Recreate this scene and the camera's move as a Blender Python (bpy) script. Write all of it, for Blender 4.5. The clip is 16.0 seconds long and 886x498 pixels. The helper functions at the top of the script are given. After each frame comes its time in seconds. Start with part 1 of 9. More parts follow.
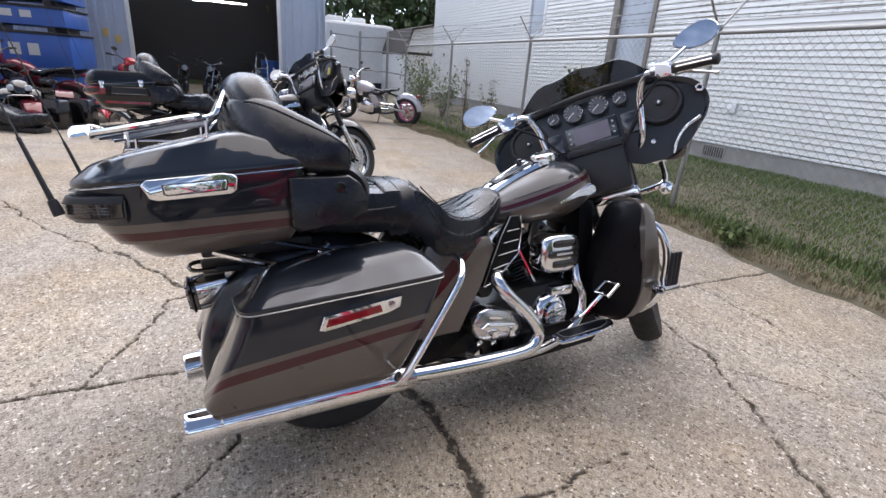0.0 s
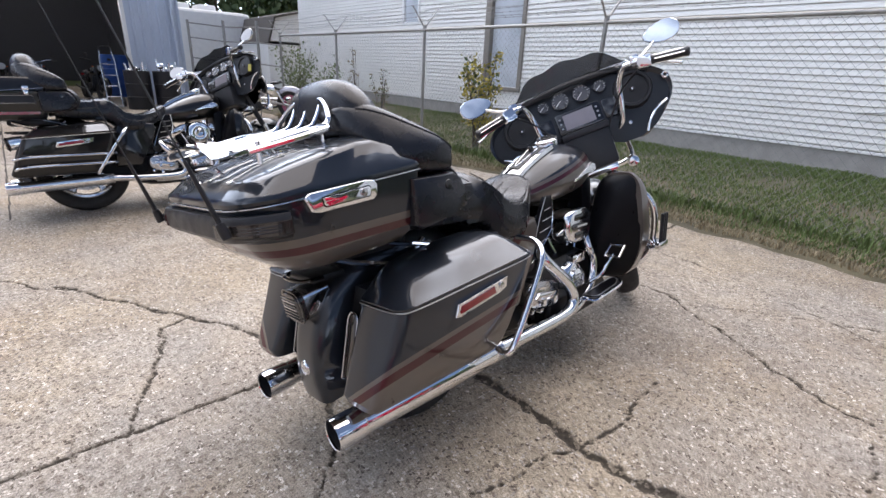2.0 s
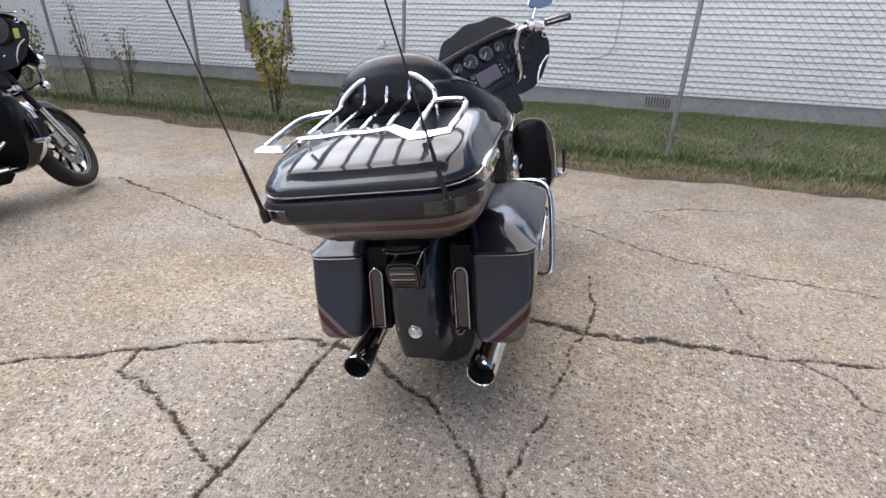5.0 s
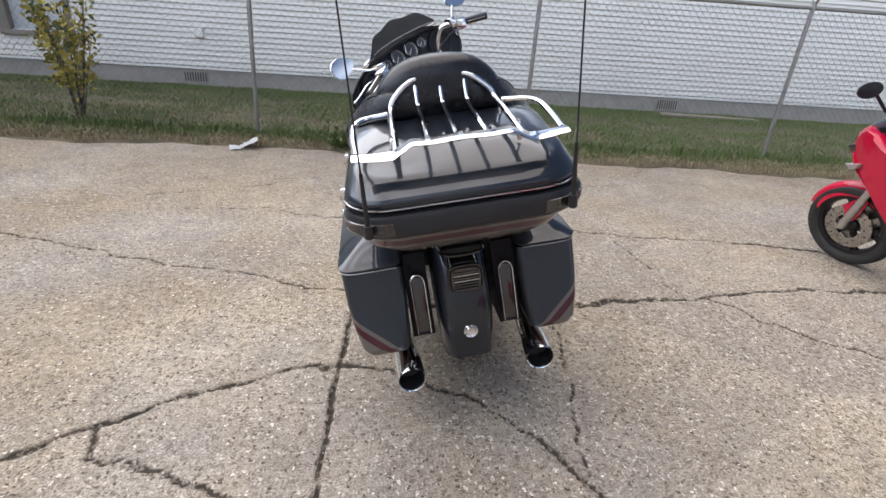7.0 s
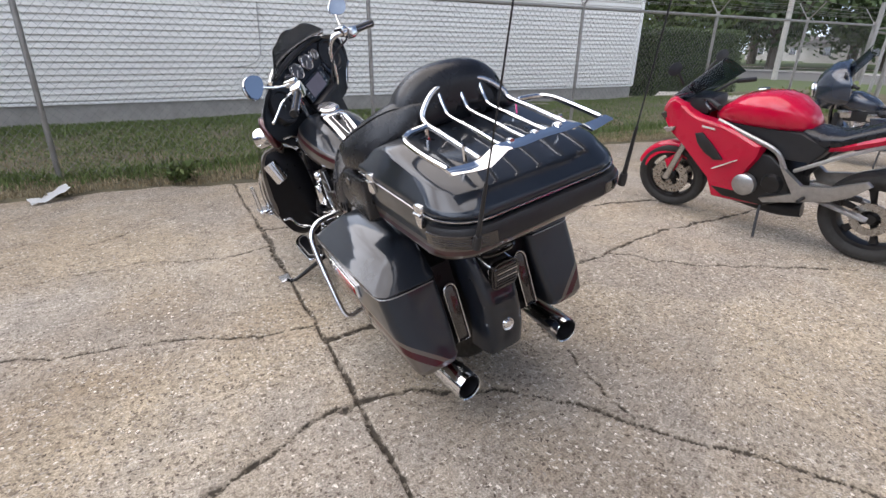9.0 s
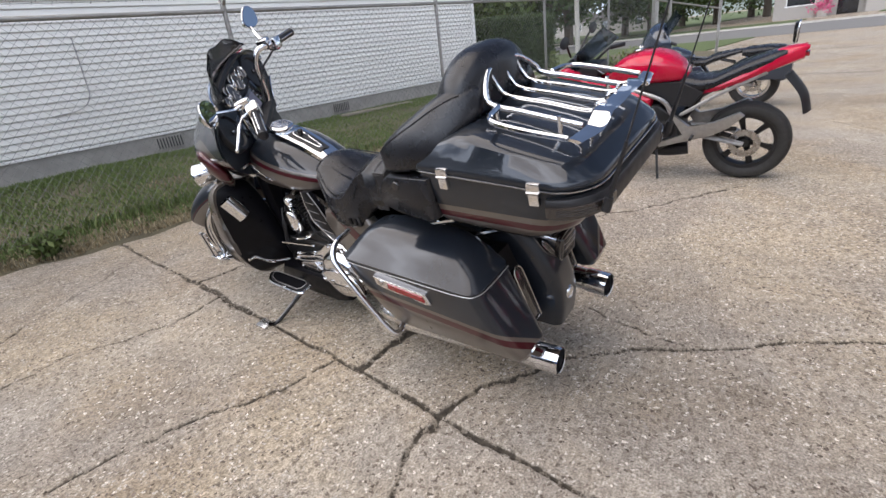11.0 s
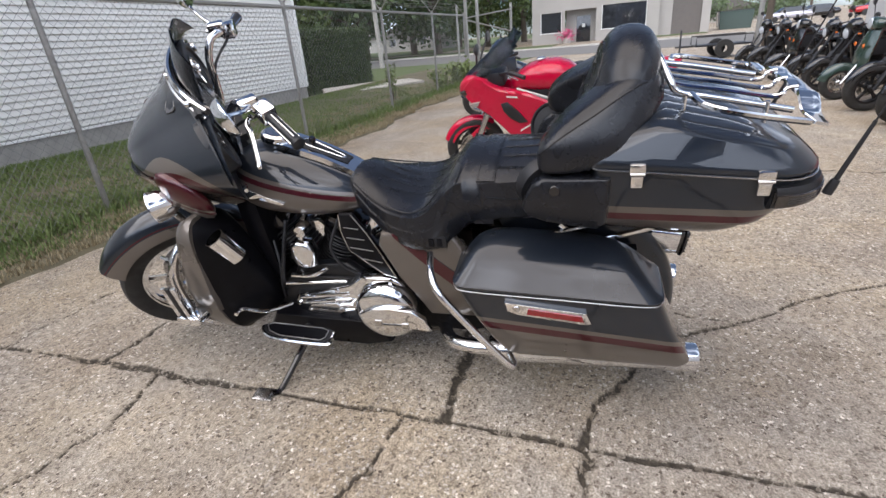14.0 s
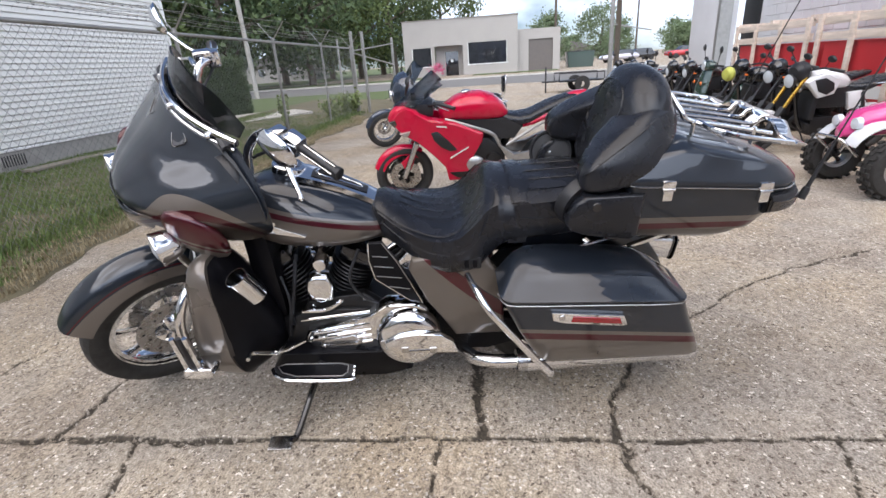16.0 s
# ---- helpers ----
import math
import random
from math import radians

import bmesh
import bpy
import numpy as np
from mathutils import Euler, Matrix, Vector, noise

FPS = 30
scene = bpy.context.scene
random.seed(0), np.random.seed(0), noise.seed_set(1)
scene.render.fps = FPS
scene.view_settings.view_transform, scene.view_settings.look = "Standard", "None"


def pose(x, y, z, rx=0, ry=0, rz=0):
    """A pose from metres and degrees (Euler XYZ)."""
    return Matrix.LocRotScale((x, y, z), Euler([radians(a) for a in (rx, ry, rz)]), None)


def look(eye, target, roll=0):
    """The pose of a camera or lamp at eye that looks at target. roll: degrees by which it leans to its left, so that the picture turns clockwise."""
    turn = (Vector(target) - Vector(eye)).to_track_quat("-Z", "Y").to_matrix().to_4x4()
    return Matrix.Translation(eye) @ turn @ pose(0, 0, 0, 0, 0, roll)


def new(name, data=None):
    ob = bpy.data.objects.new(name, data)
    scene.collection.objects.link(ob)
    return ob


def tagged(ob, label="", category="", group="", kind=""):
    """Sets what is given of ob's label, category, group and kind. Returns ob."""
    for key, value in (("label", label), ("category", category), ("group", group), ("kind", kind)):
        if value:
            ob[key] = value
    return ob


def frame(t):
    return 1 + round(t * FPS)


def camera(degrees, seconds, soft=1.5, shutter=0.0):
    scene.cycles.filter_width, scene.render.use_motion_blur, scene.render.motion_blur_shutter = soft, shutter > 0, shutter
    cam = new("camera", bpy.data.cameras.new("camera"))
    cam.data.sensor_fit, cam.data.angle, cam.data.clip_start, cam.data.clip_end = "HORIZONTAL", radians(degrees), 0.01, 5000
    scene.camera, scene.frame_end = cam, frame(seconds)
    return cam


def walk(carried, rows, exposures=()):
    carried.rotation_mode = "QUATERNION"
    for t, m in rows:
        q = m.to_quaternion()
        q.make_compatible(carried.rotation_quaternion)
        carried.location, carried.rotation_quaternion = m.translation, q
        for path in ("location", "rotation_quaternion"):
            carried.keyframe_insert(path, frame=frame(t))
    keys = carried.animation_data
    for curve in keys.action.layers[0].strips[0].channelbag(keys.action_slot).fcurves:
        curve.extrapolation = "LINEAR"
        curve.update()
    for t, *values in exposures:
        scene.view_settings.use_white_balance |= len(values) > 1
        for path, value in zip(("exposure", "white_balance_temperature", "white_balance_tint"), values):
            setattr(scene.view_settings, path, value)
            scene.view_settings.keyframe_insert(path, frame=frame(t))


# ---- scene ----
cam = camera(85.5, 16.0)
METRES, EYE, TILT, LEAN, TURN = 5.489, 1.29, 0.0, 0.0, 65.2
ROWS = [
    (0.0, 0.0, 0.0, 0.0, 1.54, -20.39, -4.15),
    (0.5, -0.0328, 0.0044, 0.0009, -2.27, -20.26, -4.12),
    (1.0, -0.0624, 0.0042, 0.0008, -6.08, -20.15, -3.76),
    (1.5, -0.1013, -0.0065, 0.0014, -10.17, -20.29, -3.15),
    (2.0, -0.1283, -0.0096, 0.0006, -14.73, -20.85, -2.5),
    (2.5, -0.1573, -0.0007, -0.0005, -19.65, -21.71, -2.13),
    (3.0, -0.1853, 0.0038, 0.001, -24.69, -22.78, -1.92),
    (3.5, -0.2278, 0.0088, 0.0021, -29.83, -23.61, -1.88),
    (4.0, -0.2591, 0.0198, 0.0019, -34.98, -24.22, -1.71),
    (6.5, -0.372, 0.14, 0.0048, -61.91, -23.92, -2.88),
    (7.0, -0.3865, 0.1726, -0.0, -67.92, -24.15, -3.55),
    (7.5, -0.3947, 0.1981, -0.003, -73.97, -24.32, -3.87),
    (8.0, -0.3936, 0.2307, -0.0094, -80.1, -23.99, -3.6),
    (8.5, -0.3979, 0.2603, -0.0032, -86.36, -23.46, -2.46),
    (9.0, -0.4081, 0.2989, -0.0044, -92.59, -22.6, -0.53),
    (11.5, -0.3574, 0.436, -0.01, -116.56, -23.28, 7.15),
    (12.0, -0.3348, 0.4569, -0.009, -120.62, -23.58, 7.05),
    (12.5, -0.3095, 0.4742, -0.0076, -124.63, -23.87, 6.52),
    (13.0, -0.2868, 0.4979, -0.0091, -128.44, -23.87, 5.86),
    (13.5, -0.2636, 0.5225, -0.0073, -132.09, -23.82, 5.17),
    (14.0, -0.2367, 0.5407, -0.0087, -135.73, -23.53, 4.74),
    (14.5, -0.2108, 0.5579, -0.0029, -139.56, -23.0, 4.46),
    (15.0, -0.1924, 0.5782, -0.0028, -143.5, -22.26, 4.16),
    (15.5, -0.1787, 0.5963, -0.0001, -147.2, -21.6, 3.87),
    (16.0, -0.1701, 0.6047, -0.0014, -150.18, -21.22, 3.57),
]
walk(cam, [(t, pose(0, 0, EYE, TILT, LEAN, TURN) @ pose(METRES * x, METRES * y, METRES * z, 90 + pitch, roll, yaw)) for t, x, y, z, yaw, pitch, roll in ROWS],
     [(0.0, 0.72, 6600, 17), (2.0, 0.69, 6640, 17), (4.0, 0.60, 6700, 16), (6.5, 0.45, 6740, 15), (9.0, 0.38, 6820, 16), (13.0, 0.33, 6900, 16), (16.0, 0.47, 6780, 16)])

# ---- light ----
world = bpy.data.worlds.new("hazy_sky")
scene.world = world
world.use_nodes = True
SUN_EL, SUN_AZ = 66.0, 306.0
def build_sky():
    nt = world.node_tree
    nt.nodes.clear()
    out = nt.nodes.new("ShaderNodeOutputWorld")
    bg = nt.nodes.new("ShaderNodeBackground")
    sky = nt.nodes.new("ShaderNodeTexSky")
    sky.sky_type = "NISHITA"
    sky.sun_disc = False
    sky.dust_density = 0.1
    sky.ozone_density = 4.0
    sky.sun_elevation = radians(SUN_EL)
    sky.sun_rotation = radians(SUN_AZ)
    coord = nt.nodes.new("ShaderNodeTexCoord")
    mapping = nt.nodes.new("ShaderNodeMapping")
    mapping.inputs["Scale"].default_value = (1.0, 1.0, 2.2)
    cloud = nt.nodes.new("ShaderNodeTexNoise")
    cloud.inputs["Scale"].default_value = 2.3
    cloud.inputs["Detail"].default_value = 6.0
    ramp = nt.nodes.new("ShaderNodeValToRGB")
    ramp.color_ramp.interpolation = "EASE"
    ramp.color_ramp.elements[0].position = 0.09
    ramp.color_ramp.elements[0].color = (0.04, 0.04, 0.04, 1)
    ramp.color_ramp.elements[1].position = 0.40
    ramp.color_ramp.elements[1].color = (0.92, 0.92, 0.92, 1)
    mix = nt.nodes.new("ShaderNodeMixRGB")
    clear = nt.nodes.new("ShaderNodeMixRGB")
    clear.blend_type = "MULTIPLY"
    clear.inputs[0].default_value = 1.0
    clear.inputs[2].default_value = (0.55, 0.74, 0.90, 1)
    link = nt.links.new
    link(coord.outputs["Generated"], mapping.inputs["Vector"])
    link(mapping.outputs["Vector"], cloud.inputs["Vector"])
    # bright haze low down, thinner cloud overhead
    sep = nt.nodes.new("ShaderNodeSeparateXYZ")
    link(coord.outputs["Generated"], sep.inputs[0])
    rise = nt.nodes.new("ShaderNodeMath")
    rise.operation = "MULTIPLY_ADD"
    rise.inputs[1].default_value = -0.40
    link(sep.outputs["Z"], rise.inputs[0])
    # thicker to the south, thin to the north and east
    side = nt.nodes.new("ShaderNodeMath")
    side.operation = "MULTIPLY_ADD"
    side.inputs[1].default_value = -0.05
    link(sep.outputs["Y"], side.inputs[0])
    link(cloud.outputs["Fac"], side.inputs[2])
    east = nt.nodes.new("ShaderNodeMath")
    east.operation = "MAXIMUM"
    east.inputs[1].default_value = 0.0
    link(sep.outputs["X"], east.inputs[0])
    thin = nt.nodes.new("ShaderNodeMath")
    thin.operation = "MULTIPLY_ADD"
    thin.inputs[1].default_value = -0.30
    link(east.outputs[0], thin.inputs[0])
    link(side.outputs[0], thin.inputs[2])
    link(thin.outputs[0], rise.inputs[2])
    link(rise.outputs[0], ramp.inputs["Fac"])
    link(ramp.outputs["Color"], mix.inputs[0])
    # the haze glows towards the veiled sun
    glow = nt.nodes.new("ShaderNodeVectorMath")
    glow.operation = "DOT_PRODUCT"
    glow.inputs[1].default_value = (math.sin(radians(SUN_AZ)), math.cos(radians(SUN_AZ)), 0.15)
    link(coord.outputs["Generated"], glow.inputs[0])
    aureole = nt.nodes.new("ShaderNodeMapRange")
    aureole.inputs["From Min"].default_value, aureole.inputs["From Max"].default_value = 0.1, 1.0
    aureole.inputs["To Min"].default_value, aureole.inputs["To Max"].default_value = 1.0, 1.6
    link(glow.outputs["Value"], aureole.inputs["Value"])
    haze = nt.nodes.new("ShaderNodeVectorMath")
    haze.operation = "SCALE"
    haze.inputs[0].default_value = (29.8, 35.2, 42.5)
    link(aureole.outputs[0], haze.inputs["Scale"])
    link(haze.outputs[0], mix.inputs[2])
    link(sky.outputs["Color"], clear.inputs[1])
    link(clear.outputs["Color"], mix.inputs[1])
    link(mix.outputs["Color"], bg.inputs["Color"])
    bg.inputs["Strength"].default_value = 0.056
    link(bg.outputs["Background"], out.inputs["Surface"])
build_sky()
sun_data = bpy.data.lights.new("sun", "SUN")
sun_data.energy = 2.5
sun_data.angle = radians(80)
sun_data.color = (1.0, 0.935, 0.835)
sun = new("sun", sun_data)
az, el = radians(SUN_AZ), radians(SUN_EL)
SUN_DIR = Vector((math.sin(az) * math.cos(el), math.cos(az) * math.cos(el), math.sin(el)))
sun.matrix_world = look(SUN_DIR * 60, (0, 0, 0))

# ---- materials ----
MATS = {}

def surface(name, color, rough=0.5, metal=0.0, var=0.12, scale=18.0, bump=0.05, coat=0.0, fine=220.0, stretch=(1, 1, 1), spec=0.5):
    """A procedural surface with broad stains, fine grain and a slight relief."""
    if name in MATS:
        return MATS[name]
    m = bpy.data.materials.new(name)
    m.use_nodes = True
    nt = m.node_tree
    b = nt.nodes["Principled BSDF"]
    coord = nt.nodes.new("ShaderNodeTexCoord")
    mp = nt.nodes.new("ShaderNodeMapping")
    mp.inputs["Scale"].default_value = stretch
    n1 = nt.nodes.new("ShaderNodeTexNoise")
    n1.inputs["Scale"].default_value = scale
    n1.inputs["Detail"].default_value = 5
    n2 = nt.nodes.new("ShaderNodeTexNoise")
    n2.inputs["Scale"].default_value = fine
    n2.inputs["Detail"].default_value = 2
    add = nt.nodes.new("ShaderNodeMath")
    add.operation = "MULTIPLY_ADD"
    add.inputs[1].default_value = 0.45
    ramp = nt.nodes.new("ShaderNodeMapRange")
    ramp.inputs["From Min"].default_value = 0.45
    ramp.inputs["From Max"].default_value = 1.0
    ramp.inputs["To Min"].default_value = 1 - var
    ramp.inputs["To Max"].default_value = 1 + var
    vm = nt.nodes.new("ShaderNodeVectorMath")
    vm.operation = "SCALE"
    vm.inputs[0].default_value = color
    link = nt.links.new
    link(coord.outputs["Object"], mp.inputs["Vector"])
    link(mp.outputs["Vector"], n1.inputs["Vector"])
    link(mp.outputs["Vector"], n2.inputs["Vector"])
    link(n2.outputs["Fac"], add.inputs[0])
    link(n1.outputs["Fac"], add.inputs[2])
    link(add.outputs[0], ramp.inputs["Value"])
    link(ramp.outputs[0], vm.inputs["Scale"])
    link(vm.outputs[0], b.inputs["Base Color"])
    rr = nt.nodes.new("ShaderNodeMapRange")
    rr.inputs["From Min"].default_value = 0.3
    rr.inputs["From Max"].default_value = 0.75
    rr.inputs["To Min"].default_value = max(0.02, rough * 0.8)
    rr.inputs["To Max"].default_value = min(1, rough * 1.25)
    link(n1.outputs["Fac"], rr.inputs["Value"])
    link(rr.outputs[0], b.inputs["Roughness"])
    b.inputs["Metallic"].default_value = metal
    b.inputs["Coat Weight"].default_value = coat
    b.inputs["Coat Roughness"].default_value = 0.025
    b.inputs["Specular IOR Level"].default_value = spec
    if bump > 0:
        bp = nt.nodes.new("ShaderNodeBump")
        bp.inputs["Strength"].default_value = bump
        bp.inputs["Distance"].default_value = 0.004
        link(add.outputs[0], bp.inputs["Height"])
        link(bp.outputs["Normal"], b.inputs["Normal"])
    MATS[name] = m
    return m

def math_node(nt, op, a, b=None, c=None):
    n = nt.nodes.new("ShaderNodeMath")
    n.operation = op
    for i, v in enumerate((a, b, c)):
        if v is None:
            continue
        if isinstance(v, (int, float)):
            n.inputs[i].default_value = v
        else:
            nt.links.new(v, n.inputs[i])
    return n.outputs[0]

def striped_paint(name, top, line, stripe, low, a, bx, by=0.0, y0=0.4, w=(0.028, 0.036), bxx=0.0, x0=0.0):
    """Metallic coachwork in two colours, divided by a pinstripe and a broad stripe along z = a + bx x + bxx (x - x0)^2."""
    if name in MATS:
        return MATS[name]
    m = surface(name, top, 0.34, 0.30, 0.08, 7.0, 0.0, 1.0, 900.0, spec=0.12)
    nt = m.node_tree
    coord = [n for n in nt.nodes if n.type == "TEX_COORD"][0]
    vm = [n for n in nt.nodes if n.type == "VECT_MATH"][0]
    sep = nt.nodes.new("ShaderNodeSeparateXYZ")
    nt.links.new(coord.outputs["Object"], sep.inputs[0])
    x, y, z = sep.outputs
    f = math_node(nt, "SUBTRACT", z, a)
    f = math_node(nt, "SUBTRACT", f, math_node(nt, "MULTIPLY", x, bx))
    if bxx:
        dx = math_node(nt, "SUBTRACT", x, x0)
        f = math_node(nt, "SUBTRACT", f, math_node(nt, "MULTIPLY", math_node(nt, "MULTIPLY", dx, dx), bxx))
    if by:
        ay = math_node(nt, "SUBTRACT", math_node(nt, "ABSOLUTE", y), y0)
        f = math_node(nt, "SUBTRACT", f, math_node(nt, "MULTIPLY", ay, by))
    last = None
    for level, colour in ((w[0], line), (0.0, stripe), (-w[1], low)):
        k = math_node(nt, "LESS_THAN", f, level)
        mx = nt.nodes.new("ShaderNodeMixRGB")
        nt.links.new(k, mx.inputs[0])
        if last is None:
            mx.inputs[1].default_value = (*top, 1)
        else:
            nt.links.new(last, mx.inputs[1])
        mx.inputs[2].default_value = (*colour, 1)
        last = mx.outputs[0]
    nt.links.new(last, vm.inputs[0])
    return m

def glass(name, color=(0.9, 0.95, 0.95), rough=0.02):
    if name in MATS:
        return MATS[name]
    m = bpy.data.materials.new(name)
    m.use_nodes = True
    b = m.node_tree.nodes["Principled BSDF"]
    b.inputs["Base Color"].default_value = (*color, 1)
    b.inputs["Roughness"].default_value = rough
    b.inputs["Transmission Weight"].default_value = 1.0
    b.inputs["IOR"].default_value = 1.2
    MATS[name] = m
    return m

CHARCOAL, PEWTER, WINE = (0.0145, 0.019, 0.027), (0.122, 0.104, 0.090), (0.056, 0.0045, 0.009)
chrome = surface("chrome", (0.80, 0.81, 0.83), 0.06, 1.0, 0.04, 30, 0.0)
dull_chrome = surface("dull_chrome", (0.55, 0.55, 0.56), 0.22, 1.0, 0.1, 40, 0.02)
alloy = surface("cast_alloy", (0.42, 0.42, 0.42), 0.38, 0.9, 0.15, 40, 0.05)
black_gloss = surface("black_gloss", (0.006, 0.006, 0.008), 0.14, 0.0, 0.2, 12, 0.0, 0.6)
black_satin = surface("black_satin_plastic", (0.017, 0.0175, 0.020), 0.42, 0.0, 0.2, 25, 0.05, spec=0.4)
black_crinkle = surface("black_engine_paint", (0.007, 0.007, 0.008), 0.40, 0.1, 0.3, 60, 0.1)
leather = surface("black_leather", (0.010, 0.011, 0.0145), 0.27, 0.0, 0.30, 14, 0.16, fine=420, spec=0.42)
deep_black = surface("deep_black_plastic", (0.005, 0.005, 0.0065), 0.34, 0.0, 0.2, 25, 0.05, spec=0.14)
rubber = surface("tyre_rubber", (0.022, 0.021, 0.020), 0.75, 0.0, 0.25, 30, 0.15)
iron = surface("brake_disc_steel", (0.42, 0.41, 0.40), 0.28, 1.0, 0.15, 50, 0.03)
red_lens = surface("red_lens", (0.22, 0.006, 0.010), 0.12, 0.0, 0.15, 60, 0.02, 0.8)
smoke_lens = surface("smoked_lens", (0.026, 0.021, 0.019), 0.12, 0.0, 0.2, 60, 0.03, 0.8)
amber_lens = surface("amber_lens", (0.75, 0.16, 0.02), 0.2, 0.0, 0.1, 60, 0.0, 0.6)
mirror_glass = surface("mirror_glass", (0.88, 0.9, 0.92), 0.02, 1.0, 0.01, 5, 0.0)
dial_face = surface("dial_face", (0.05, 0.05, 0.055), 0.3, 0.0, 0.1, 60, 0.0, 0.6)
pale_mark = surface("pale_marking", (0.6, 0.6, 0.58), 0.5, 0.0, 0.05, 50, 0.0)
fin_metal = surface("worn_fin_edge", (0.16, 0.16, 0.165), 0.42, 0.7, 0.2, 60, 0.05)
speaker_mesh = surface("speaker_mesh", (0.030, 0.031, 0.034), 0.55, 0.2, 0.3, 200, 0.2, fine=700)
screen_glass = surface("screen_glass", (0.16, 0.14, 0.16), 0.10, 0.0, 0.1, 10, 0.0, 1.0)

# ---- shapes ----
def catmull(pts, n=6, closed=False):
    pts = [Vector(p) for p in pts]
    if len(pts) < 3 and not closed:
        return pts
    out = []
    m = len(pts)
    for i in range(m if closed else m - 1):
        p0 = pts[(i - 1) % m] if closed or i > 0 else pts[0] * 2 - pts[1]
        p1, p2 = pts[i], pts[(i + 1) % m]
        p3 = pts[(i + 2) % m] if closed or i + 2 < m else pts[-1] * 2 - pts[-2]
        for k in range(n):
            t = k / n
            out.append(0.5 * (2 * p1 + (p2 - p0) * t + (2 * p0 - 5 * p1 + 4 * p2 - p3) * t * t + (3 * p1 - p0 - 3 * p2 + p3) * t ** 3))
    if not closed:
        out.append(pts[-1])
    return out

def loft(bm, rings, closed=True, caps=True, loop=False):
    """Skins a row of rings of equal length."""
    vs = [[bm.verts.new(p) for p in r] for r in rings]
    n = len(vs[0])
    pairs = list(zip(vs, vs[1:])) + ([(vs[-1], vs[0])] if loop else [])
    for a, b in pairs:
        for i in range(n if closed else n - 1):
            j = (i + 1) % n
            bm.faces.new((a[i], a[j], b[j], b[i]))
    if caps and closed and not loop:
        bm.faces.new(list(reversed(vs[0])))
        bm.faces.new(vs[-1])
    return bm

def tube(pts, r, n=10, curve=5, closed=False, bm=None, flat=1.0):
    """A round bar along a smooth line; r may be one radius or two (start, end)."""
    bm = bm or bmesh.new()
    line = catmull(pts, curve, closed) if curve else [Vector(p) for p in pts]
    m = len(line)
    rings = []
    up = Vector((0.13, 0.21, 0.97))
    side = None
    for i, p in enumerate(line):
        a = line[(i - 1) % m] if closed or i else p
        b = line[(i + 1) % m] if closed or i < m - 1 else p
        t = (b - a).normalized()
        if side is None:
            side = t.cross(up).normalized()
        side = (side - t * side.dot(t)).normalized()
        other = t.cross(side)
        rad = r if isinstance(r, (int, float)) else r[0] + (r[1] - r[0]) * i / (m - 1)
        rings.append([p + side * math.cos(q) * rad + other * math.sin(q) * rad * flat for q in (2 * math.pi * k / n for k in range(n))])
    return loft(bm, rings, loop=closed)

def lathe(profile, m=None, n=28, bm=None, caps=False):
    """Turns (radius, height) round the z axis of m."""
    bm = bm or bmesh.new()
    m = m or Matrix()
    rings = [[m @ Vector((r * math.cos(q), r * math.sin(q), h)) for q in (2 * math.pi * k / n for k in range(n))] for r, h in profile]
    return loft(bm, rings, caps=caps)

def along(p, d):
    """A frame at p whose z axis points along d."""
    return Matrix.Translation(p) @ Vector(d).to_track_quat("Z", "Y").to_matrix().to_4x4()

def box(x0, x1, y0, y1, z0, z1, bev=0.0, bm=None, m=None):
    bm = bm or bmesh.new()
    made = bmesh.ops.create_cube(bm, size=1.0)["verts"]
    mm = Matrix.Translation(((x0 + x1) / 2, (y0 + y1) / 2, (z0 + z1) / 2)) @ Matrix.Diagonal((x1 - x0, y1 - y0, z1 - z0, 1))
    bmesh.ops.transform(bm, matrix=(m or Matrix()) @ mm, verts=made)
    if bev:
        edges = list({e for v in made for e in v.link_edges})
        bmesh.ops.bevel(bm, geom=edges, offset=bev, segments=2, affect="EDGES", profile=0.6)
    return bm

def slab(outline, y0, y1, bev=0.0, bm=None, steps=3, inset=None):
    """A plate with an outline in x, z and rounded rims, between y0 and y1."""
    bm = bm or bmesh.new()
    pts = [Vector((p[0], 0, p[1])) for p in outline]
    c = sum(pts, Vector()) / len(pts)
    inset = bev if inset is None else inset
    s = 1 if y1 > y0 else -1
    size = max((p - c).length for p in pts)
    levels = []
    for k in range(steps + 1):
        q = math.pi / 2 * k / steps
        levels.append((y0 + s * bev * (1 - math.cos(q)), inset * (1 - math.sin(q))))
    levels += [(y0 + y1 - y, i) for y, i in reversed(levels)]
    rings = [[Vector((c.x + (p.x - c.x) * (1 - i / size), y, c.z + (p.z - c.z) * (1 - i / size))) for p in pts] for y, i in levels]
    return loft(bm, rings)

def rrect(x0, x1, hw, r, n=5, front=None):
    """A rounded rectangle in plan, x0 to x1 and -hw to hw."""
    rf = r if front is None else front
    pts = []
    for cx, cy, q0, rr in ((x1 - rf, hw - rf, 0, rf), (x0 + r, hw - r, 90, r), (x0 + r, -hw + r, 180, r), (x1 - rf, -hw + rf, 270, rf)):
        for k in range(n + 1):
            q = radians(q0 + 90 * k / n)
            pts.append((cx + rr * math.cos(q), cy + rr * math.sin(q)))
    return pts

def oval(cy, cz, hw, hh, p=2.5, n=28):
    """A superellipse in y, z."""
    out = []
    for k in range(n):
        q = 2 * math.pi * k / n
        c, s = math.cos(q), math.sin(q)
        out.append((cy + hw * math.copysign(abs(c) ** (2 / p), c), cz + hh * math.copysign(abs(s) ** (2 / p), s)))
    return out

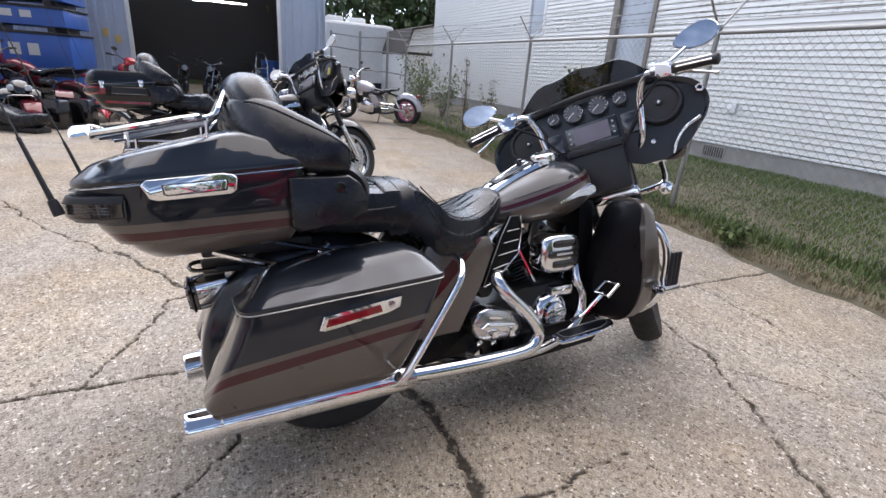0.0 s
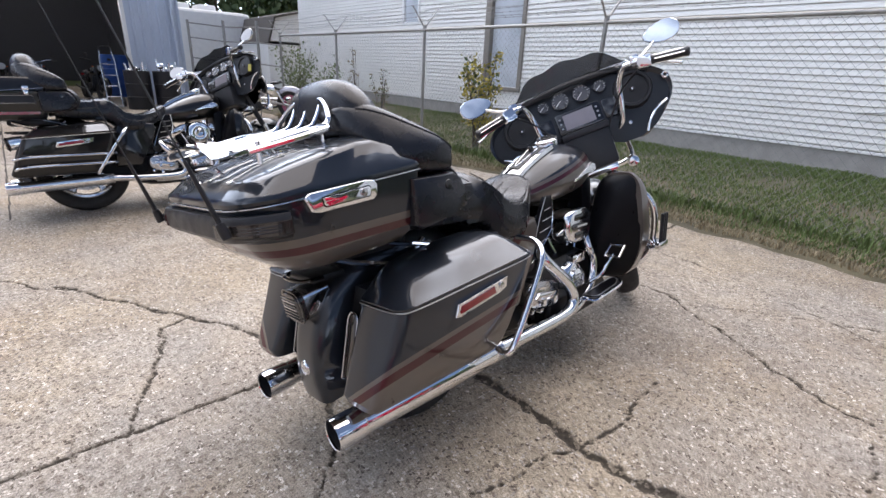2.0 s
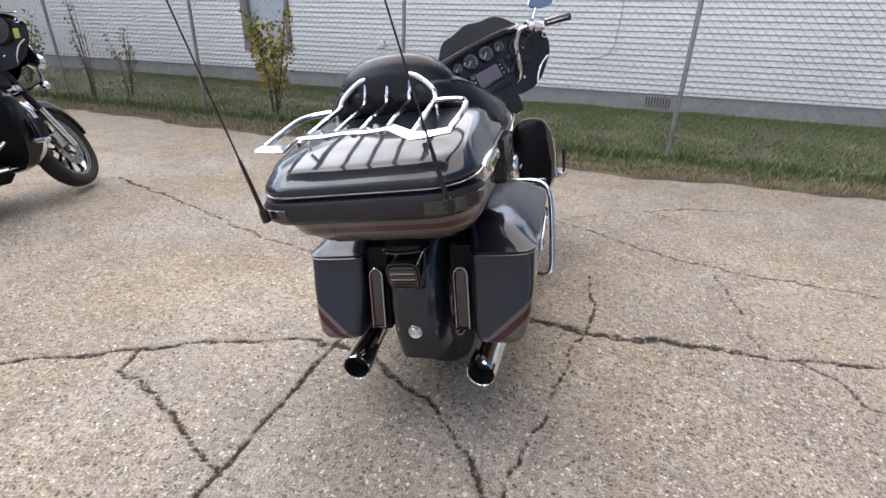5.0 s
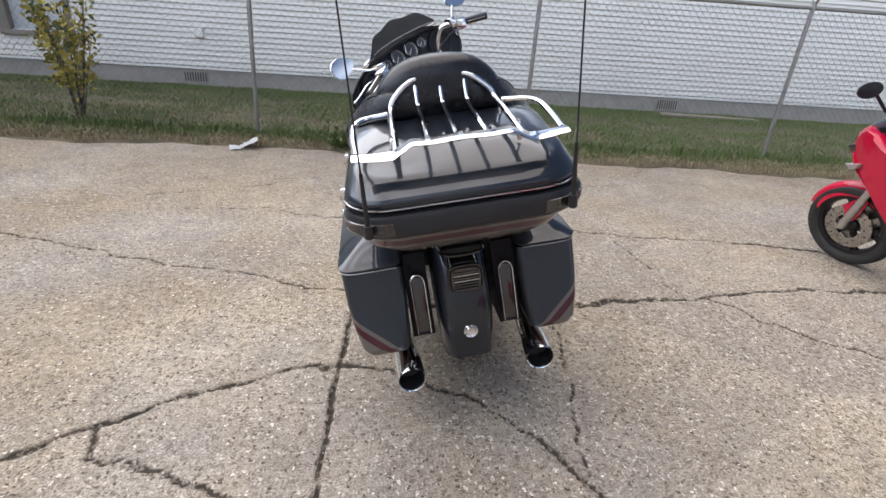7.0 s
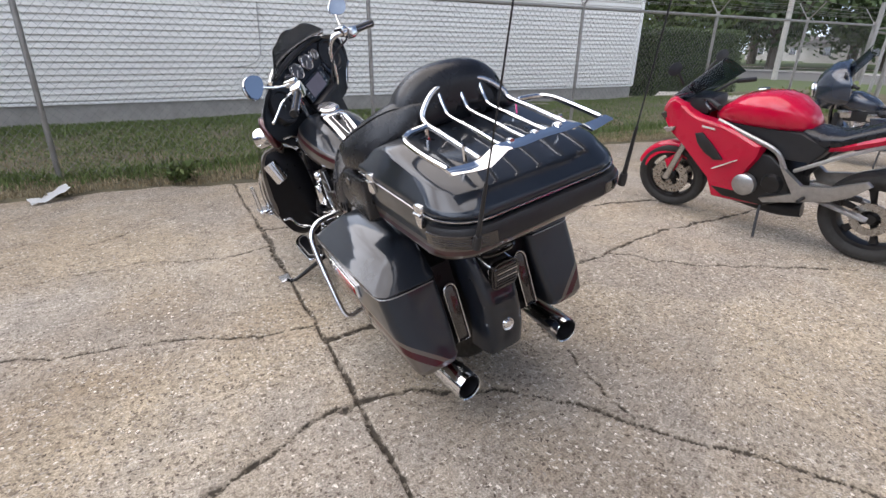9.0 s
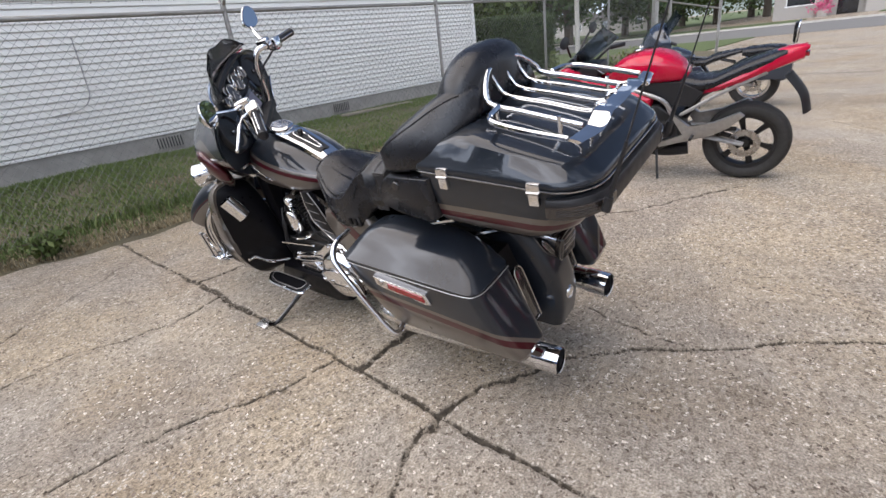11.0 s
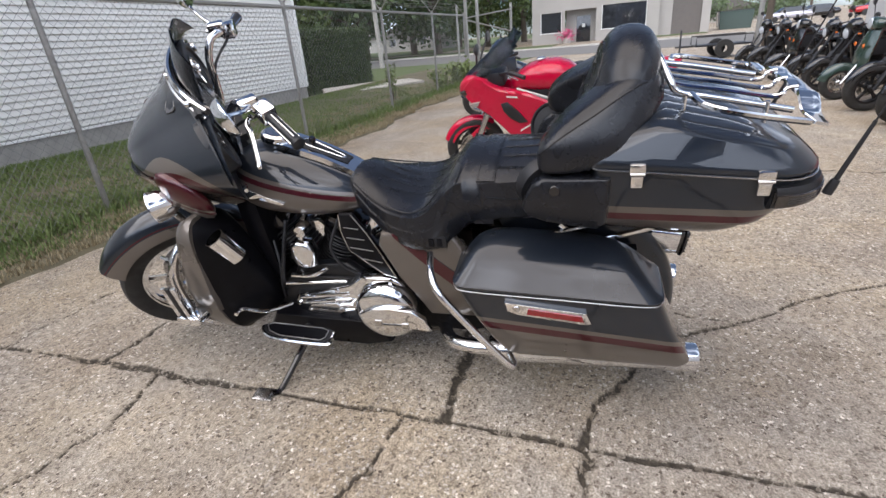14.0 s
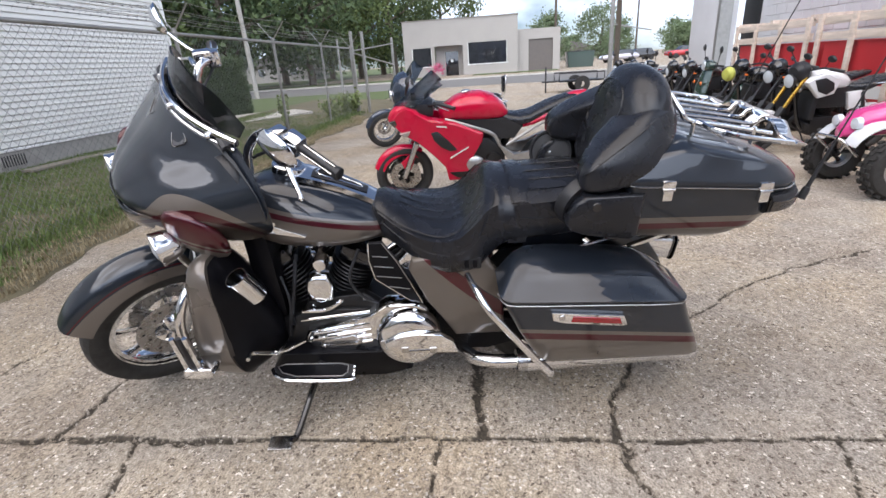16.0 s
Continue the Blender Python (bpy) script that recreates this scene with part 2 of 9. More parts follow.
def part(name, bm, material, parent=None, label="", m=None, sharp=38, smooth=True):
    """Links a bmesh as one mesh object under a thing or part."""
    bmesh.ops.recalc_face_normals(bm, faces=bm.faces)
    if smooth:
        for f in bm.faces:
            f.smooth = True
        lim = radians(sharp)
        for e in bm.edges:
            if len(e.link_faces) == 2 and e.calc_face_angle(0) > lim:
                e.smooth = False
    me = bpy.data.meshes.new(name)
    bm.to_mesh(me)
    bm.free()
    me.materials.append(material)
    ob = new(name, me)
    if parent:
        ob.parent = parent
    if m is not None:
        ob.matrix_local = m
    if label:
        ob["label"] = label
    return ob

def thing(name, m, label, category, group=""):
    ob = new(name)
    ob.empty_display_size = 0.2
    ob.matrix_world = m
    return tagged(ob, label, category, group)

# ---- ground ----
CRACKS = [
    # (width, points): the straight joint first, then the wandering cracks
    (0.011, ((-2.13, 4.2), (-2.11, 3.2), (-2.07, 2.24), (-2.05, 1.4), (-2.03, 0.59), (-2.02, -0.1), (-2.0, -0.8), (-1.98, -2.4))),
    (0.010, ((-5.2, 1.6), (-4.29, 1.35), (-3.76, 1.2), (-3.14, 0.98), (-2.69, 0.94), (-2.31, 0.77), (-2.05, 0.75))),
    (0.015, ((-3.6, -0.75), (-3.0, -0.37), (-2.89, -0.29), (-2.75, -0.21), (-2.58, -0.09), (-2.39, 0.0), (-2.24, 0.08), (-2.03, 0.11))),
    (0.012, ((-2.78, -0.25), (-2.72, -0.36), (-2.5, -0.42), (-2.39, -0.45), (-2.08, -0.57), (-2.0, -0.62))),
    (0.010, ((-5.2, -1.9), (-4.06, -1.2), (-3.42, -0.64), (-3.0, -0.37))),
    (0.019, ((-2.02, 0.60), (-1.85, 0.63), (-1.6, 0.62), (-1.37, 0.67), (-1.1, 0.68), (-0.96, 0.66))),
    (0.016, ((-0.96, 0.66), (-0.62, 0.72), (-0.37, 0.75), (-0.12, 0.79), (0.13, 0.84), (0.66, 0.95), (1.3, 0.92), (3.0, 1.05))),
    (0.011, ((-0.02, 0.80), (0.2, 0.5), (0.39, 0.36), (0.57, 0.27), (1.2, -0.1))),
    (0.010, ((-2.06, 2.28), (-1.69, 2.25), (-1.42, 2.24), (-0.93, 1.98), (-0.55, 1.79), (-0.16, 1.71), (0.25, 1.69), (0.8, 1.65), (1.3, 1.55))),
    (0.006, ((-0.26, 1.68), (-0.25, 1.4), (-0.22, 1.1), (-0.19, 0.80))),
    (0.006, ((-1.01, 1.4), (-0.97, 0.97), (-0.96, 0.66), (-1.03, 0.34), (-1.07, 0.03), (-1.13, -0.28), (-1.12, -0.48))),
    (0.010, ((-2.03, 0.13), (-1.81, 0.08), (-1.6, 0.0), (-1.4, -0.14), (-1.22, -0.34), (-1.1, -0.52), (-0.88, -0.8), (-0.6, -1.2), (-0.3, -1.9))),
    (0.006, ((-2.11, 2.95), (-1.63, 2.93), (-1.2, 2.86), (-0.4, 2.6))),
    (0.006, ((-3.9, 2.1), (-3.61, 2.28), (-3.19, 2.43), (-2.69, 2.83), (-2.12, 3.26))),
    (0.006, ((-3.4, 1.9), (-2.9, 2.0), (-2.4, 1.85), (-2.07, 1.9))),
    (0.005, ((-1.3, 2.2), (-0.9, 2.5), (-0.3, 2.9), (0.4, 3.1))),
    (0.010, ((1.3, -2.4), (1.49, -1.21), (2.83, -1.17), (3.0, -1.17))),
]

GX0, GX1, GY0, GY1, STEP = -5.2, 3.0, -2.4, 4.2, 0.0105

def build_ground():
    """One sheet to the horizon; round the bikes its cracks and hollows are modelled in the mesh."""
    nx, ny = int((GX1 - GX0) / STEP) + 1, int((GY1 - GY0) / STEP) + 1
    xs, ys = np.linspace(GX0, GX1, nx), np.linspace(GY0, GY1, ny)
    X, Y = np.meshgrid(xs, ys)
    rng = np.random.default_rng(4)

    def wave(freq, count):
        w = np.zeros_like(X)
        for _ in range(count):
            q, ph, k = rng.uniform(0, 6.28), rng.uniform(0, 6.28), freq * rng.uniform(0.6, 1.6)
            w += np.sin(k * (X * np.cos(q) + Y * np.sin(q)) + ph)
        return w / count ** 0.5
    jx, jy = wave(16, 6) * 0.014 + wave(55, 6) * 0.006, wave(16, 6) * 0.014 + wave(55, 6) * 0.006
    spall = np.clip(wave(3.2, 6) - 0.55, 0, 1.4)
    rag = 1 + 0.45 * wave(38, 6) + 0.35 * wave(110, 6) + spall * (1.7 + 1.2 * wave(70, 6))
    crack = np.zeros_like(X)
    for n, (width, line) in enumerate(CRACKS):
        k = 0.35 if n == 0 else 1.0
        for (ax, ay), (bx, by) in zip(line, line[1:]):
            i0, i1 = np.searchsorted(xs, [min(ax, bx) - 0.12, max(ax, bx) + 0.12])
            j0, j1 = np.searchsorted(ys, [min(ay, by) - 0.12, max(ay, by) + 0.12])
            if i0 >= i1 or j0 >= j1:
                continue
            s = (slice(j0, j1), slice(i0, i1))
            px, py = X[s] + k * jx[s] - ax, Y[s] + k * jy[s] - ay
            dx, dy = bx - ax, by - ay
            t = np.clip((px * dx + py * dy) / (dx * dx + dy * dy), 0, 1)
            d = np.hypot(px - t * dx, py - t * dy)
            w = 0.60 * width * np.clip(rag[s], 0.55, 4.6)
            crack[s] = np.maximum(crack[s], np.clip(1.25 - d / w, 0, 1))
    edge = np.minimum(np.minimum(X - GX0, GX1 - X), np.minimum(Y - GY0, GY1 - Y))
    fade = np.clip(edge / 0.3, 0, 1)
    Z = fade * (wave(1.1, 5) * 0.003 + wave(3.0, 5) * 0.0012) - crack * 0.016 * np.clip(edge / 0.03, 0, 1)
    verts = np.stack([X, Y, Z], -1).reshape(-1, 3)
    idx = np.arange(nx * ny).reshape(ny, nx)
    quads = np.stack([idx[:-1, :-1], idx[:-1, 1:], idx[1:, 1:], idx[1:, :-1]], -1).reshape(-1, 4)
    far = 900.0
    outer = np.array([[-far, -far, 0], [far, -far, 0], [far, far, 0], [-far, far, 0]])
    base = len(verts)
    verts = np.concatenate([verts, outer])
    faces = quads.tolist()
    rims = (idx[0, :].tolist(), idx[:, -1].tolist(), idx[-1, ::-1].tolist(), idx[::-1, 0].tolist())
    for n, rim in enumerate(rims):
        faces.append([base + n, base + (n + 1) % 4] + rim[::-1])
    me = bpy.data.meshes.new("ground")
    me.from_pydata(verts.tolist(), [], faces)
    at = me.attributes.new("dirt", "FLOAT", "POINT")
    at.data.foreach_set("value", np.concatenate([crack.reshape(-1), np.zeros(4)]).astype(np.float32))
    me.polygons.foreach_set("use_smooth", np.ones(len(faces), dtype=bool))
    me.materials.append(concrete_material())
    return tagged(new("ground", me), "worn exposed-aggregate concrete yard with dirt-filled cracks", "ground", kind="structure")

def concrete_material():
    m = bpy.data.materials.new("aggregate_concrete")
    m.use_nodes = True
    nt = m.node_tree
    link = nt.links.new
    b = nt.nodes["Principled BSDF"]
    geo = nt.nodes.new("ShaderNodeNewGeometry")
    pos = geo.outputs["Position"]

    def noise_tex(scale, detail=4, rough=0.55):
        n = nt.nodes.new("ShaderNodeTexNoise")
        n.inputs["Scale"].default_value, n.inputs["Detail"].default_value, n.inputs["Roughness"].default_value = scale, detail, rough
        link(pos, n.inputs["Vector"])
        return n.outputs["Fac"]

    def ramp(fac, stops):
        r = nt.nodes.new("ShaderNodeValToRGB")
        while len(r.color_ramp.elements) < len(stops):
            r.color_ramp.elements.new(0.5)
        for e, (p, c) in zip(r.color_ramp.elements, stops):
            e.position, e.color = p, (*c, 1)
        link(fac, r.inputs["Fac"])
        return r.outputs["Color"]

    def blend(fac, c1, c2, mode="MIX"):
        x = nt.nodes.new("ShaderNodeMixRGB")
        x.blend_type = mode
        for i, v in enumerate((fac, c1, c2)):
            if isinstance(v, (int, float)):
                x.inputs[i].default_value = v
            elif isinstance(v, tuple):
                x.inputs[i].default_value = (*v, 1)
            else:
                link(v, x.inputs[i])
        return x.outputs["Color"]

    stain = ramp(noise_tex(0.9, 6, 0.6), [(0.28, (0.265, 0.228, 0.188)), (0.42, (0.335, 0.300, 0.262)), (0.55, (0.375, 0.346, 0.310)), (0.74, (0.445, 0.416, 0.378))])
    blotch = ramp(noise_tex(5.0, 5, 0.6), [(0.3, (0.82, 0.82, 0.825)), (0.7, (1.12, 1.10, 1.07))])
    base = blend(1.0, stain, blotch, "MULTIPLY")
    yellow = ramp(noise_tex(0.75, 5, 0.6), [(0.42, (1.0, 0.99, 0.965)), (0.60, (1.075, 0.995, 0.85))])
    base = blend(1.0, base, yellow, "MULTIPLY")
    base = blend(1.0, base, ramp(noise_tex(34.0, 4, 0.7), [(0.36, (0.70, 0.69, 0.67)), (0.5, (1.0, 1.0, 1.0)), (0.66, (1.22, 1.22, 1.22))]), "MULTIPLY")
    # uneven outlines for the stones
    warp = nt.nodes.new("ShaderNodeTexNoise")
    warp.inputs["Scale"].default_value, warp.inputs["Detail"].default_value = 55.0, 3
    link(pos, warp.inputs["Vector"])
    shift = nt.nodes.new("ShaderNodeVectorMath")
    shift.operation = "MULTIPLY_ADD"
    shift.inputs[1].default_value = (0.030, 0.030, 0.030)
    link(warp.outputs["Color"], shift.inputs[0])
    link(pos, shift.inputs[2])
    # stones of the aggregate: some pale, some brown or grey
    vor = nt.nodes.new("ShaderNodeTexVoronoi")
    vor.inputs["Scale"].default_value = 66.0
    link(shift.outputs[0], vor.inputs["Vector"])
    sep = nt.nodes.new("ShaderNodeSeparateColor")
    link(vor.outputs["Color"], sep.inputs[0])
    stone_colour = ramp(sep.outputs[0], [(0.0, (0.07, 0.052, 0.04)), (0.35, (0.22, 0.18, 0.15)), (0.6, (0.36, 0.325, 0.285)), (0.85, (0.58, 0.53, 0.465)), (1.0, (0.76, 0.71, 0.64))])
    inside = math_node(nt, "LESS_THAN", vor.outputs["Distance"], 0.42)
    chosen = math_node(nt, "GREATER_THAN", sep.outputs[1], 0.30)
    wear = math_node(nt, "GREATER_THAN", noise_tex(3.1, 4), 0.43)
    stones = math_node(nt, "MULTIPLY", math_node(nt, "MULTIPLY", inside, chosen), math_node(nt, "ADD", math_node(nt, "MULTIPLY", wear, 0.40), 0.50))
    base = blend(stones, base, stone_colour)
    # pits and grit
    vor2 = nt.nodes.new("ShaderNodeTexVoronoi")
    vor2.inputs["Scale"].default_value = 30.0
    link(shift.outputs[0], vor2.inputs["Vector"])
    sep2 = nt.nodes.new("ShaderNodeSeparateColor")
    link(vor2.outputs["Color"], sep2.inputs[0])
    pit = math_node(nt, "MULTIPLY", math_node(nt, "LESS_THAN", vor2.outputs["Distance"], 0.22), math_node(nt, "GREATER_THAN", sep2.outputs[0], 0.54))
    base = blend(math_node(nt, "MULTIPLY", pit, 0.75), base, (0.15, 0.122, 0.098))
    grit = noise_tex(135.0, 5, 0.75)
    base = blend(1.0, base, ramp(grit, [(0.32, (0.32, 0.31, 0.29)), (0.68, (1.66, 1.66, 1.68))]), "MULTIPLY")
    # darker towards the lawn strip: the building's shade put into the colour
    sp = nt.nodes.new("ShaderNodeSeparateXYZ")
    link(pos, sp.inputs[0])
    reach = nt.nodes.new("ShaderNodeMapRange")
    reach.inputs["From Min"].default_value, reach.inputs["From Max"].default_value = 1.4, 3.9
    link(math_node(nt, "ADD", sp.outputs["Y"], math_node(nt, "MULTIPLY_ADD", noise_tex(0.8, 5, 0.65), 2.4, -1.2)), reach.inputs["Value"])
    base = blend(math_node(nt, "MULTIPLY", reach.outputs[0], 0.30), base, blend(1.0, base, (0.50, 0.46, 0.42), "MULTIPLY"))
    at = nt.nodes.new("ShaderNodeAttribute")
    at.attribute_name = "dirt"
    soil = ramp(noise_tex(60.0, 3), [(0.3, (0.022, 0.018, 0.014)), (0.7, (0.07, 0.058, 0.044))])
    rim = math_node(nt, "MULTIPLY", math_node(nt, "SMOOTH_MIN", math_node(nt, "MULTIPLY", at.outputs["Fac"], 2.4), 1.0, 0.1), math_node(nt, "MULTIPLY_ADD", math_node(nt, "GREATER_THAN", sep.outputs[2], 0.28), 0.45, 0.5))
    base = blend(rim, base, soil)
    link(base, b.inputs["Base Color"])
    b.inputs["Roughness"].default_value = 0.85
    b.inputs["Specular IOR Level"].default_value = 0.3
    h = math_node(nt, "SUBTRACT", math_node(nt, "MULTIPLY", stones, 0.6), math_node(nt, "MULTIPLY", pit, 1.4))
    h = math_node(nt, "ADD", h, math_node(nt, "MULTIPLY", grit, 0.5))
    bp = nt.nodes.new("ShaderNodeBump")
    bp.inputs["Strength"].default_value = 1.0
    bp.inputs["Distance"].default_value = 0.008
    link(h, bp.inputs["Height"])
    link(bp.outputs["Normal"], b.inputs["Normal"])
    return m

yard = build_ground()

def joint_strip(a, b, w):
    """A dirt-filled joint further out in the yard."""
    d = Vector((b[0] - a[0], b[1] - a[1], 0))
    n = Vector((-d.y, d.x, 0)).normalized()
    rng = random.Random(int(a[0] * 10))
    steps = int(d.length / 0.12)
    rows = []
    for k in range(steps + 1):
        c = Vector((a[0], a[1], 0)) + d * k / steps + n * rng.uniform(-0.006, 0.006)
        h = w * rng.uniform(0.5, 1.3)
        rows.append([c - n * h + Vector((0, 0, -0.002)), c + Vector((0, 0, 0.003)), c + n * h + Vector((0, 0, -0.002))])
    part("joint", loft(bmesh.new(), rows, closed=False), surface("joint_soil", (0.05, 0.042, 0.034), 0.95, 0, 0.4, 30, 0.3), yard)

joint_strip((3.0, -1.17), (24.0, -1.35), 0.016)
joint_strip((-5.2, -0.95), (-15.4, -1.2), 0.014)
joint_strip((8.5, 4.2), (8.5, -5.5), 0.012)
joint_strip((14.5, 3.8), (14.5, -5.5), 0.012)
joint_strip((-9.0, 4.0), (-9.0, -5.5), 0.012)

# ---- lawn strip under the fence ----
FENCE_Y, WALL_Y = 4.36, 7.2
turf = surface("turf_soil", (0.115, 0.100, 0.062), 0.95, 0.0, 0.45, 3.0, 0.6, fine=90)

def lawn_edge(x):
    return 3.86 + 0.10 * math.sin(x * 1.3) + 0.05 * math.sin(x * 4.1 + 1) + 0.03 * math.sin(x * 11.0)

def lawn_height(x, y):
    d = y - lawn_edge(x)
    h = 0.03 + 0.06 * min(1, max(0, d) / 0.5) + 0.15 * min(1, max(0, d - 0.6) / 2.6)
    return h + 0.02 * noise.noise(Vector((x * 1.7, y * 1.7, 0)))

def build_lawn():
    bm = bmesh.new()
    xs = [-22 + 0.15 * i for i in range(int(38 / 0.15) + 1)]
    cols = []
    for x in xs:
        e = lawn_edge(x)
        ys = [e + (WALL_Y + 0.2 - e) * (k / 16) ** 1.5 for k in range(17)]
        cols.append([bm.verts.new((x, e - 0.03, -0.03))] + [bm.verts.new((x, y, lawn_height(x, y) * (0.25 if k == 0 else 1))) for k, y in enumerate(ys)])
    for a, b in zip(cols, cols[1:]):
        for k in range(len(a) - 1):
            bm.faces.new((a[k], b[k], b[k + 1], a[k + 1]))
    ob = part("lawn", bm, turf)
    return tagged(ob, "patchy mown grass strip along the fence", "lawn", kind="structure")

build_lawn()

def leaf_material(name, c1, c2, rough=0.6, trans=0.15):
    m = bpy.data.materials.new(name)
    m.use_nodes = True
    nt = m.node_tree
    b = nt.nodes["Principled BSDF"]
    geo = nt.nodes.new("ShaderNodeNewGeometry")
    r = nt.nodes.new("ShaderNodeValToRGB")
    r.color_ramp.elements[0].color = (*c1, 1)
    r.color_ramp.elements[1].color = (*c2, 1)
    nt.links.new(geo.outputs["Random Per Island"], r.inputs["Fac"])
    nt.links.new(r.outputs["Color"], b.inputs["Base Color"])
    b.inputs["Roughness"].default_value = rough
    b.inputs["Specular IOR Level"].default_value = 0.25
    return m

grass_blade = leaf_material("grass_blade", (0.090, 0.140, 0.042), (0.152, 0.192, 0.068))
dry_blade = leaf_material("dry_grass_blade", (0.17, 0.135, 0.078), (0.36, 0.30, 0.19))
leaf_green = leaf_material("leaf_green", (0.045, 0.075, 0.022), (0.125, 0.16, 0.055))
leaf_dark = leaf_material("leaf_dark_green", (0.032, 0.058, 0.026), (0.090, 0.125, 0.052))
# distance haze is put into this paler leaf colour
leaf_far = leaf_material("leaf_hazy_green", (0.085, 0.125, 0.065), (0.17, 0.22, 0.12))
leaf_pale = leaf_material("leaf_pale_green", (0.10, 0.14, 0.05), (0.22, 0.27, 0.11))
leaf_yellow = leaf_material("leaf_yellow", (0.18, 0.17, 0.03), (0.50, 0.40, 0.08))

def blades(name, count, place, height, material, label, width=0.006, seed=1):
    """Tufts of bent blades, all in one mesh."""
    rng = random.Random(seed)
    verts, faces = [], []
    for _ in range(count):
        x, y, z, k = place(rng)
        h = height * k * rng.uniform(0.45, 1.25)
        q = rng.uniform(0, 6.283)
        lean = rng.uniform(0.05, 0.7) * h
        dx, dy = math.cos(q) * lean, math.sin(q) * lean
        sx, sy = -math.sin(q) * width * rng.uniform(0.6, 1.3), math.cos(q) * width
        n = len(verts)
        verts += [(x - sx, y - sy, z), (x + sx, y + sy, z), (x + dx * 0.35 + sx * 0.7, y + dy * 0.35 + sy * 0.7, z + h * 0.6), (x + dx * 0.35 - sx * 0.7, y + dy * 0.35 - sy * 0.7, z + h * 0.6), (x + dx, y + dy, z + h)]
        faces += [(n, n + 1, n + 2, n + 3), (n + 3, n + 2, n + 4)]
    me = bpy.data.meshes.new(name)
    me.from_pydata(verts, [], faces)
    me.materials.append(material)
    return tagged(new(name, me), label, "grass", kind="stuff")

def lawn_spot(rng):
    x = rng.triangular(-14, 12, -1)
    e = lawn_edge(x)
    y = e + 0.16 + rng.random() ** 1.1 * (WALL_Y - e - 0.19)
    # thin and worn in patches, above all towards the concrete
    worn = 0.5 + 0.9 * noise.noise(Vector((x * 1.3, y * 1.9, 11))) - 0.35 * max(0.0, 0.55 - (y - e))
    if rng.random() > 0.25 + 1.1 * worn:
        y = WALL_Y - 0.05 - abs(rng.gauss(0, 0.35))
    return x, y, lawn_height(x, y) - 0.005, 1.0 + 0.5 * noise.noise(Vector((x * 0.9, y * 0.9, 3)))

def edge_spot(rng):
    x = rng.uniform(-12, 10)
    y = lawn_edge(x) + abs(rng.gauss(0.02, 0.20))
    if rng.random() < 0.45:
        y = lawn_edge(x) + rng.uniform(0.2, 1.7)
        if noise.noise(Vector((x * 1.3, y * 1.9, 11))) > 0.0:
            y = lawn_edge(x) + abs(rng.gauss(0.1, 0.25))
    y = min(y, WALL_Y - 0.05)
    return x, y, lawn_height(x, y) - 0.01, 1.0

def fence_spot(rng):
    x = rng.uniform(-12, 11)
    y = FENCE_Y + rng.gauss(0, 0.09)
    return x, y, lawn_height(x, y) - 0.01, 1.0 + 0.6 * noise.noise(Vector((x * 1.5, 0, 7)))

blades("grass", 130000, lawn_spot, 0.042, grass_blade, "short green and yellowed grass blades", 0.0048, 1)
blades("dry_grass", 32000, edge_spot, 0.045, dry_blade, "dry straw-coloured grass along the concrete edge", 0.005, 2)
blades("tall_grass", 9000, fence_spot, 0.10, grass_blade, "longer unmown grass under the fence", 0.007, 3)

# ---- building with white lap siding ----
siding = surface("white_vinyl_siding", (0.70, 0.69, 0.65), 0.5, 0.0, 0.06, 1.3, 0.04, fine=60, stretch=(0.4, 1, 3))
block = surface("grey_foundation_block", (0.30, 0.285, 0.265), 0.9, 0.0, 0.2, 6, 0.4, fine=150)
white_trim = surface("white_trim_paint", (0.78, 0.78, 0.76), 0.45, 0.0, 0.06, 6, 0.03)
brown_trim = surface("grey_brown_trim_paint", (0.20, 0.18, 0.155), 0.6, 0.0, 0.15, 10, 0.08)
# opaque pale panes: the glare on the glass is put into their colour
pane_glass = surface("window_pane", (0.50, 0.54, 0.58), 0.06, 0.0, 0.25, 1.2, 0.0, 0.6)

W_X0, W_X1, W_Z0, W_Z1, LAP = -17.8, 7.0, 0.55, 4.6, 0.084

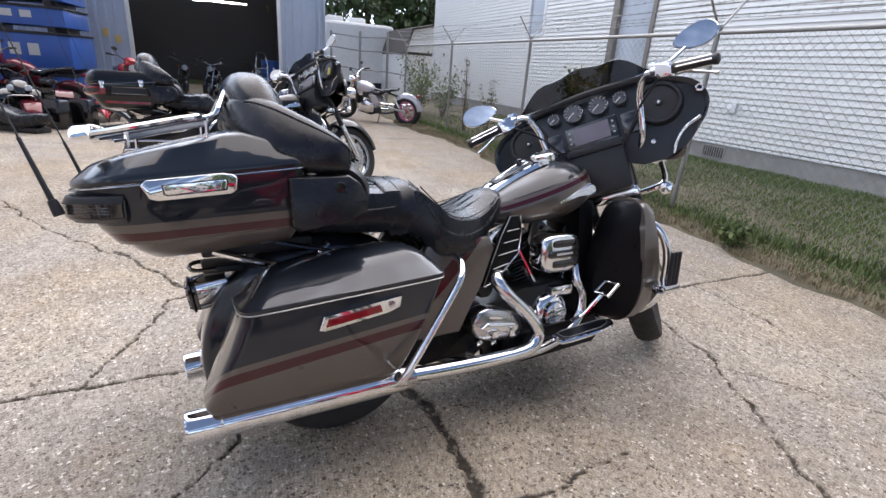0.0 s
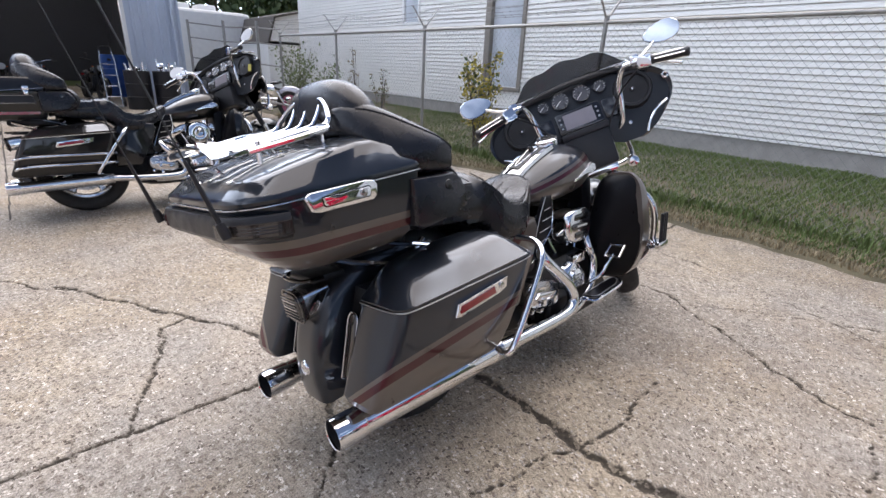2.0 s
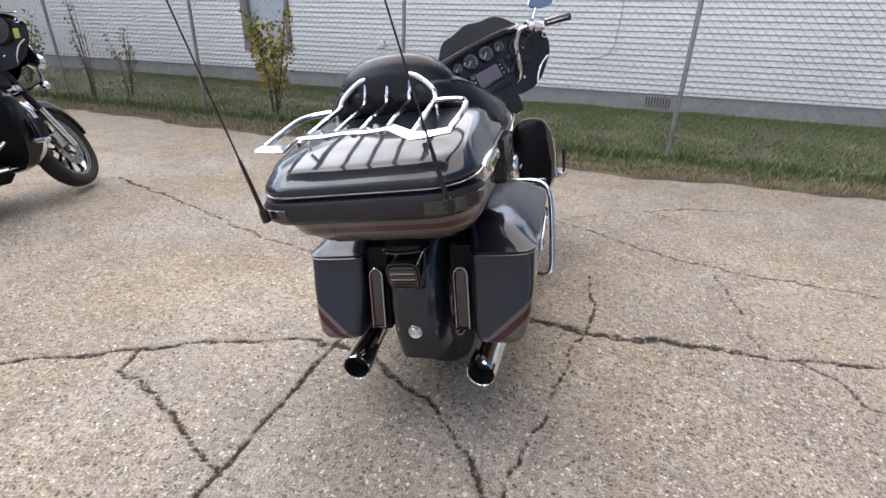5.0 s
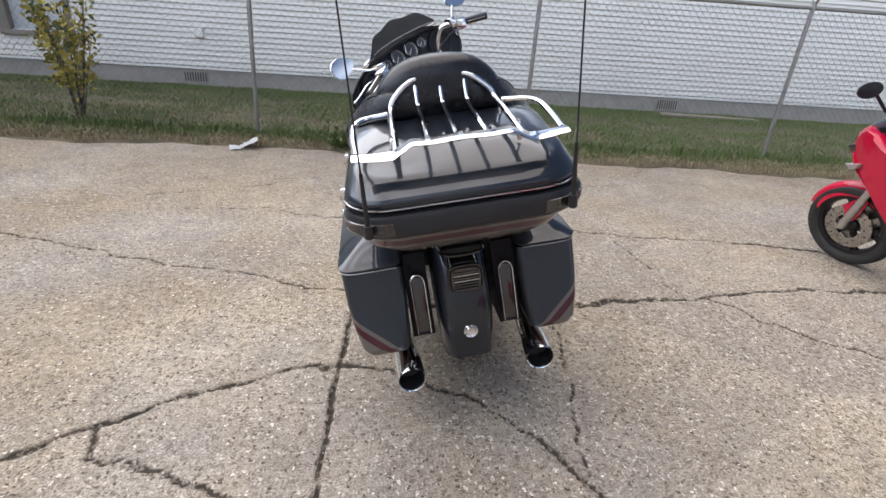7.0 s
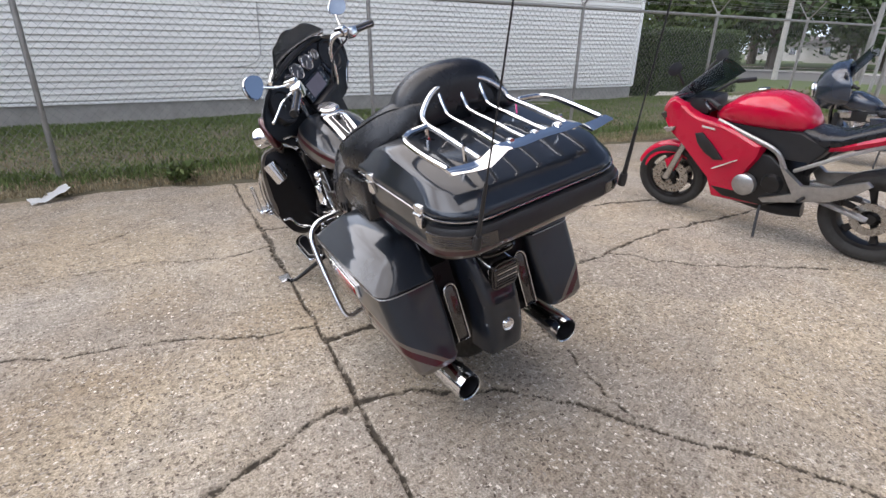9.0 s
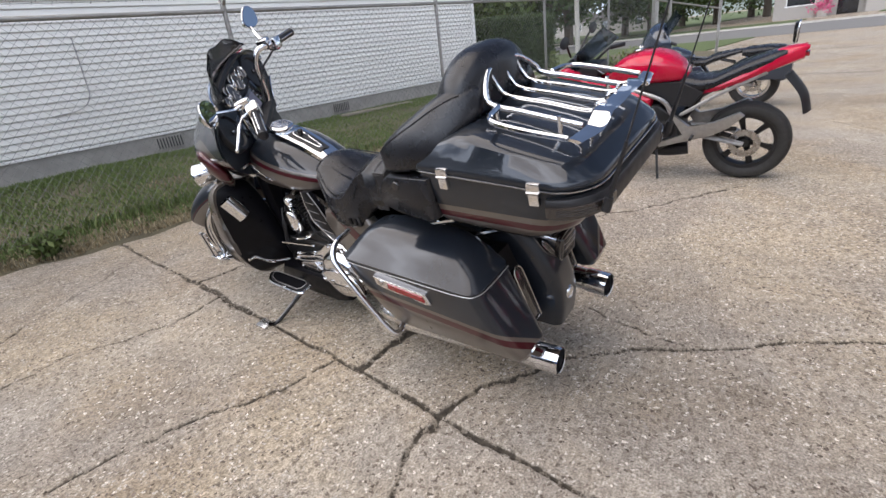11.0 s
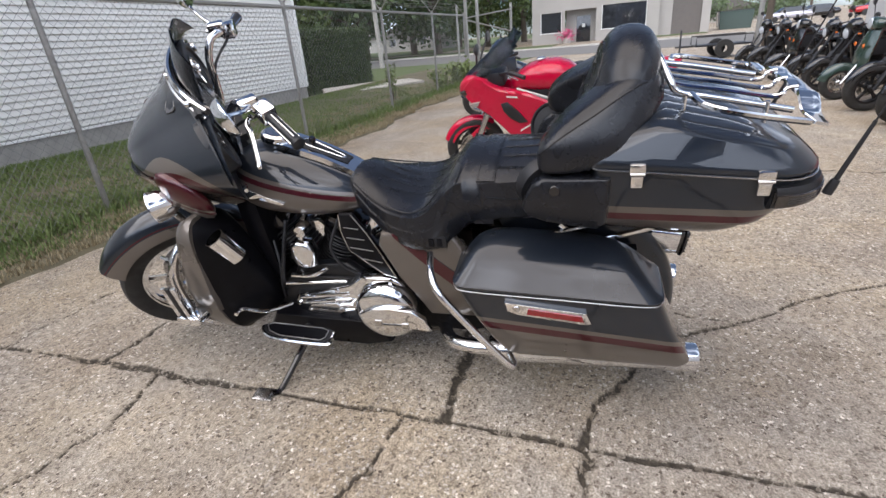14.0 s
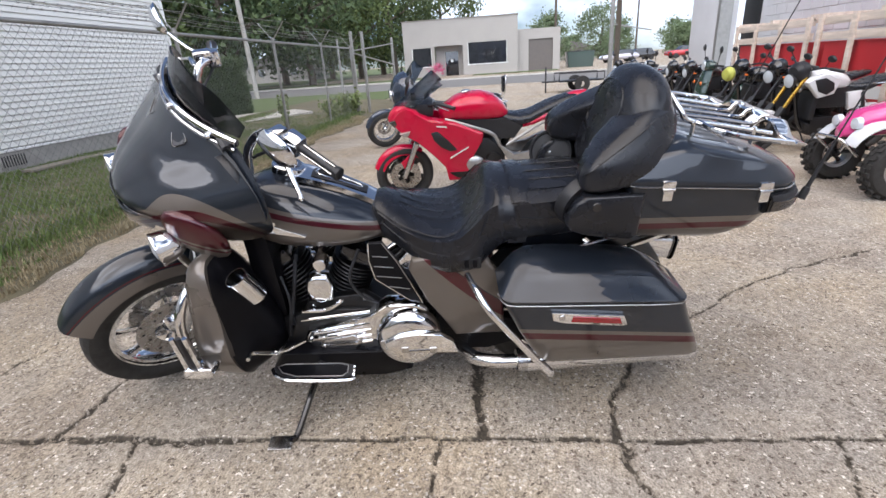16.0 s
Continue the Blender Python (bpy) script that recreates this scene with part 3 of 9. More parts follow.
def build_siding():
    """The wall behind the laps, then each lap board as a wedge proud of it; the doorway and window go through."""
    root = thing("wall_north", Matrix(), "long wall in white vinyl lap siding on a block base", "wall")
    root["kind"] = "structure"
    holes = ((-8.28, -7.25, 0.95, 4.0), (-11.45, -10.75, 2.3, 3.4))
    cuts = sorted({W_X0, W_X1, *(h[0] for h in holes), *(h[1] for h in holes)})
    bm = bmesh.new()
    for a, b in zip(cuts, cuts[1:]):
        hole = [h for h in holes if h[0] <= a and b <= h[1]]
        spans = ((W_Z0, hole[0][2]), (hole[0][3], W_Z1)) if hole else ((W_Z0, W_Z1),)
        for z0, z1 in spans:
            box(a, b, WALL_Y + 0.012, WALL_Y + 0.2, z0, z1, bm=bm)
    part("wall_core", bm, siding, root, smooth=False)
    z = W_Z0
    shared = {}
    while z < W_Z1 - 0.01:
        stops = [W_X0]
        for h in holes:
            if h[2] - LAP < z < h[3]:
                stops += [h[0], h[1]]
        stops = sorted(stops + [W_X1])
        for a, b in zip(stops[::2], stops[1::2]):
            key = (round(a, 2), round(b, 2))
            if key not in shared:
                bm = bmesh.new()
                prof = ((0.012, 0.0), (0.004, 0.0), (0.004, 0.015), (-0.022, 0.011), (-0.023, 0.016), (-0.006, LAP), (0.012, LAP))
                loft(bm, [[Vector((xx, WALL_Y + p, q)) for p, q in prof] for xx in (a, b)])
                ob = part("siding_board", bm, siding, root, smooth=False)
                shared[key] = ob.data
            else:
                ob = new("siding_board", shared[key])
                ob.parent = root
            ob.location.z = z
        z += LAP
    bm = box(W_X1 - 0.06, W_X1 + 0.03, WALL_Y - 0.035, WALL_Y + 0.06, W_Z0 - 0.02, W_Z1, 0.004)
    part("corner_board", bm, white_trim, root)
    # gable end, running back from the corner
    bm = box(W_X1 - 0.18, W_X1, WALL_Y + 0.06, WALL_Y + 9, W_Z0, W_Z1)
    part("end_wall", bm, siding, root)
    # doorway: dark casing and pale panel
    part("door_panel", box(-8.2, -7.33, WALL_Y + 0.05, WALL_Y + 0.09, 0.95, 4.0, 0.004), pane_glass, root, "pale blue-white panel with glare")
    for a, b in ((-8.36, -8.2), (-7.33, -7.24)):
        part("door_casing", box(a, b, WALL_Y - 0.05, WALL_Y + 0.1, 0.88, 4.0, 0.006), brown_trim, root, "grey-brown timber casing")
    part("door_sill", box(-8.36, -7.24, WALL_Y - 0.06, WALL_Y + 0.1, 0.86, 0.94, 0.006), brown_trim, root)
    part("window_glass", box(-11.4, -10.8, WALL_Y + 0.03, WALL_Y + 0.05, 2.3, 3.4), pane_glass, root)
    for a, b, c, d in ((-11.47, -11.4, 2.24, 3.45), (-10.8, -10.73, 2.24, 3.45), (-11.4, -10.8, 2.24, 2.31), (-11.4, -10.8, 3.38, 3.45)):
        part("window_frame", box(a, b, WALL_Y - 0.03, WALL_Y + 0.06, c, d, 0.004), white_trim, root)
    # block base
    part("foundation", box(W_X0, W_X1 - 0.01, WALL_Y + 0.005, WALL_Y + 0.3, -0.3, W_Z0 - 0.004), block, root, "grey concrete block foundation")
    part("foundation_ledge", box(W_X0, W_X1 + 0.02, WALL_Y - 0.02, WALL_Y + 0.1, W_Z0 - 0.045, W_Z0 - 0.006, 0.004), white_trim, root)
    # vents, outlet box and a hanging cable
    for x in (-5.45, -0.45, 2.75):
        v = part("vent_frame", box(x - 0.2, x + 0.2, WALL_Y - 0.01, WALL_Y + 0.02, 0.29, 0.48, 0.004), block, root, "louvred crawl-space vent")
        for k in range(9):
            part("vent_slat", box(x - 0.17 + 0.042 * k, x - 0.155 + 0.042 * k, WALL_Y - 0.018, WALL_Y + 0.01, 0.31, 0.46), black_satin, v)
    part("outlet_box", box(-5.36, -5.22, WALL_Y - 0.07, WALL_Y, 1.0, 1.14, 0.012), white_trim, root)
    part("cable", tube([(-1.2, WALL_Y - 0.03, 1.9), (-1.22, WALL_Y - 0.03, 1.4), (-1.25, WALL_Y - 0.04, 1.15), (-1.4, WALL_Y - 0.05, 1.02), (-1.7, WALL_Y - 0.03, 0.98)], 0.007, 6), surface("grey_cable", (0.30, 0.30, 0.29), 0.6), root)
    # roof edge, far above
    part("eave", box(W_X0 - 0.3, W_X1 + 0.3, WALL_Y - 0.4, WALL_Y + 9, W_Z1, W_Z1 + 0.15, 0.01), white_trim, root)
    return root

build_siding()

def plank_litter():
    bm = box(-0.9, 0.9, -0.09, 0.09, 0, 0.035, 0.006)
    ob = part("plank", bm, surface("weathered_plank", (0.24, 0.21, 0.17), 0.85, 0, 0.25, 9, 0.3, stretch=(0.2, 3, 3)))
    ob.matrix_world = pose(3.4, WALL_Y - 0.35, lawn_height(3.4, WALL_Y - 0.35) + 0.005, 2, 1, 4)
    tagged(ob, "weathered grey plank lying on the grass by the wall", "plank")

plank_litter()

def paper_litter(x, y, s, rz, label):
    bm = bmesh.new()
    n = 6
    g = [[bm.verts.new(((i / n - 0.5) * s, (j / n - 0.5) * s * 0.7, 0.012 + 0.05 * s * abs(math.sin(i * 1.3 + j * 0.7)) + (0.22 * s * (i - 2) / 3 if i > 2 else 0))) for j in range(n + 1)] for i in range(n + 1)]
    for i in range(n):
        for j in range(n):
            bm.faces.new((g[i][j], g[i + 1][j], g[i + 1][j + 1], g[i][j + 1]))
    bmesh.ops.solidify(bm, geom=bm.faces[:], thickness=0.003)
    ob = part("paper", bm, surface("white_paper", (0.78, 0.80, 0.82), 0.7, 0, 0.05, 20, 0.1))
    ob.matrix_world = pose(x, y, max(0, lawn_height(x, y)) if y > lawn_edge(x) else 0.0, 0, 0, rz)
    tagged(ob, label, "litter")

paper_litter(-3.62, 3.86, 0.30, 20, "crumpled sheet of white paper at the grass edge")

# ---- chain-link fence ----
galv = surface("galvanised_steel", (0.30, 0.295, 0.28), 0.5, 0.75, 0.2, 14, 0.06)
wire_mat = surface("galvanised_wire", (0.21, 0.21, 0.205), 0.6, 0.5, 0.2, 40, 0.0)
POSTS = (-12.6, -9.75, -6.82, -3.57, -0.42, 2.72, 5.62, 8.26, 10.75)
FENCE_TOP = 1.82

def build_fence():
    root = thing("fence", Matrix(), "galvanised chain-link fence with barbed-wire arms and a top rail", "fence")
    root["kind"] = "structure"
    for i, x in enumerate(POSTS):
        lean = (-0.05 if i == 3 else 0.02 * math.sin(i * 2.3))
        bm = tube([(x + lean, FENCE_Y, -0.1), (x, FENCE_Y, FENCE_TOP + 0.03)], 0.024, 10, 0)
        p = part("post", bm, galv, root)
        part("post_cap", lathe([(0.0, 0.05), (0.026, 0.045), (0.03, 0.0), (0.026, -0.03)], Matrix.Translation((x, FENCE_Y, FENCE_TOP + 0.02)), 12), galv, p)
        for s in (-1, 1):
            bm = tube([(x, FENCE_Y, FENCE_TOP + 0.02), (x + (0.03 if s > 0 else 0), FENCE_Y + s * 0.24, FENCE_TOP + 0.32)], 0.016, 6, 0, flat=0.5)
            part("barb_arm", bm, galv, p)
    part("top_rail", tube([(POSTS[0], FENCE_Y, FENCE_TOP), (POSTS[-1], FENCE_Y, FENCE_TOP)], 0.021, 10, 0), galv, root)
    # strands on the arms
    rng = random.Random(5)
    for s in (-1, 1):
        for k in (0.4, 0.7, 1.0):
            pts = []
            for a, b in zip(POSTS, POSTS[1:]):
                for j in range(8):
                    t = j / 8
                    pts.append((a + (b - a) * t, FENCE_Y + s * 0.24 * k, FENCE_TOP + 0.02 + 0.30 * k - 0.05 * math.sin(math.pi * t) * k))
            bm = tube(pts, 0.0028, 4, 0)
            for x in np.arange(POSTS[0], POSTS[-1], 0.14):
                i = max(0, min(len(pts) - 2, int(np.searchsorted([p[0] for p in pts], x)) - 1))
                p = Vector(pts[i]).lerp(Vector(pts[i + 1]), (x - pts[i][0]) / (pts[i + 1][0] - pts[i][0]))
                for q in (0.5, 2.2):
                    d = Vector((0.2, math.cos(q), math.sin(q))) * 0.016
                    tube([p - d, p + d], 0.0018, 3, 0, bm=bm)
            part("barbed_wire", bm, wire_mat, root, smooth=False)
    # woven fabric: each wire zigzags up between its neighbours
    w, h, r = 0.080, 0.042, 0.0015
    x0, x1, top, low = POSTS[0], POSTS[-1], FENCE_TOP - 0.01, 0.04
    rows, cols = int((top - low) / (h / 1.0)), int((x1 - x0) / w)
    verts, faces = [], []
    def bar(a, b):
        ax, ay, az_ = a
        bx, by, bz = b
        dx, dz = bx - ax, bz - az_
        q = math.hypot(dx, dz)
        nx, nz = -dz / q * r, dx / q * r
        n = len(verts)
        verts.extend([(ax + nx, ay, az_ + nz), (ax - nx * 0.5, ay - r * 0.9, az_ - nz * 0.5), (ax - nx * 0.5, ay + r * 0.9, az_ - nz * 0.5),
                      (bx + nx, by, bz + nz), (bx - nx * 0.5, by - r * 0.9, bz - nz * 0.5), (bx - nx * 0.5, by + r * 0.9, bz - nz * 0.5)])
        faces.extend([(n, n + 1, n + 4, n + 3), (n + 1, n + 2, n + 5, n + 4), (n + 2, n, n + 3, n + 5)])
    for i in range(cols):
        for j in range(rows):
            xa, z = x0 + i * w, low + j * h
            sag = 0.012 * math.sin(xa * 1.9 + z * 2)
            d = w / 2 if j % 2 else 0
            y = FENCE_Y - 0.028 + sag
            bar((xa + d, y - 0.002, z), (xa + w / 2 - d + 0.0, y + 0.002, z + h))
            bar((xa + d, y + 0.002, z), (xa - w / 2 + d + (w if j % 2 else 0) - (0 if j % 2 else 0), y - 0.002, z + h)) if j % 2 == 0 else bar((xa + d, y + 0.002, z), (xa + w, y - 0.002, z + h))
    me = bpy.data.meshes.new("chain_link")
    me.from_pydata(verts, [], faces)
    me.materials.append(wire_mat)
    ob = new("chain_link", me)
    ob.parent = root
    ob["kind"] = "stuff"
    # lighter rail and posts of the far gate line
    return root

build_fence()

# ---- touring motorcycle ----
# Built with x ahead, y to its left, z up, from the rear tyre's contact with the ground.
REAR, FRONT, RAKE = Vector((0.11, 0, 0.325)), Vector((1.738, 0, 0.338)), 26.0

def wheel(parent, centre, radius, width, rim_r, m, spokes=5, name="wheel", rim_mat=None, spoke_mat=None, thin=False, discs=(-1, 1), disc_r=0.15, holes=0, slim=1.0):
    """Tyre, rim, spokes, hub and discs about an axle along y."""
    rim_mat, spoke_mat = rim_mat or chrome, spoke_mat or dull_chrome
    ax = Matrix.Translation(centre) @ Matrix.Rotation(radians(90), 4, "X")
    hw = width / 2
    side = radius - rim_r
    prof = [(rim_r, -hw * 0.62), (rim_r + side * 0.25, -hw * 0.92), (rim_r + side * 0.55, -hw), (rim_r + side * 0.8, -hw * 0.9), (rim_r + side * 0.94, -hw * 0.62),
            (radius, -hw * 0.2), (radius, hw * 0.2), (rim_r + side * 0.94, hw * 0.62), (rim_r + side * 0.8, hw * 0.9), (rim_r + side * 0.55, hw), (rim_r + side * 0.25, hw * 0.92), (rim_r, hw * 0.62)]
    w = part(name, lathe(prof, ax, 44), rubber, parent, m=m)
    w.name = name
    # tread blocks
    prof = [(rim_r - 0.004, -hw * 0.64), (rim_r + 0.012, -hw * 0.70), (rim_r + 0.012, -hw * 0.58), (rim_r - 0.02, -hw * 0.5), (rim_r - 0.028, 0), (rim_r - 0.02, hw * 0.5), (rim_r + 0.012, hw * 0.58), (rim_r + 0.012, hw * 0.70), (rim_r - 0.004, hw * 0.64)]
    part("rim", lathe(prof, ax, 44), rim_mat, w)
    part("hub", lathe([(0, -hw * 0.7), (0.03, -hw * 0.7), (0.045, -hw * 0.45), (0.04, 0), (0.045, hw * 0.45), (0.03, hw * 0.7), (0, hw * 0.7)], ax, 20), spoke_mat, w)
    for k in range(spokes):
        q = 2 * math.pi * k / spokes + 0.3
        d = Vector((math.cos(q), 0, math.sin(q)))
        t = Vector((-math.sin(q), 0, math.cos(q)))
        bm = bmesh.new()
        if thin:
            for s in (-1, 1):
                tube([centre + Vector((0, s * hw * 0.4, 0)) + t * 0.03 * s, centre + d * (rim_r - 0.02)], 0.0025, 5, 0, bm=bm)
        else:
            rings = []
            for f, wd, th in ((0.03, 0.030, 0.020), (0.45 * rim_r, 0.017, 0.016), (0.8 * rim_r, 0.024, 0.016), (rim_r - 0.015, 0.042, 0.020)):
                c = centre + d * f
                rings.append([c + t * a * wd * slim + Vector((0, b * th, 0)) for a, b in ((-1, 0), (-0.6, 0.8), (0.6, 0.8), (1, 0), (0.6, -0.8), (-0.6, -0.8))])
            loft(bm, rings)
        part("spoke", bm, spoke_mat, w)
    for s in discs:
        y = s * (hw * 0.78)
        d = lathe([(disc_r * 0.55, y), (disc_r, y), (disc_r, y + s * 0.005), (disc_r * 0.55, y + s * 0.005)], ax, 40)
        dd = part("brake_disc", d, iron, w)
        for k in range(holes):
            q = 2 * math.pi * k / holes
            rr = disc_r * (0.70 + 0.12 * (k % 3))
            c = centre + Vector((math.cos(q) * rr, -y - s * 0.0055, math.sin(q) * rr))
            part("vent_hole", lathe([(0.0, 0), (0.006, 0), (0.006, 0.0008)], along(c, (0, -s, 0)), 6), black_satin, dd)
    return w

def fender(parent, centre, r, width, q0, q1, mat, m, thick=0.006, name="front_fender", flare=0.0, label="", boxy=False):
    """A curved mudguard from angle q0 to q1 (degrees from ahead, upwards)."""
    rings = []
    n = 26
    for k in range(n + 1):
        f = k / n
        q = radians(q0 + (q1 - q0) * f)
        w = width * (0.86 + 0.14 * math.sin(math.pi * min(1, f * 1.4 + 0.15))) * (1 + flare * f)
        d = Vector((math.cos(q), 0, math.sin(q)))
        out, inn = [], []
        for j in range(13):
            a = -1 + 2 * j / 12
            drop = 0.085 * abs(a) ** (7 if boxy else 3.2)
            out.append(centre + d * (r - drop) + Vector((0, a * w / 2 * (1 - 0.04 * a * a), 0)))
            inn.append(centre + d * (r - drop - thick) + Vector((0, a * w / 2 * 0.965, 0)))
        rings.append(out + inn[::-1])
    return part(name, loft(bmesh.new(), rings), mat, parent, label, m)

def touring_bike(place, colours, label, rack=True, steer=42.0, stripe=True, lowers=True, bag_rails=False, tag=""):
    """A full-dress touring motorcycle leaning on its side stand."""
    top, line, band, low = colours
    bike = thing("touring_motorcycle", place, label, "motorcycle")

    def coat(name, a, bx, by=0.0, y0=0.4, w=(0.028, 0.036), bxx=0.0, x0=0.0):
        return striped_paint(tag + name, top, line, band, low, a, bx, by, y0, w, bxx=bxx, x0=x0)
    plain = surface(tag + "plain_paint", top, 0.34, 0.30, 0.08, 7, 0.0, 1.0, 900, spec=0.12)
    low_paint = surface(tag + "lower_paint", low, 0.34, 0.30, 0.08, 7, 0.0, 1.0, 900, spec=0.12)
    axis = Vector((-math.sin(radians(RAKE)), 0, math.cos(radians(RAKE))))
    ST = Matrix.Translation(FRONT) @ Matrix.Rotation(radians(steer), 4, axis) @ Matrix.Translation(-FRONT)

    # -- wheels, fenders
    wheel(bike, REAR, 0.325, 0.165, 0.215, Matrix(), 5, "rear_wheel")
    wheel(bike, FRONT, 0.325, 0.125, 0.235, ST, 9, "front_wheel", holes=18, slim=0.55, spoke_mat=chrome if not tag else black_gloss, rim_mat=None if not tag else dull_chrome)
    fender(bike, REAR + Vector((-0.035, 0, 0.03)), 0.405, 0.235, 60, 196, plain, Matrix(), name="rear_fender", boxy=True)
    fp = coat("fender_paint", -2.0, 0.0) if not stripe else striped_paint(tag + "fender_paint", top, band, top, low, 0.662, 0.0, 0.5, 0.0, (0.006, 0.006), bxx=-1.35, x0=1.738)
    fender(bike, FRONT + Vector((0.0, 0, 0.02)), 0.385, 0.185, 34 if stripe else 12, 172 if stripe else 188, fp, ST)
    part("fender_badge", lathe([(0, 0.008), (0.014, 0.009), (0.018, 0.004), (0.024, 0.008), (0.028, 0.0), (0.0, -0.01)], along((-0.325, 0, 0.362), (-1, 0, 0.05)), 20), chrome, bike)

    # -- tail light and its plate bracket
    tail_m = pose(-0.290, 0, 0.583, 0, -8, 0)
    tail = part("tail_light", loft(bmesh.new(), [[tail_m @ Vector((x, y, z)) for y, z in oval(0, 0, hw, hh, 4, 28)] for x, hw, hh in ((0.06, 0.052, 0.048), (0.0, 0.055, 0.052), (-0.030, 0.054, 0.051))]), chrome, bike, "chrome tail light with a smoked ribbed lens")
    part("tail_lens", loft(bmesh.new(), [[tail_m @ Vector((x, y, z)) for y, z in oval(0, 0, hw, hh, 4, 28)] for x, hw, hh in ((-0.028, 0.054, 0.051), (-0.046, 0.053, 0.050), (-0.055, 0.049, 0.046), (-0.058, 0.043, 0.040))]), smoke_lens, tail)
    part("lens_bezel", tube([tail_m @ Vector((-0.047, y, z)) for y, z in oval(0, 0, 0.055, 0.052, 4, 28)], 0.0045, 6, 0, True), black_gloss, tail)
    for k in range(7):
        part("lens_rib", box(-0.0615, -0.055, -0.042, 0.042, -0.037 + 0.0113 * k, -0.0325 + 0.0113 * k, 0.0015, m=tail_m), dull_chrome if k in (3, 5) else smoke_lens, tail)
    part("tail_bracket", box(-0.30, -0.18, -0.075, 0.075, 0.650, 0.672, 0.008), black_satin, bike)
    part("tail_visor", tube([(-0.26, -0.075, 0.665), (-0.32, -0.06, 0.664), (-0.335, 0, 0.664), (-0.32, 0.06, 0.664), (-0.26, 0.075, 0.665)], 0.007, 6), black_gloss, bike)

    # -- saddlebags
    bag_paint = coat("bag_paint", 0.482, 0.096, 0.75, 0.41, (0.016, 0.026)) if stripe else plain
    for s in (-1, 1):
        def ring(z, xr, xf, yo, yi, r=0.034):
            c, hw = (yo + yi) / 2, (yo - yi) / 2
            return [Vector((x, s * (c + y), z)) for x, y in rrect(xr, xf, hw, min(r, hw * 0.9), 5)]
        bm = bmesh.new()
        rows = [(0.322, -0.300, 0.195, 0.345, 0.225), (0.329, -0.330, 0.215, 0.365, 0.215), (0.352, -0.336, 0.236, 0.378, 0.21), (0.42, -0.305, 0.272, 0.396, 0.205), (0.50, -0.268, 0.315, 0.408, 0.20), (0.580, -0.236, 0.352, 0.412, 0.198), (0.601, -0.229, 0.362, 0.413, 0.197)]
        bag = part("saddlebag", loft(bm, [[v + Vector((0, 0, 0.05 * (v.x + 0.2) * min(1, max(0, r_[0] - 0.40) / 0.2))) for v in ring(*r_)] for r_ in rows]), bag_paint, bike, "hard saddlebag")
        # lid: low at the tail, swelling to a rounded crown ahead
        bm = bmesh.new()
        rings = []
        for g, dr, df, dy in ((0.0, 0.004, 0.004, 0.002), (0.05, -0.002, -0.002, -0.002), (0.16, -0.003, -0.003, -0.003), (0.20, 0.004, 0.003, 0.003), (0.46, 0.026, 0.018, 0.034), (0.53, 0.032, 0.024, 0.044), (0.68, 0.050, 0.036, 0.064), (0.84, 0.076, 0.054, 0.094), (0.95, 0.110, 0.084, 0.130), (1.0, 0.18, 0.15, 0.175)):
            row = []
            for v in ring(0.0, -0.230 + dr, 0.369 - df, 0.417 - dy, 0.194, 0.048):
                rise = float(np.interp(v.x, (-0.23, -0.14, 0.0, 0.12, 0.30, 0.37), (0.052, 0.080, 0.092, 0.096, 0.097, 0.082)))
                row.append(Vector((v.x, v.y, 0.606 + 0.05 * (v.x + 0.2) + rise * g)))
            rings.append(row)
        part("bag_lid", loft(bm, rings, caps=True), plain, bag, sharp=50)
        part("lid_seam", tube([(x, s * y, 0.6045 + 0.05 * (x + 0.2)) for x, y in ((-0.234, 0.22), (-0.236, 0.33), (-0.225, 0.395), (-0.17, 0.4185), (0.05, 0.4195), (0.31, 0.4185), (0.36, 0.40), (0.374, 0.35))], 0.0020, 6), alloy, bag)
        # chrome latch with its red reflector
        c = 0.085
        o = [(c - 0.125, 0.540), (c - 0.110, 0.578), (c + 0.125, 0.604), (c + 0.118, 0.572), (c + 0.085, 0.560), (c - 0.11, 0.536)]
        lat = part("bag_latch", slab([(x, z - 0.005) for x, z in o], s * 0.408, s * 0.424, 0.005), chrome, bag, "chrome latch")
        part("reflector", slab([(c - 0.105, 0.543), (c - 0.098, 0.564), (c + 0.055, 0.582), (c + 0.06, 0.561)], s * 0.418, s * 0.4275, 0.002), red_lens, lat, "red reflector")
        part("lock", lathe([(0, 0.006), (0.010, 0.005), (0.011, 0)], along((c + 0.09, s * 0.423, 0.578), (0, s, 0)), 14), dull_chrome, lat)
        # guard loop before the bag
        part("bag_guard", tube([(0.47, s * 0.27, 0.66), (0.442, s * 0.37, 0.66), (0.412, s * 0.42, 0.625), (0.363, s * 0.432, 0.560), (0.285, s * 0.434, 0.452), (0.208, s * 0.430, 0.345), (0.195, s * 0.405, 0.322), (0.215, s * 0.36, 0.318)], 0.0118, 10, 6), chrome, bike)
        # narrow filler with a slot lamp between bag and fender
        part("bag_filler", loft(bmesh.new(), [[Vector((x, s * y, z)) for x, y in ((-0.185 - 0.28 * (0.6 - z), 0.12), (-0.185 - 0.28 * (0.6 - z), 0.20), (0.0, 0.20), (0.0, 0.12))] for z in (0.33, 0.45, 0.55, 0.62)]), deep_black, bike)
        lamp_m = pose(-0.237, s * 0.158, 0.445, 0, 15.5, 0)
        sl = part("slot_lamp", box(-0.012, 0.012, -0.022, 0.022, -0.102, 0.102, 0.010, m=lamp_m), smoke_lens, bike, "dark slot lamp with chrome rim")
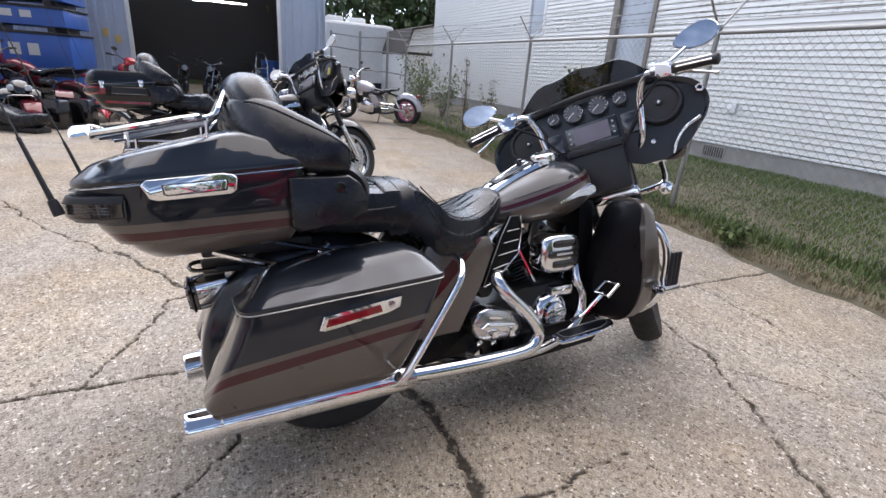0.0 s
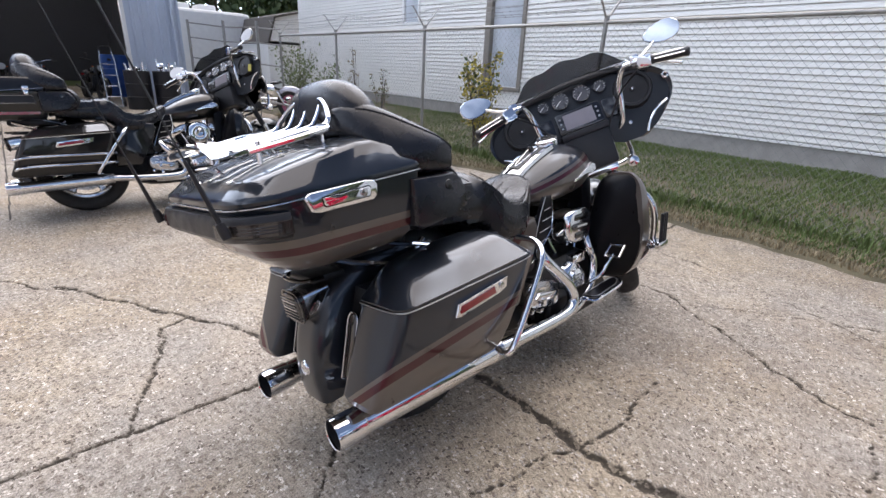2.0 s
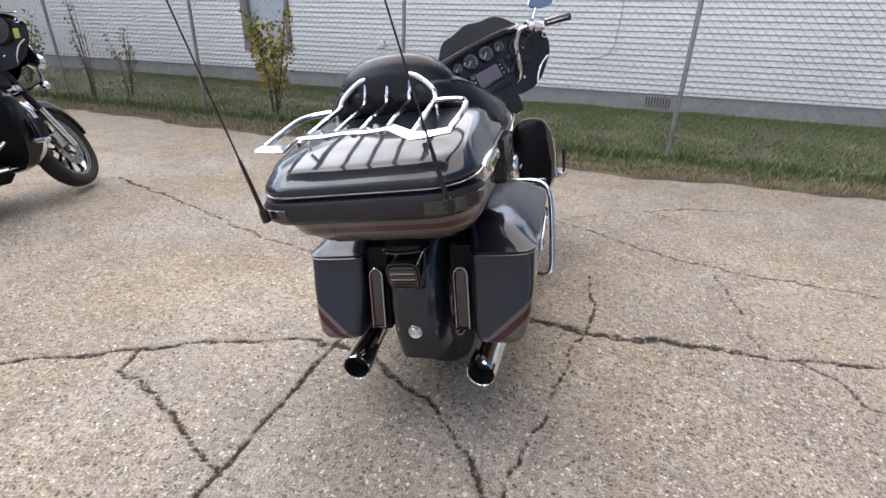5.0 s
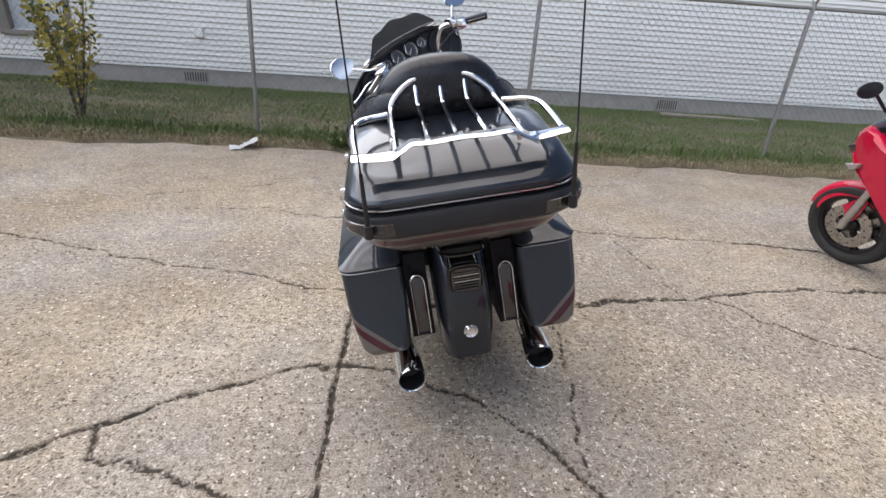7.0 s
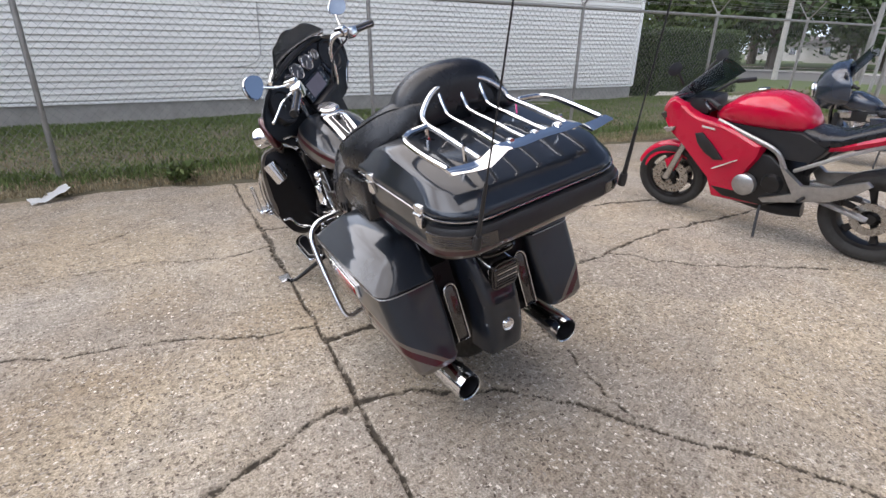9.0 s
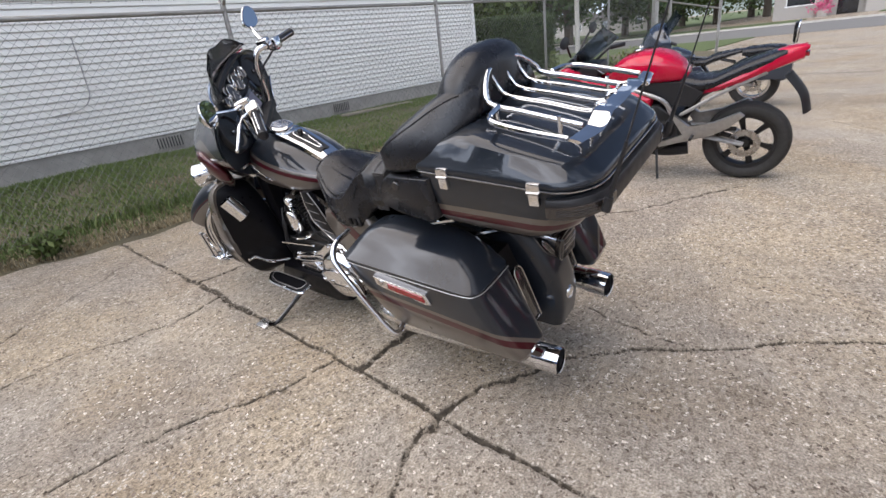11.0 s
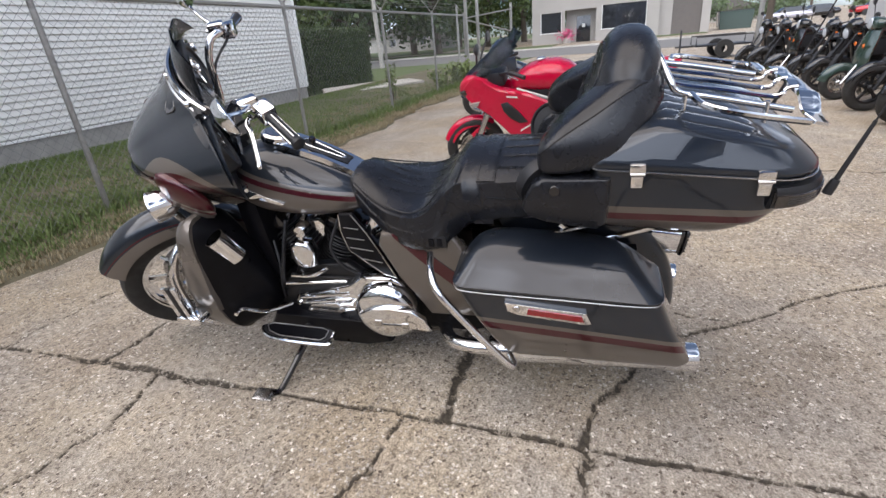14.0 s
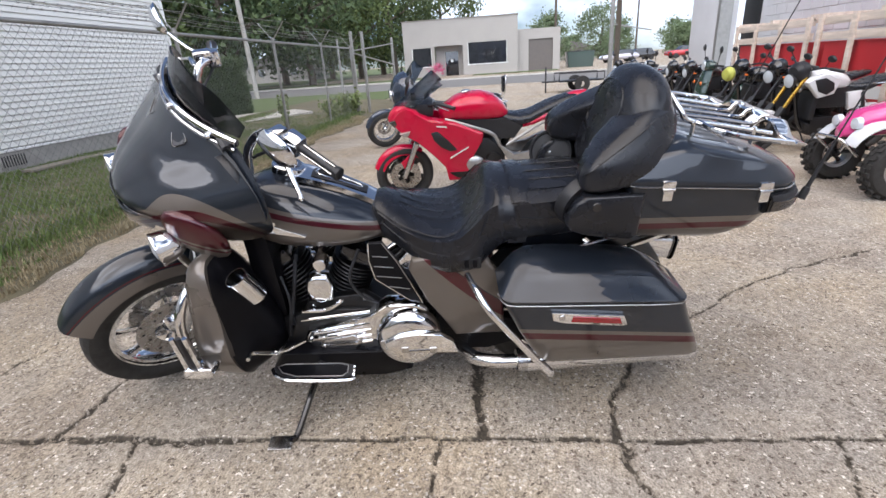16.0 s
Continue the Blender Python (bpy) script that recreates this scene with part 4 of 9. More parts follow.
        part("lamp_rim", tube([lamp_m @ Vector(p) for p in ((-0.013, -0.024, -0.105), (-0.013, -0.025, 0.082), (-0.013, -0.021, 0.097), (-0.013, -0.011, 0.107), (-0.013, 0.0, 0.110), (-0.013, 0.011, 0.107), (-0.013, 0.021, 0.097), (-0.013, 0.025, 0.082), (-0.013, 0.024, -0.105))], 0.0035, 6, 0, True), dull_chrome, sl)
        # silencer with a flared tip
        st, en = Vector((0.30, s * 0.285, 0.267)), Vector((-0.335, s * 0.232, 0.243))
        d = (en - st).normalized()
        bm = lathe([(0.024, 0), (0.040, 0.01), (0.046, 0.06), (0.047, 0.30), (0.046, 0.59), (0.045, 0.60)], along(st, d), 26)
        muf = part("silencer", bm, chrome, bike, "long chrome silencer")
        L_ = (en - st).length
        bm = lathe([(0.046, L_ - 0.045), (0.050, L_ - 0.04), (0.0505, L_ + 0.045), (0.0485, L_ + 0.053), (0.0455, L_ + 0.05), (0.042, L_ - 0.02), (0.0, L_ - 0.04)], along(st, d), 28)
        tip = part("silencer_tip", bm, chrome, muf)
        part("tip_bore", lathe([(0.0435, L_ + 0.044), (0.041, L_ - 0.018), (0.0, L_ - 0.03)], along(st, d), 24), black_satin, tip, "sooty black bore")
        part("silencer_clamp", lathe([(0.036, -0.02), (0.044, -0.018), (0.044, 0.018), (0.036, 0.02)], along(st + d * 0.02, d), 20), dull_chrome, muf)
        if bag_rails:
            for z in (0.47, 0.40):
                part("bag_rail", tube([(-0.25, s * 0.33, z - 0.02), (-0.30, s * 0.40, z - 0.02), (-0.2, s * 0.43, z), (0.25, s * 0.43, z), (0.34, s * 0.38, z)], 0.009, 8), chrome, bag)
        # side cover ahead of the bag
        sc = striped_paint(tag + "cover_paint", low, top, band, low, 0.118, 1.04, 0, 0.4, (0.005, 0.066), bxx=0.9, x0=0.52) if stripe else plain
        part("side_cover", slab([(0.335, 0.35), (0.52, 0.35), (0.565, 0.43), (0.62, 0.52), (0.675, 0.66), (0.66, 0.70), (0.52, 0.72), (0.40, 0.70), (0.34, 0.60)], s * 0.17, s * 0.225, 0.03, inset=0.02), sc, bike, "pewter side cover with a wine-red sweep")
        # chrome-edged heat deflector under the seat nose
        o = [(0.636, 0.505), (0.683, 0.521), (0.745, 0.575), (0.797, 0.622), (0.810, 0.70), (0.804, 0.768), (0.757, 0.768), (0.716, 0.696), (0.672, 0.595)]
        hd = part("heat_shield", slab(o, s * 0.185, s * 0.205, 0.006), deep_black, bike, "black heat shield with bright fins")
        for x0, z0, x1, z1 in ((0.796, 0.718, 0.742, 0.712), (0.795, 0.676, 0.727, 0.668), (0.790, 0.634, 0.703, 0.622), (0.750, 0.586, 0.679, 0.572)):
            part("fin", tube([(x0, s * 0.207, z0), (x1, s * 0.209, z1)], 0.0019, 6, 0), alloy, hd)
        part("edge", tube([(x, s * 0.206, z) for x, z in [o[-1]] + o[:6]], 0.0030, 6, 0), chrome, hd)
        part("edge", tube([(x, s * 0.206, z) for x, z in o[6:]], 0.0022, 6, 0), alloy, hd)

    # -- trunk
    trunk_paint = coat("trunk_paint", 0.838, 0.034, 0.0, 0.3, (0.022, 0.022)) if stripe else plain
    def deck_outline(xr, xf, hw, r, fr):
        """The plan of the trunk, with extra points along its long sides."""
        pts = rrect(xr, xf, hw, r, 6, fr)
        left = [(xf - fr - (xf - fr - xr - r) * k / 7, hw) for k in range(1, 7)]
        return pts[:7] + left + pts[7:21] + [(x, -y) for x, y in left[::-1]] + pts[21:]
    def deck(z, xr, xf, hw, r, sl=0.0, fr=0.03):
        return [Vector((x, y, z + sl * (min(x, -0.19) + 0.3) - (0.24 * max(0, x + 0.19) if sl > 0.15 else -sl * max(0, x + 0.19)))) for x, y in deck_outline(xr, xf, hw, r, fr)]
    if stripe:
        body = ((0.748, -0.385, -0.08, 0.225, 0.09, 0.06), (0.752, -0.425, -0.06, 0.25, 0.10, 0.06), (0.778, -0.455, -0.045, 0.275, 0.11, 0.06), (0.797, -0.470, -0.04, 0.281, 0.11, 0.06), (0.801, -0.490, -0.035, 0.290, 0.115, 0.06), (0.845, -0.522, -0.03, 0.299, 0.12, 0.065), (0.90, -0.550, -0.025, 0.308, 0.125, 0.07), (0.949, -0.564, -0.022, 0.312, 0.125, 0.08))
        cover = ((0.956, -0.568, -0.02, 0.316, 0.125, 0.08), (0.966, -0.570, -0.02, 0.318, 0.125, 0.08), (0.975, -0.567, -0.022, 0.315, 0.125, 0.08), (0.981, -0.562, -0.024, 0.311, 0.123, 0.085), (1.036, -0.533, -0.045, 0.290, 0.112, 0.222), (1.043, -0.522, -0.052, 0.281, 0.108, 0.23), (1.047, -0.505, -0.062, 0.268, 0.10, 0.232), (1.054, -0.455, -0.09, 0.225, 0.09, 0.228), (1.059, -0.40, -0.12, 0.165, 0.07, 0.222), (1.061, -0.32, -0.18, 0.08, 0.05, 0.222))
    else:
        body = ((0.745, -0.43, -0.07, 0.24, 0.07), (0.752, -0.46, -0.05, 0.262, 0.08), (0.80, -0.50, -0.035, 0.290, 0.085), (0.86, -0.53, -0.03, 0.302, 0.085), (0.949, -0.555, -0.022, 0.310, 0.085))
        cover = ((0.956, -0.562, -0.02, 0.316, 0.085), (0.97, -0.562, -0.02, 0.316, 0.085), (1.03, -0.545, -0.03, 0.300, 0.085), (1.055, -0.525, -0.045, 0.284, 0.085), (1.062, -0.48, -0.08, 0.245, 0.08), (1.065, -0.32, -0.18, 0.08, 0.05))
    bm = loft(bmesh.new(), [deck(*r_) for r_ in body])
    trunk = part("trunk", bm, trunk_paint, bike, "hard luggage trunk")
    bm = loft(bmesh.new(), [deck(*r_) for r_ in cover])
    part("trunk_lid", bm, plain, trunk, sharp=30)
    seam = [Vector((x, y, 0.9525 + 0.08 * (x + 0.3))) for x, y in rrect(-0.571, -0.02, 0.319, 0.125, 6, 0.03)]
    part("seam_trim", tube(seam, 0.0027, 6, 0, True), dull_chrome, trunk)
    # wrap-round lamp band at the tail
    outer = [p for p in rrect(-0.585, -0.20, 0.322, 0.13, 8, 0.03) if p[0] < -0.40]
    bm = bmesh.new()
    rings = []
    for px, py in outer:
        c = Vector((px, py, 0))
        n = Vector((px + 0.38, py * 0.8, 0)).normalized()
        hh = 0.032
        rings.append([c - n * 0.045 + Vector((0, 0, 0.886 - hh)), c - n * 0.016 + Vector((0, 0, 0.886 - hh)), c + n * 0.001 + Vector((0, 0, 0.886 - hh * 0.6)), c + n * 0.004 + Vector((0, 0, 0.886 + hh * 0.6)), c - n * 0.004 + Vector((0, 0, 0.886 + hh)), c - n * 0.045 + Vector((0, 0, 0.886 + hh))])
    band_ob = part("lamp_band", loft(bm, rings), black_satin if stripe else red_lens, trunk, "black wrap-round lamp housing")
    for s in (-1, 1):
        pts = [p for p in outer if p[1] * s > 0.16 and p[0] < -0.43]
        if len(pts) > 2:
            rows = []
            for px, py in (pts if s > 0 else pts[::-1]):
                n = Vector((px + 0.38, py * 0.8, 0)).normalized()
                c = Vector((px, py, 0.886))
                rows.append([c - n * 0.004 + Vector((0, 0, -0.019)), c + n * 0.005 + Vector((0, 0, -0.017)), c + n * 0.008 + Vector((0, 0, 0.015)), c - n * 0.004 + Vector((0, 0, 0.019))])
            lens = part("lamp_lens", loft(bmesh.new(), rows), smoke_lens, band_ob, "smoked brown lamp lens")
            if stripe:
                part("lens_bezel", tube([r_[3] for r_ in rows] + [r_[0] for r_ in rows[::-1]], 0.0045, 6, 0, True), black_gloss, lens)
                for f in (0.28, 0.5, 0.72):
                    part("lens_rib", tube([r_[1].lerp(r_[2], f) for r_ in rows[1:-1]], 0.0016, 5, 0), smoke_lens, lens)
        for x in ((-0.135, -0.425) if s > 0 or not stripe else ()):
            la = part("trunk_latch", box(x - 0.020, x + 0.020, -0.010, 0.010, 0.948, 0.976, 0.007, m=Matrix.Translation((0, s * 0.318, 0.08 * (x + 0.3)))), chrome, trunk, "chrome latch")
            part("latch_hook", box(x - 0.015, x + 0.015, -0.008, 0.012, 0.912, 0.953, 0.005, m=Matrix.Translation((0, s * 0.317, 0.08 * (x + 0.3)))), chrome, la)
            part("latch_pin", tube([(x - 0.018, s * 0.328, 0.949 + 0.08 * (x + 0.3)), (x + 0.018, s * 0.328, 0.949 + 0.08 * (x + 0.3))], 0.004, 8, 0), dull_chrome, la)
        # aerial on a flexible base
        base = Vector((-0.592, s * 0.262, 0.895))
        ae = part("aerial", tube([base, base + Vector((-0.047, -s * 0.011, 0.16))], (0.0068, 0.0045), 8, 0), black_satin, bike, "black whip aerial")
        part("whip", tube([base + Vector((-0.047, -s * 0.011, 0.16)), base + Vector((-0.14, -s * 0.032, 0.48)), base + Vector((-0.24, -s * 0.055, 0.84))], (0.0024, 0.0015), 6, 4), black_satin, ae)
        part("aerial_foot", lathe([(0, 0.02), (0.010, 0.018), (0.012, 0.0), (0.012, -0.02)], along(base, (-0.3, -s * 0.07, 1)), 12), black_satin, ae)
    if stripe:
        h = part("trunk_handle", slab([(-0.418, 0.942), (-0.405, 0.953), (-0.235, 0.966), (-0.208, 0.962), (-0.198, 0.952), (-0.202, 0.922), (-0.215, 0.912), (-0.385, 0.902), (-0.402, 0.908)], -0.305, -0.327, 0.007), chrome, trunk, "chrome lock handle")
        part("recess", slab([(-0.372, 0.941), (-0.228, 0.952), (-0.222, 0.945), (-0.226, 0.922), (-0.362, 0.913), (-0.370, 0.918)], -0.322, -0.3285, 0.002), black_gloss, h)
        part("pull", slab([(-0.369, 0.939), (-0.231, 0.9495), (-0.2245, 0.944), (-0.229, 0.9245), (-0.360, 0.916), (-0.367, 0.920)], -0.322, -0.3325, 0.004), chrome, h)
        part("key_lock", lathe([(0, 0.006), (0.010, 0.005), (0.012, 0)], along((-0.250, -0.331, 0.936), (0, -1, 0)), 16), dull_chrome, h)
    else:
        for s in (-1, 1):
            h = part("trunk_plate", slab([(-0.36, 0.925), (-0.10, 0.925), (-0.09, 0.86), (-0.37, 0.86)], s * 0.292, s * 0.3125, 0.006), black_satin, trunk)
            part("plate_edge", tube([(-0.355, s * 0.313, 0.92), (-0.105, s * 0.313, 0.92), (-0.097, s * 0.313, 0.865), (-0.362, s * 0.313, 0.865)], 0.002, 5, 0, True), alloy, h)
            part("side_lens", slab([(-0.485, 0.912), (-0.405, 0.912), (-0.405, 0.855), (-0.475, 0.855)], s * 0.27, s * 0.309, 0.006), red_lens, trunk, "red side lens")
            part("red_band", slab([(-0.43, 0.805), (-0.08, 0.805), (-0.08, 0.785), (-0.42, 0.785)], s * 0.27, s * 0.293, 0.003), red_lens, trunk)
    # -- luggage rack
    if rack:
        rk = part("luggage_rack", tube([(-0.505, -0.265, 1.062), (-0.40, -0.272, 1.082), (-0.315, -0.268, 1.10), (-0.275, -0.24, 1.108), (-0.262, -0.17, 1.112)], 0.0084, 8, 5), chrome, bike, "chrome tubular luggage rack")
        part("outer_rail", tube([(-0.505, 0.265, 1.062), (-0.40, 0.272, 1.082), (-0.315, 0.268, 1.10), (-0.275, 0.24, 1.108), (-0.262, 0.17, 1.112)], 0.0084, 8, 5), chrome, rk)
        part("hoop", tube([(-0.50, -0.165, 1.058), (-0.33, -0.162, 1.095), (-0.235, -0.158, 1.115), (-0.212, -0.145, 1.145), (-0.190, -0.085, 1.188), (-0.182, 0.0, 1.196), (-0.190, 0.085, 1.188), (-0.212, 0.145, 1.145), (-0.235, 0.158, 1.115), (-0.33, 0.162, 1.095), (-0.50, 0.165, 1.058)], 0.0088, 10, 6), chrome, rk)
        for y in (-0.075, 0.0, 0.075):
            part("inner_rail", tube([(-0.530, y * 1.1, 1.088), (-0.508, y * 1.08, 1.084), (-0.482, y * 1.06, 1.066), (-0.36, y, 1.090), (-0.245, y, 1.112), (-0.214, y, 1.135), (-0.186, y, 1.188)], 0.0066, 8, 5), chrome, rk)
        # stamped plate across the back
        bm = bmesh.new()
        rows = []
        for y in [-0.275 + 0.55 * k / 22 for k in range(23)]:
            a = abs(y)
            xr = -0.562 if a < 0.14 else (-0.562 + 0.022 * min(1, (a - 0.14) / 0.13))
            up = 0.0015 * math.cos(y * 46)
            xf = -0.524 + 0.012 * min(1, a / 0.27)
            hump = 0.024 * (0.5 - 0.5 * math.cos(math.pi * max(0.0, min(1.0, (0.175 - a) / 0.05))))
            dz = lambda x: 1.063 + 0.20 * (x + 0.505) + up + hump * (1 + 5 * max(0, -0.52 - x))
            rows.append([Vector((xr + 0.004, y, dz(xr) - 0.004)), Vector((xr - 0.003, y, dz(xr))), Vector((xr + 0.004, y, dz(xr) + 0.004)), Vector((xr + 0.018, y, dz(xr + 0.018) + 0.004)), Vector((xf, y, dz(xf) + 0.004)), Vector((xf + 0.003, y, dz(xf) - 0.003))])
        part("rack_plate", loft(bm, rows), chrome, rk)
        for x, y in ((-0.44, -0.17), (-0.44, 0.17), (-0.25, -0.165), (-0.25, 0.165)):
            part("rack_stay", tube([(x, y, 1.03 + (x + 0.44) * 0.2), (x, y, 1.085 + (x + 0.44) * 0.13)], 0.006, 6, 0), chrome, rk)
    # -- trunk supports
    for s in (-1, 1):
        part("trunk_stay", tube([(-0.27, s * 0.16, 0.735), (-0.17, s * 0.17, 0.70), (-0.02, s * 0.185, 0.67), (0.06, s * 0.19, 0.735)], 0.010, 8), chrome, bike)
        part("stay_bar", tube([(-0.10, s * 0.20, 0.755), (0.10, s * 0.20, 0.70)], 0.007, 6, 0), chrome, bike)
    part("trunk_bracket", box(-0.30, 0.02, -0.15, 0.15, 0.715, 0.755, 0.012), black_satin, bike)

    # -- seat
    def seat_ring(x, hw, zt, ze, zb):
        pts = []
        for k in range(9):
            a = -1 + 2 * k / 8
            pts.append((x, a * hw, zt - (zt - ze) * abs(a) ** 2.4))
        out = [Vector(p) for p in pts]
        out += [Vector((x, hw * 1.05, ze - (ze - zb) * 0.5)), Vector((x, hw * 1.045, zb + 0.012)), Vector((x, hw * 0.98, zb)), Vector((x, 0, zb - 0.005)), Vector((x, -hw * 0.98, zb)), Vector((x, -hw * 1.045, zb + 0.012)), Vector((x, -hw * 1.05, ze - (ze - zb) * 0.5))]
        return out
    key = [(0.80, 0.035, 0.845, 0.835, 0.80), (0.79, 0.085, 0.862, 0.842, 0.77), (0.755, 0.125, 0.862, 0.83, 0.745), (0.70, 0.158, 0.838, 0.80, 0.718), (0.62, 0.205, 0.798, 0.775, 0.668), (0.54, 0.228, 0.782, 0.77, 0.646), (0.48, 0.232, 0.800, 0.79, 0.648), (0.43, 0.228, 0.850, 0.835, 0.662), (0.395, 0.214, 0.900, 0.868, 0.69), (0.36, 0.205, 0.924, 0.885, 0.722), (0.33, 0.200, 0.922, 0.880, 0.738), (0.25, 0.198, 0.914, 0.880, 0.75), (0.15, 0.196, 0.916, 0.885, 0.757), (0.05, 0.190, 0.918, 0.890, 0.765), (0.0, 0.180, 0.905, 0.88, 0.77)]
    rings = []
    for i in range(len(seat_ring(*key[0]))):
        rings.append(catmull([seat_ring(*k)[i] for k in key], 4))
    rings = [[col[j] for col in rings] for j in range(len(rings[0]))]
    seat = part("seat", loft(bmesh.new(), rings), leather, bike, "stitched black leather two-up seat", sharp=60)
    def over(x, y):
        for a, b in zip(key, key[1:]):
            if b[0] <= x <= a[0]:
                f = (a[0] - x) / (a[0] - b[0])
                hw, zt, ze = (a[i] + (b[i] - a[i]) * f for i in (1, 2, 3))
                return zt - (zt - ze) * min(1, abs(y) / hw) ** 2.4
        return 0.9
    for y in (-0.07, 0.0, 0.07):
        part("pleat", tube([(x, y, over(x, y) + 0.0015) for x in (0.05, 0.11, 0.18, 0.24)], 0.0019, 5, 4), leather, seat)
    # strap across, behind the rider's bolster
    rows = []
    for y in np.linspace(-0.196, 0.196, 17):
        rows.append([Vector((x, y, over(x, y) + dz)) for x, dz in ((0.312, -0.002), (0.310, 0.005), (0.282, 0.006), (0.254, 0.005), (0.252, -0.002))])
    for sgn, at_end in ((-1, 0), (1, -1)):
        foot = [Vector((v.x + 0.012, sgn * 0.209, 0.742 + (v.z - 0.88) * 0.1)) for v in rows[at_end]]
        rows = [foot] + rows if at_end == 0 else rows + [foot]
    part("strap", loft(bmesh.new(), rows), leather, seat, "padded leather strap")
    for x in (0.305, 0.259):
        part("seam", tube([(x, y, over(x, y) + 0.0062) for y in np.linspace(-0.19, 0.19, 13)], 0.0016, 5, 2), leather, seat)
    part("seam", tube([(0.30, -0.13, over(0.30, 0.13) + 0.002), (0.16, -0.135, over(0.16, 0.135) + 0.002), (0.07, -0.11, over(0.07, 0.11) + 0.002), (0.05, 0.0, over(0.05, 0) + 0.002), (0.07, 0.11, over(0.07, 0.11) + 0.002), (0.16, 0.135, over(0.16, 0.135) + 0.002), (0.30, 0.13, over(0.30, 0.13) + 0.002)], 0.0022, 5, 5), leather, seat)
    for s in (-1, 1):
        part("seam", tube([(0.76, s * 0.126, 0.808), (0.68, s * 0.178, 0.755), (0.60, s * 0.220, 0.728), (0.52, s * 0.239, 0.722), (0.45, s * 0.238, 0.752), (0.40, s * 0.222, 0.83), (0.375, s * 0.19, 0.893)], 0.0030, 6), leather, seat)
    for y in (-0.105, -0.035, 0.035, 0.105):
        part("pleat", tube([(x, y * (0.72 + 0.5 * (0.70 - x)), over(x, y * 0.8) + 0.0012) for x in (0.70, 0.64, 0.58, 0.52, 0.475)], 0.0021, 5, 3), leather, seat)
    for s in (-1, 1):
        part("seam", tube([(0.775, s * 0.100, 0.846), (0.70, s * 0.150, 0.812), (0.62, s * 0.186, 0.787), (0.55, s * 0.205, 0.777), (0.49, s * 0.200, 0.795), (0.44, s * 0.180, 0.848), (0.405, s * 0.150, 0.893)], 0.0026, 6), leather, seat)
        part("seam", tube([(0.445, s * 0.232, 0.69), (0.425, s * 0.232, 0.76), (0.405, s * 0.222, 0.83), (0.378, s * 0.20, 0.882), (0.365, s * 0.14, 0.914)], 0.0024, 6), leather, seat)
        part("seam", tube([(0.285, s * 0.2075, 0.835), (0.20, s * 0.207, 0.830), (0.11, s * 0.205, 0.832), (0.03, s * 0.196, 0.838)], 0.0024, 6), leather, seat)
    if stripe:
        sw = part("seat_switch", box(0.418, 0.492, 0.222, 0.243, 0.664, 0.710, 0.008), black_satin, seat, "seat heater switches")
        for x in (0.441, 0.469):
            part("rocker", box(x - 0.009, x + 0.009, 0.240, 0.248, 0.674, 0.702, 0.003), deep_black, sw)

    # -- backrest with wrap-round arms and speaker pods
    def rest_ring(z, xf, xr, hw, p=3.0):
        c, h = (xf + xr) / 2, (xf - xr) / 2
        return [Vector((c + h * math.copysign(abs(math.cos(q)) ** (2 / p), math.cos(q)), hw * math.copysign(abs(math.sin(q)) ** (2 / p), math.sin(q)), z)) for q in (2 * math.pi * k / 32 for k in range(32))]
    kz = [(0.90, 0.03, -0.06, 0.17), (0.94, 0.035, -0.08, 0.225), (1.00, 0.026, -0.13, 0.240), (1.06, 0.012, -0.178, 0.232), (1.12, -0.012, -0.205, 0.215), (1.17, -0.030, -0.203, 0.192), (1.205, -0.046, -0.196, 0.163), (1.232, -0.064, -0.182, 0.125), (1.248, -0.085, -0.162, 0.08), (1.255, -0.108, -0.138, 0.03)]
    br = part("backrest", loft(bmesh.new(), [list(r_) for r_ in zip(*[catmull(col, 3) for col in zip(*[rest_ring(*k, 2.5) for k in kz])])]), leather, bike, "padded leather backrest", sharp=70)
    def rest_front(y, z):
        zs = [k[0] for k in kz]
        xf, xr, hw = (float(np.interp(z, zs, [k[i] for k in kz])) for i in (1, 2, 3))
        return (xf + xr) / 2 + (xf - xr) / 2 * max(0.0, 1 - min(1, abs(y) / hw) ** 2.5) ** 0.4
    if stripe:
        panel = [(0.0, 1.215), (0.07, 1.205), (0.11, 1.175), (0.125, 1.13), (0.115, 1.085), (0.07, 1.062), (0.0, 1.056)]
        ring_pts = panel + [(-y, z) for y, z in panel[-2:0:-1]]
        part("piping", tube([(rest_front(y, z) + 0.001, y, z) for y, z in ring_pts], 0.0028, 6, 3, True), leather, br)
        for s in (-1, 1):
            part("piping", tube([(rest_front(y, z) + 0.001, y, z) for y, z in ((s * 0.118, 1.085), (s * 0.15, 1.075), (s * 0.18, 1.085), (s * 0.20, 1.10))], 0.0026, 6, 4), leather, br)
        part("badge", lathe([(0.006, 0.003), (0.010, 0.004), (0.013, 0.0)], along((-0.031, 0.0, 1.165), (1, 0.0, 0.35)), 16), black_gloss, br)
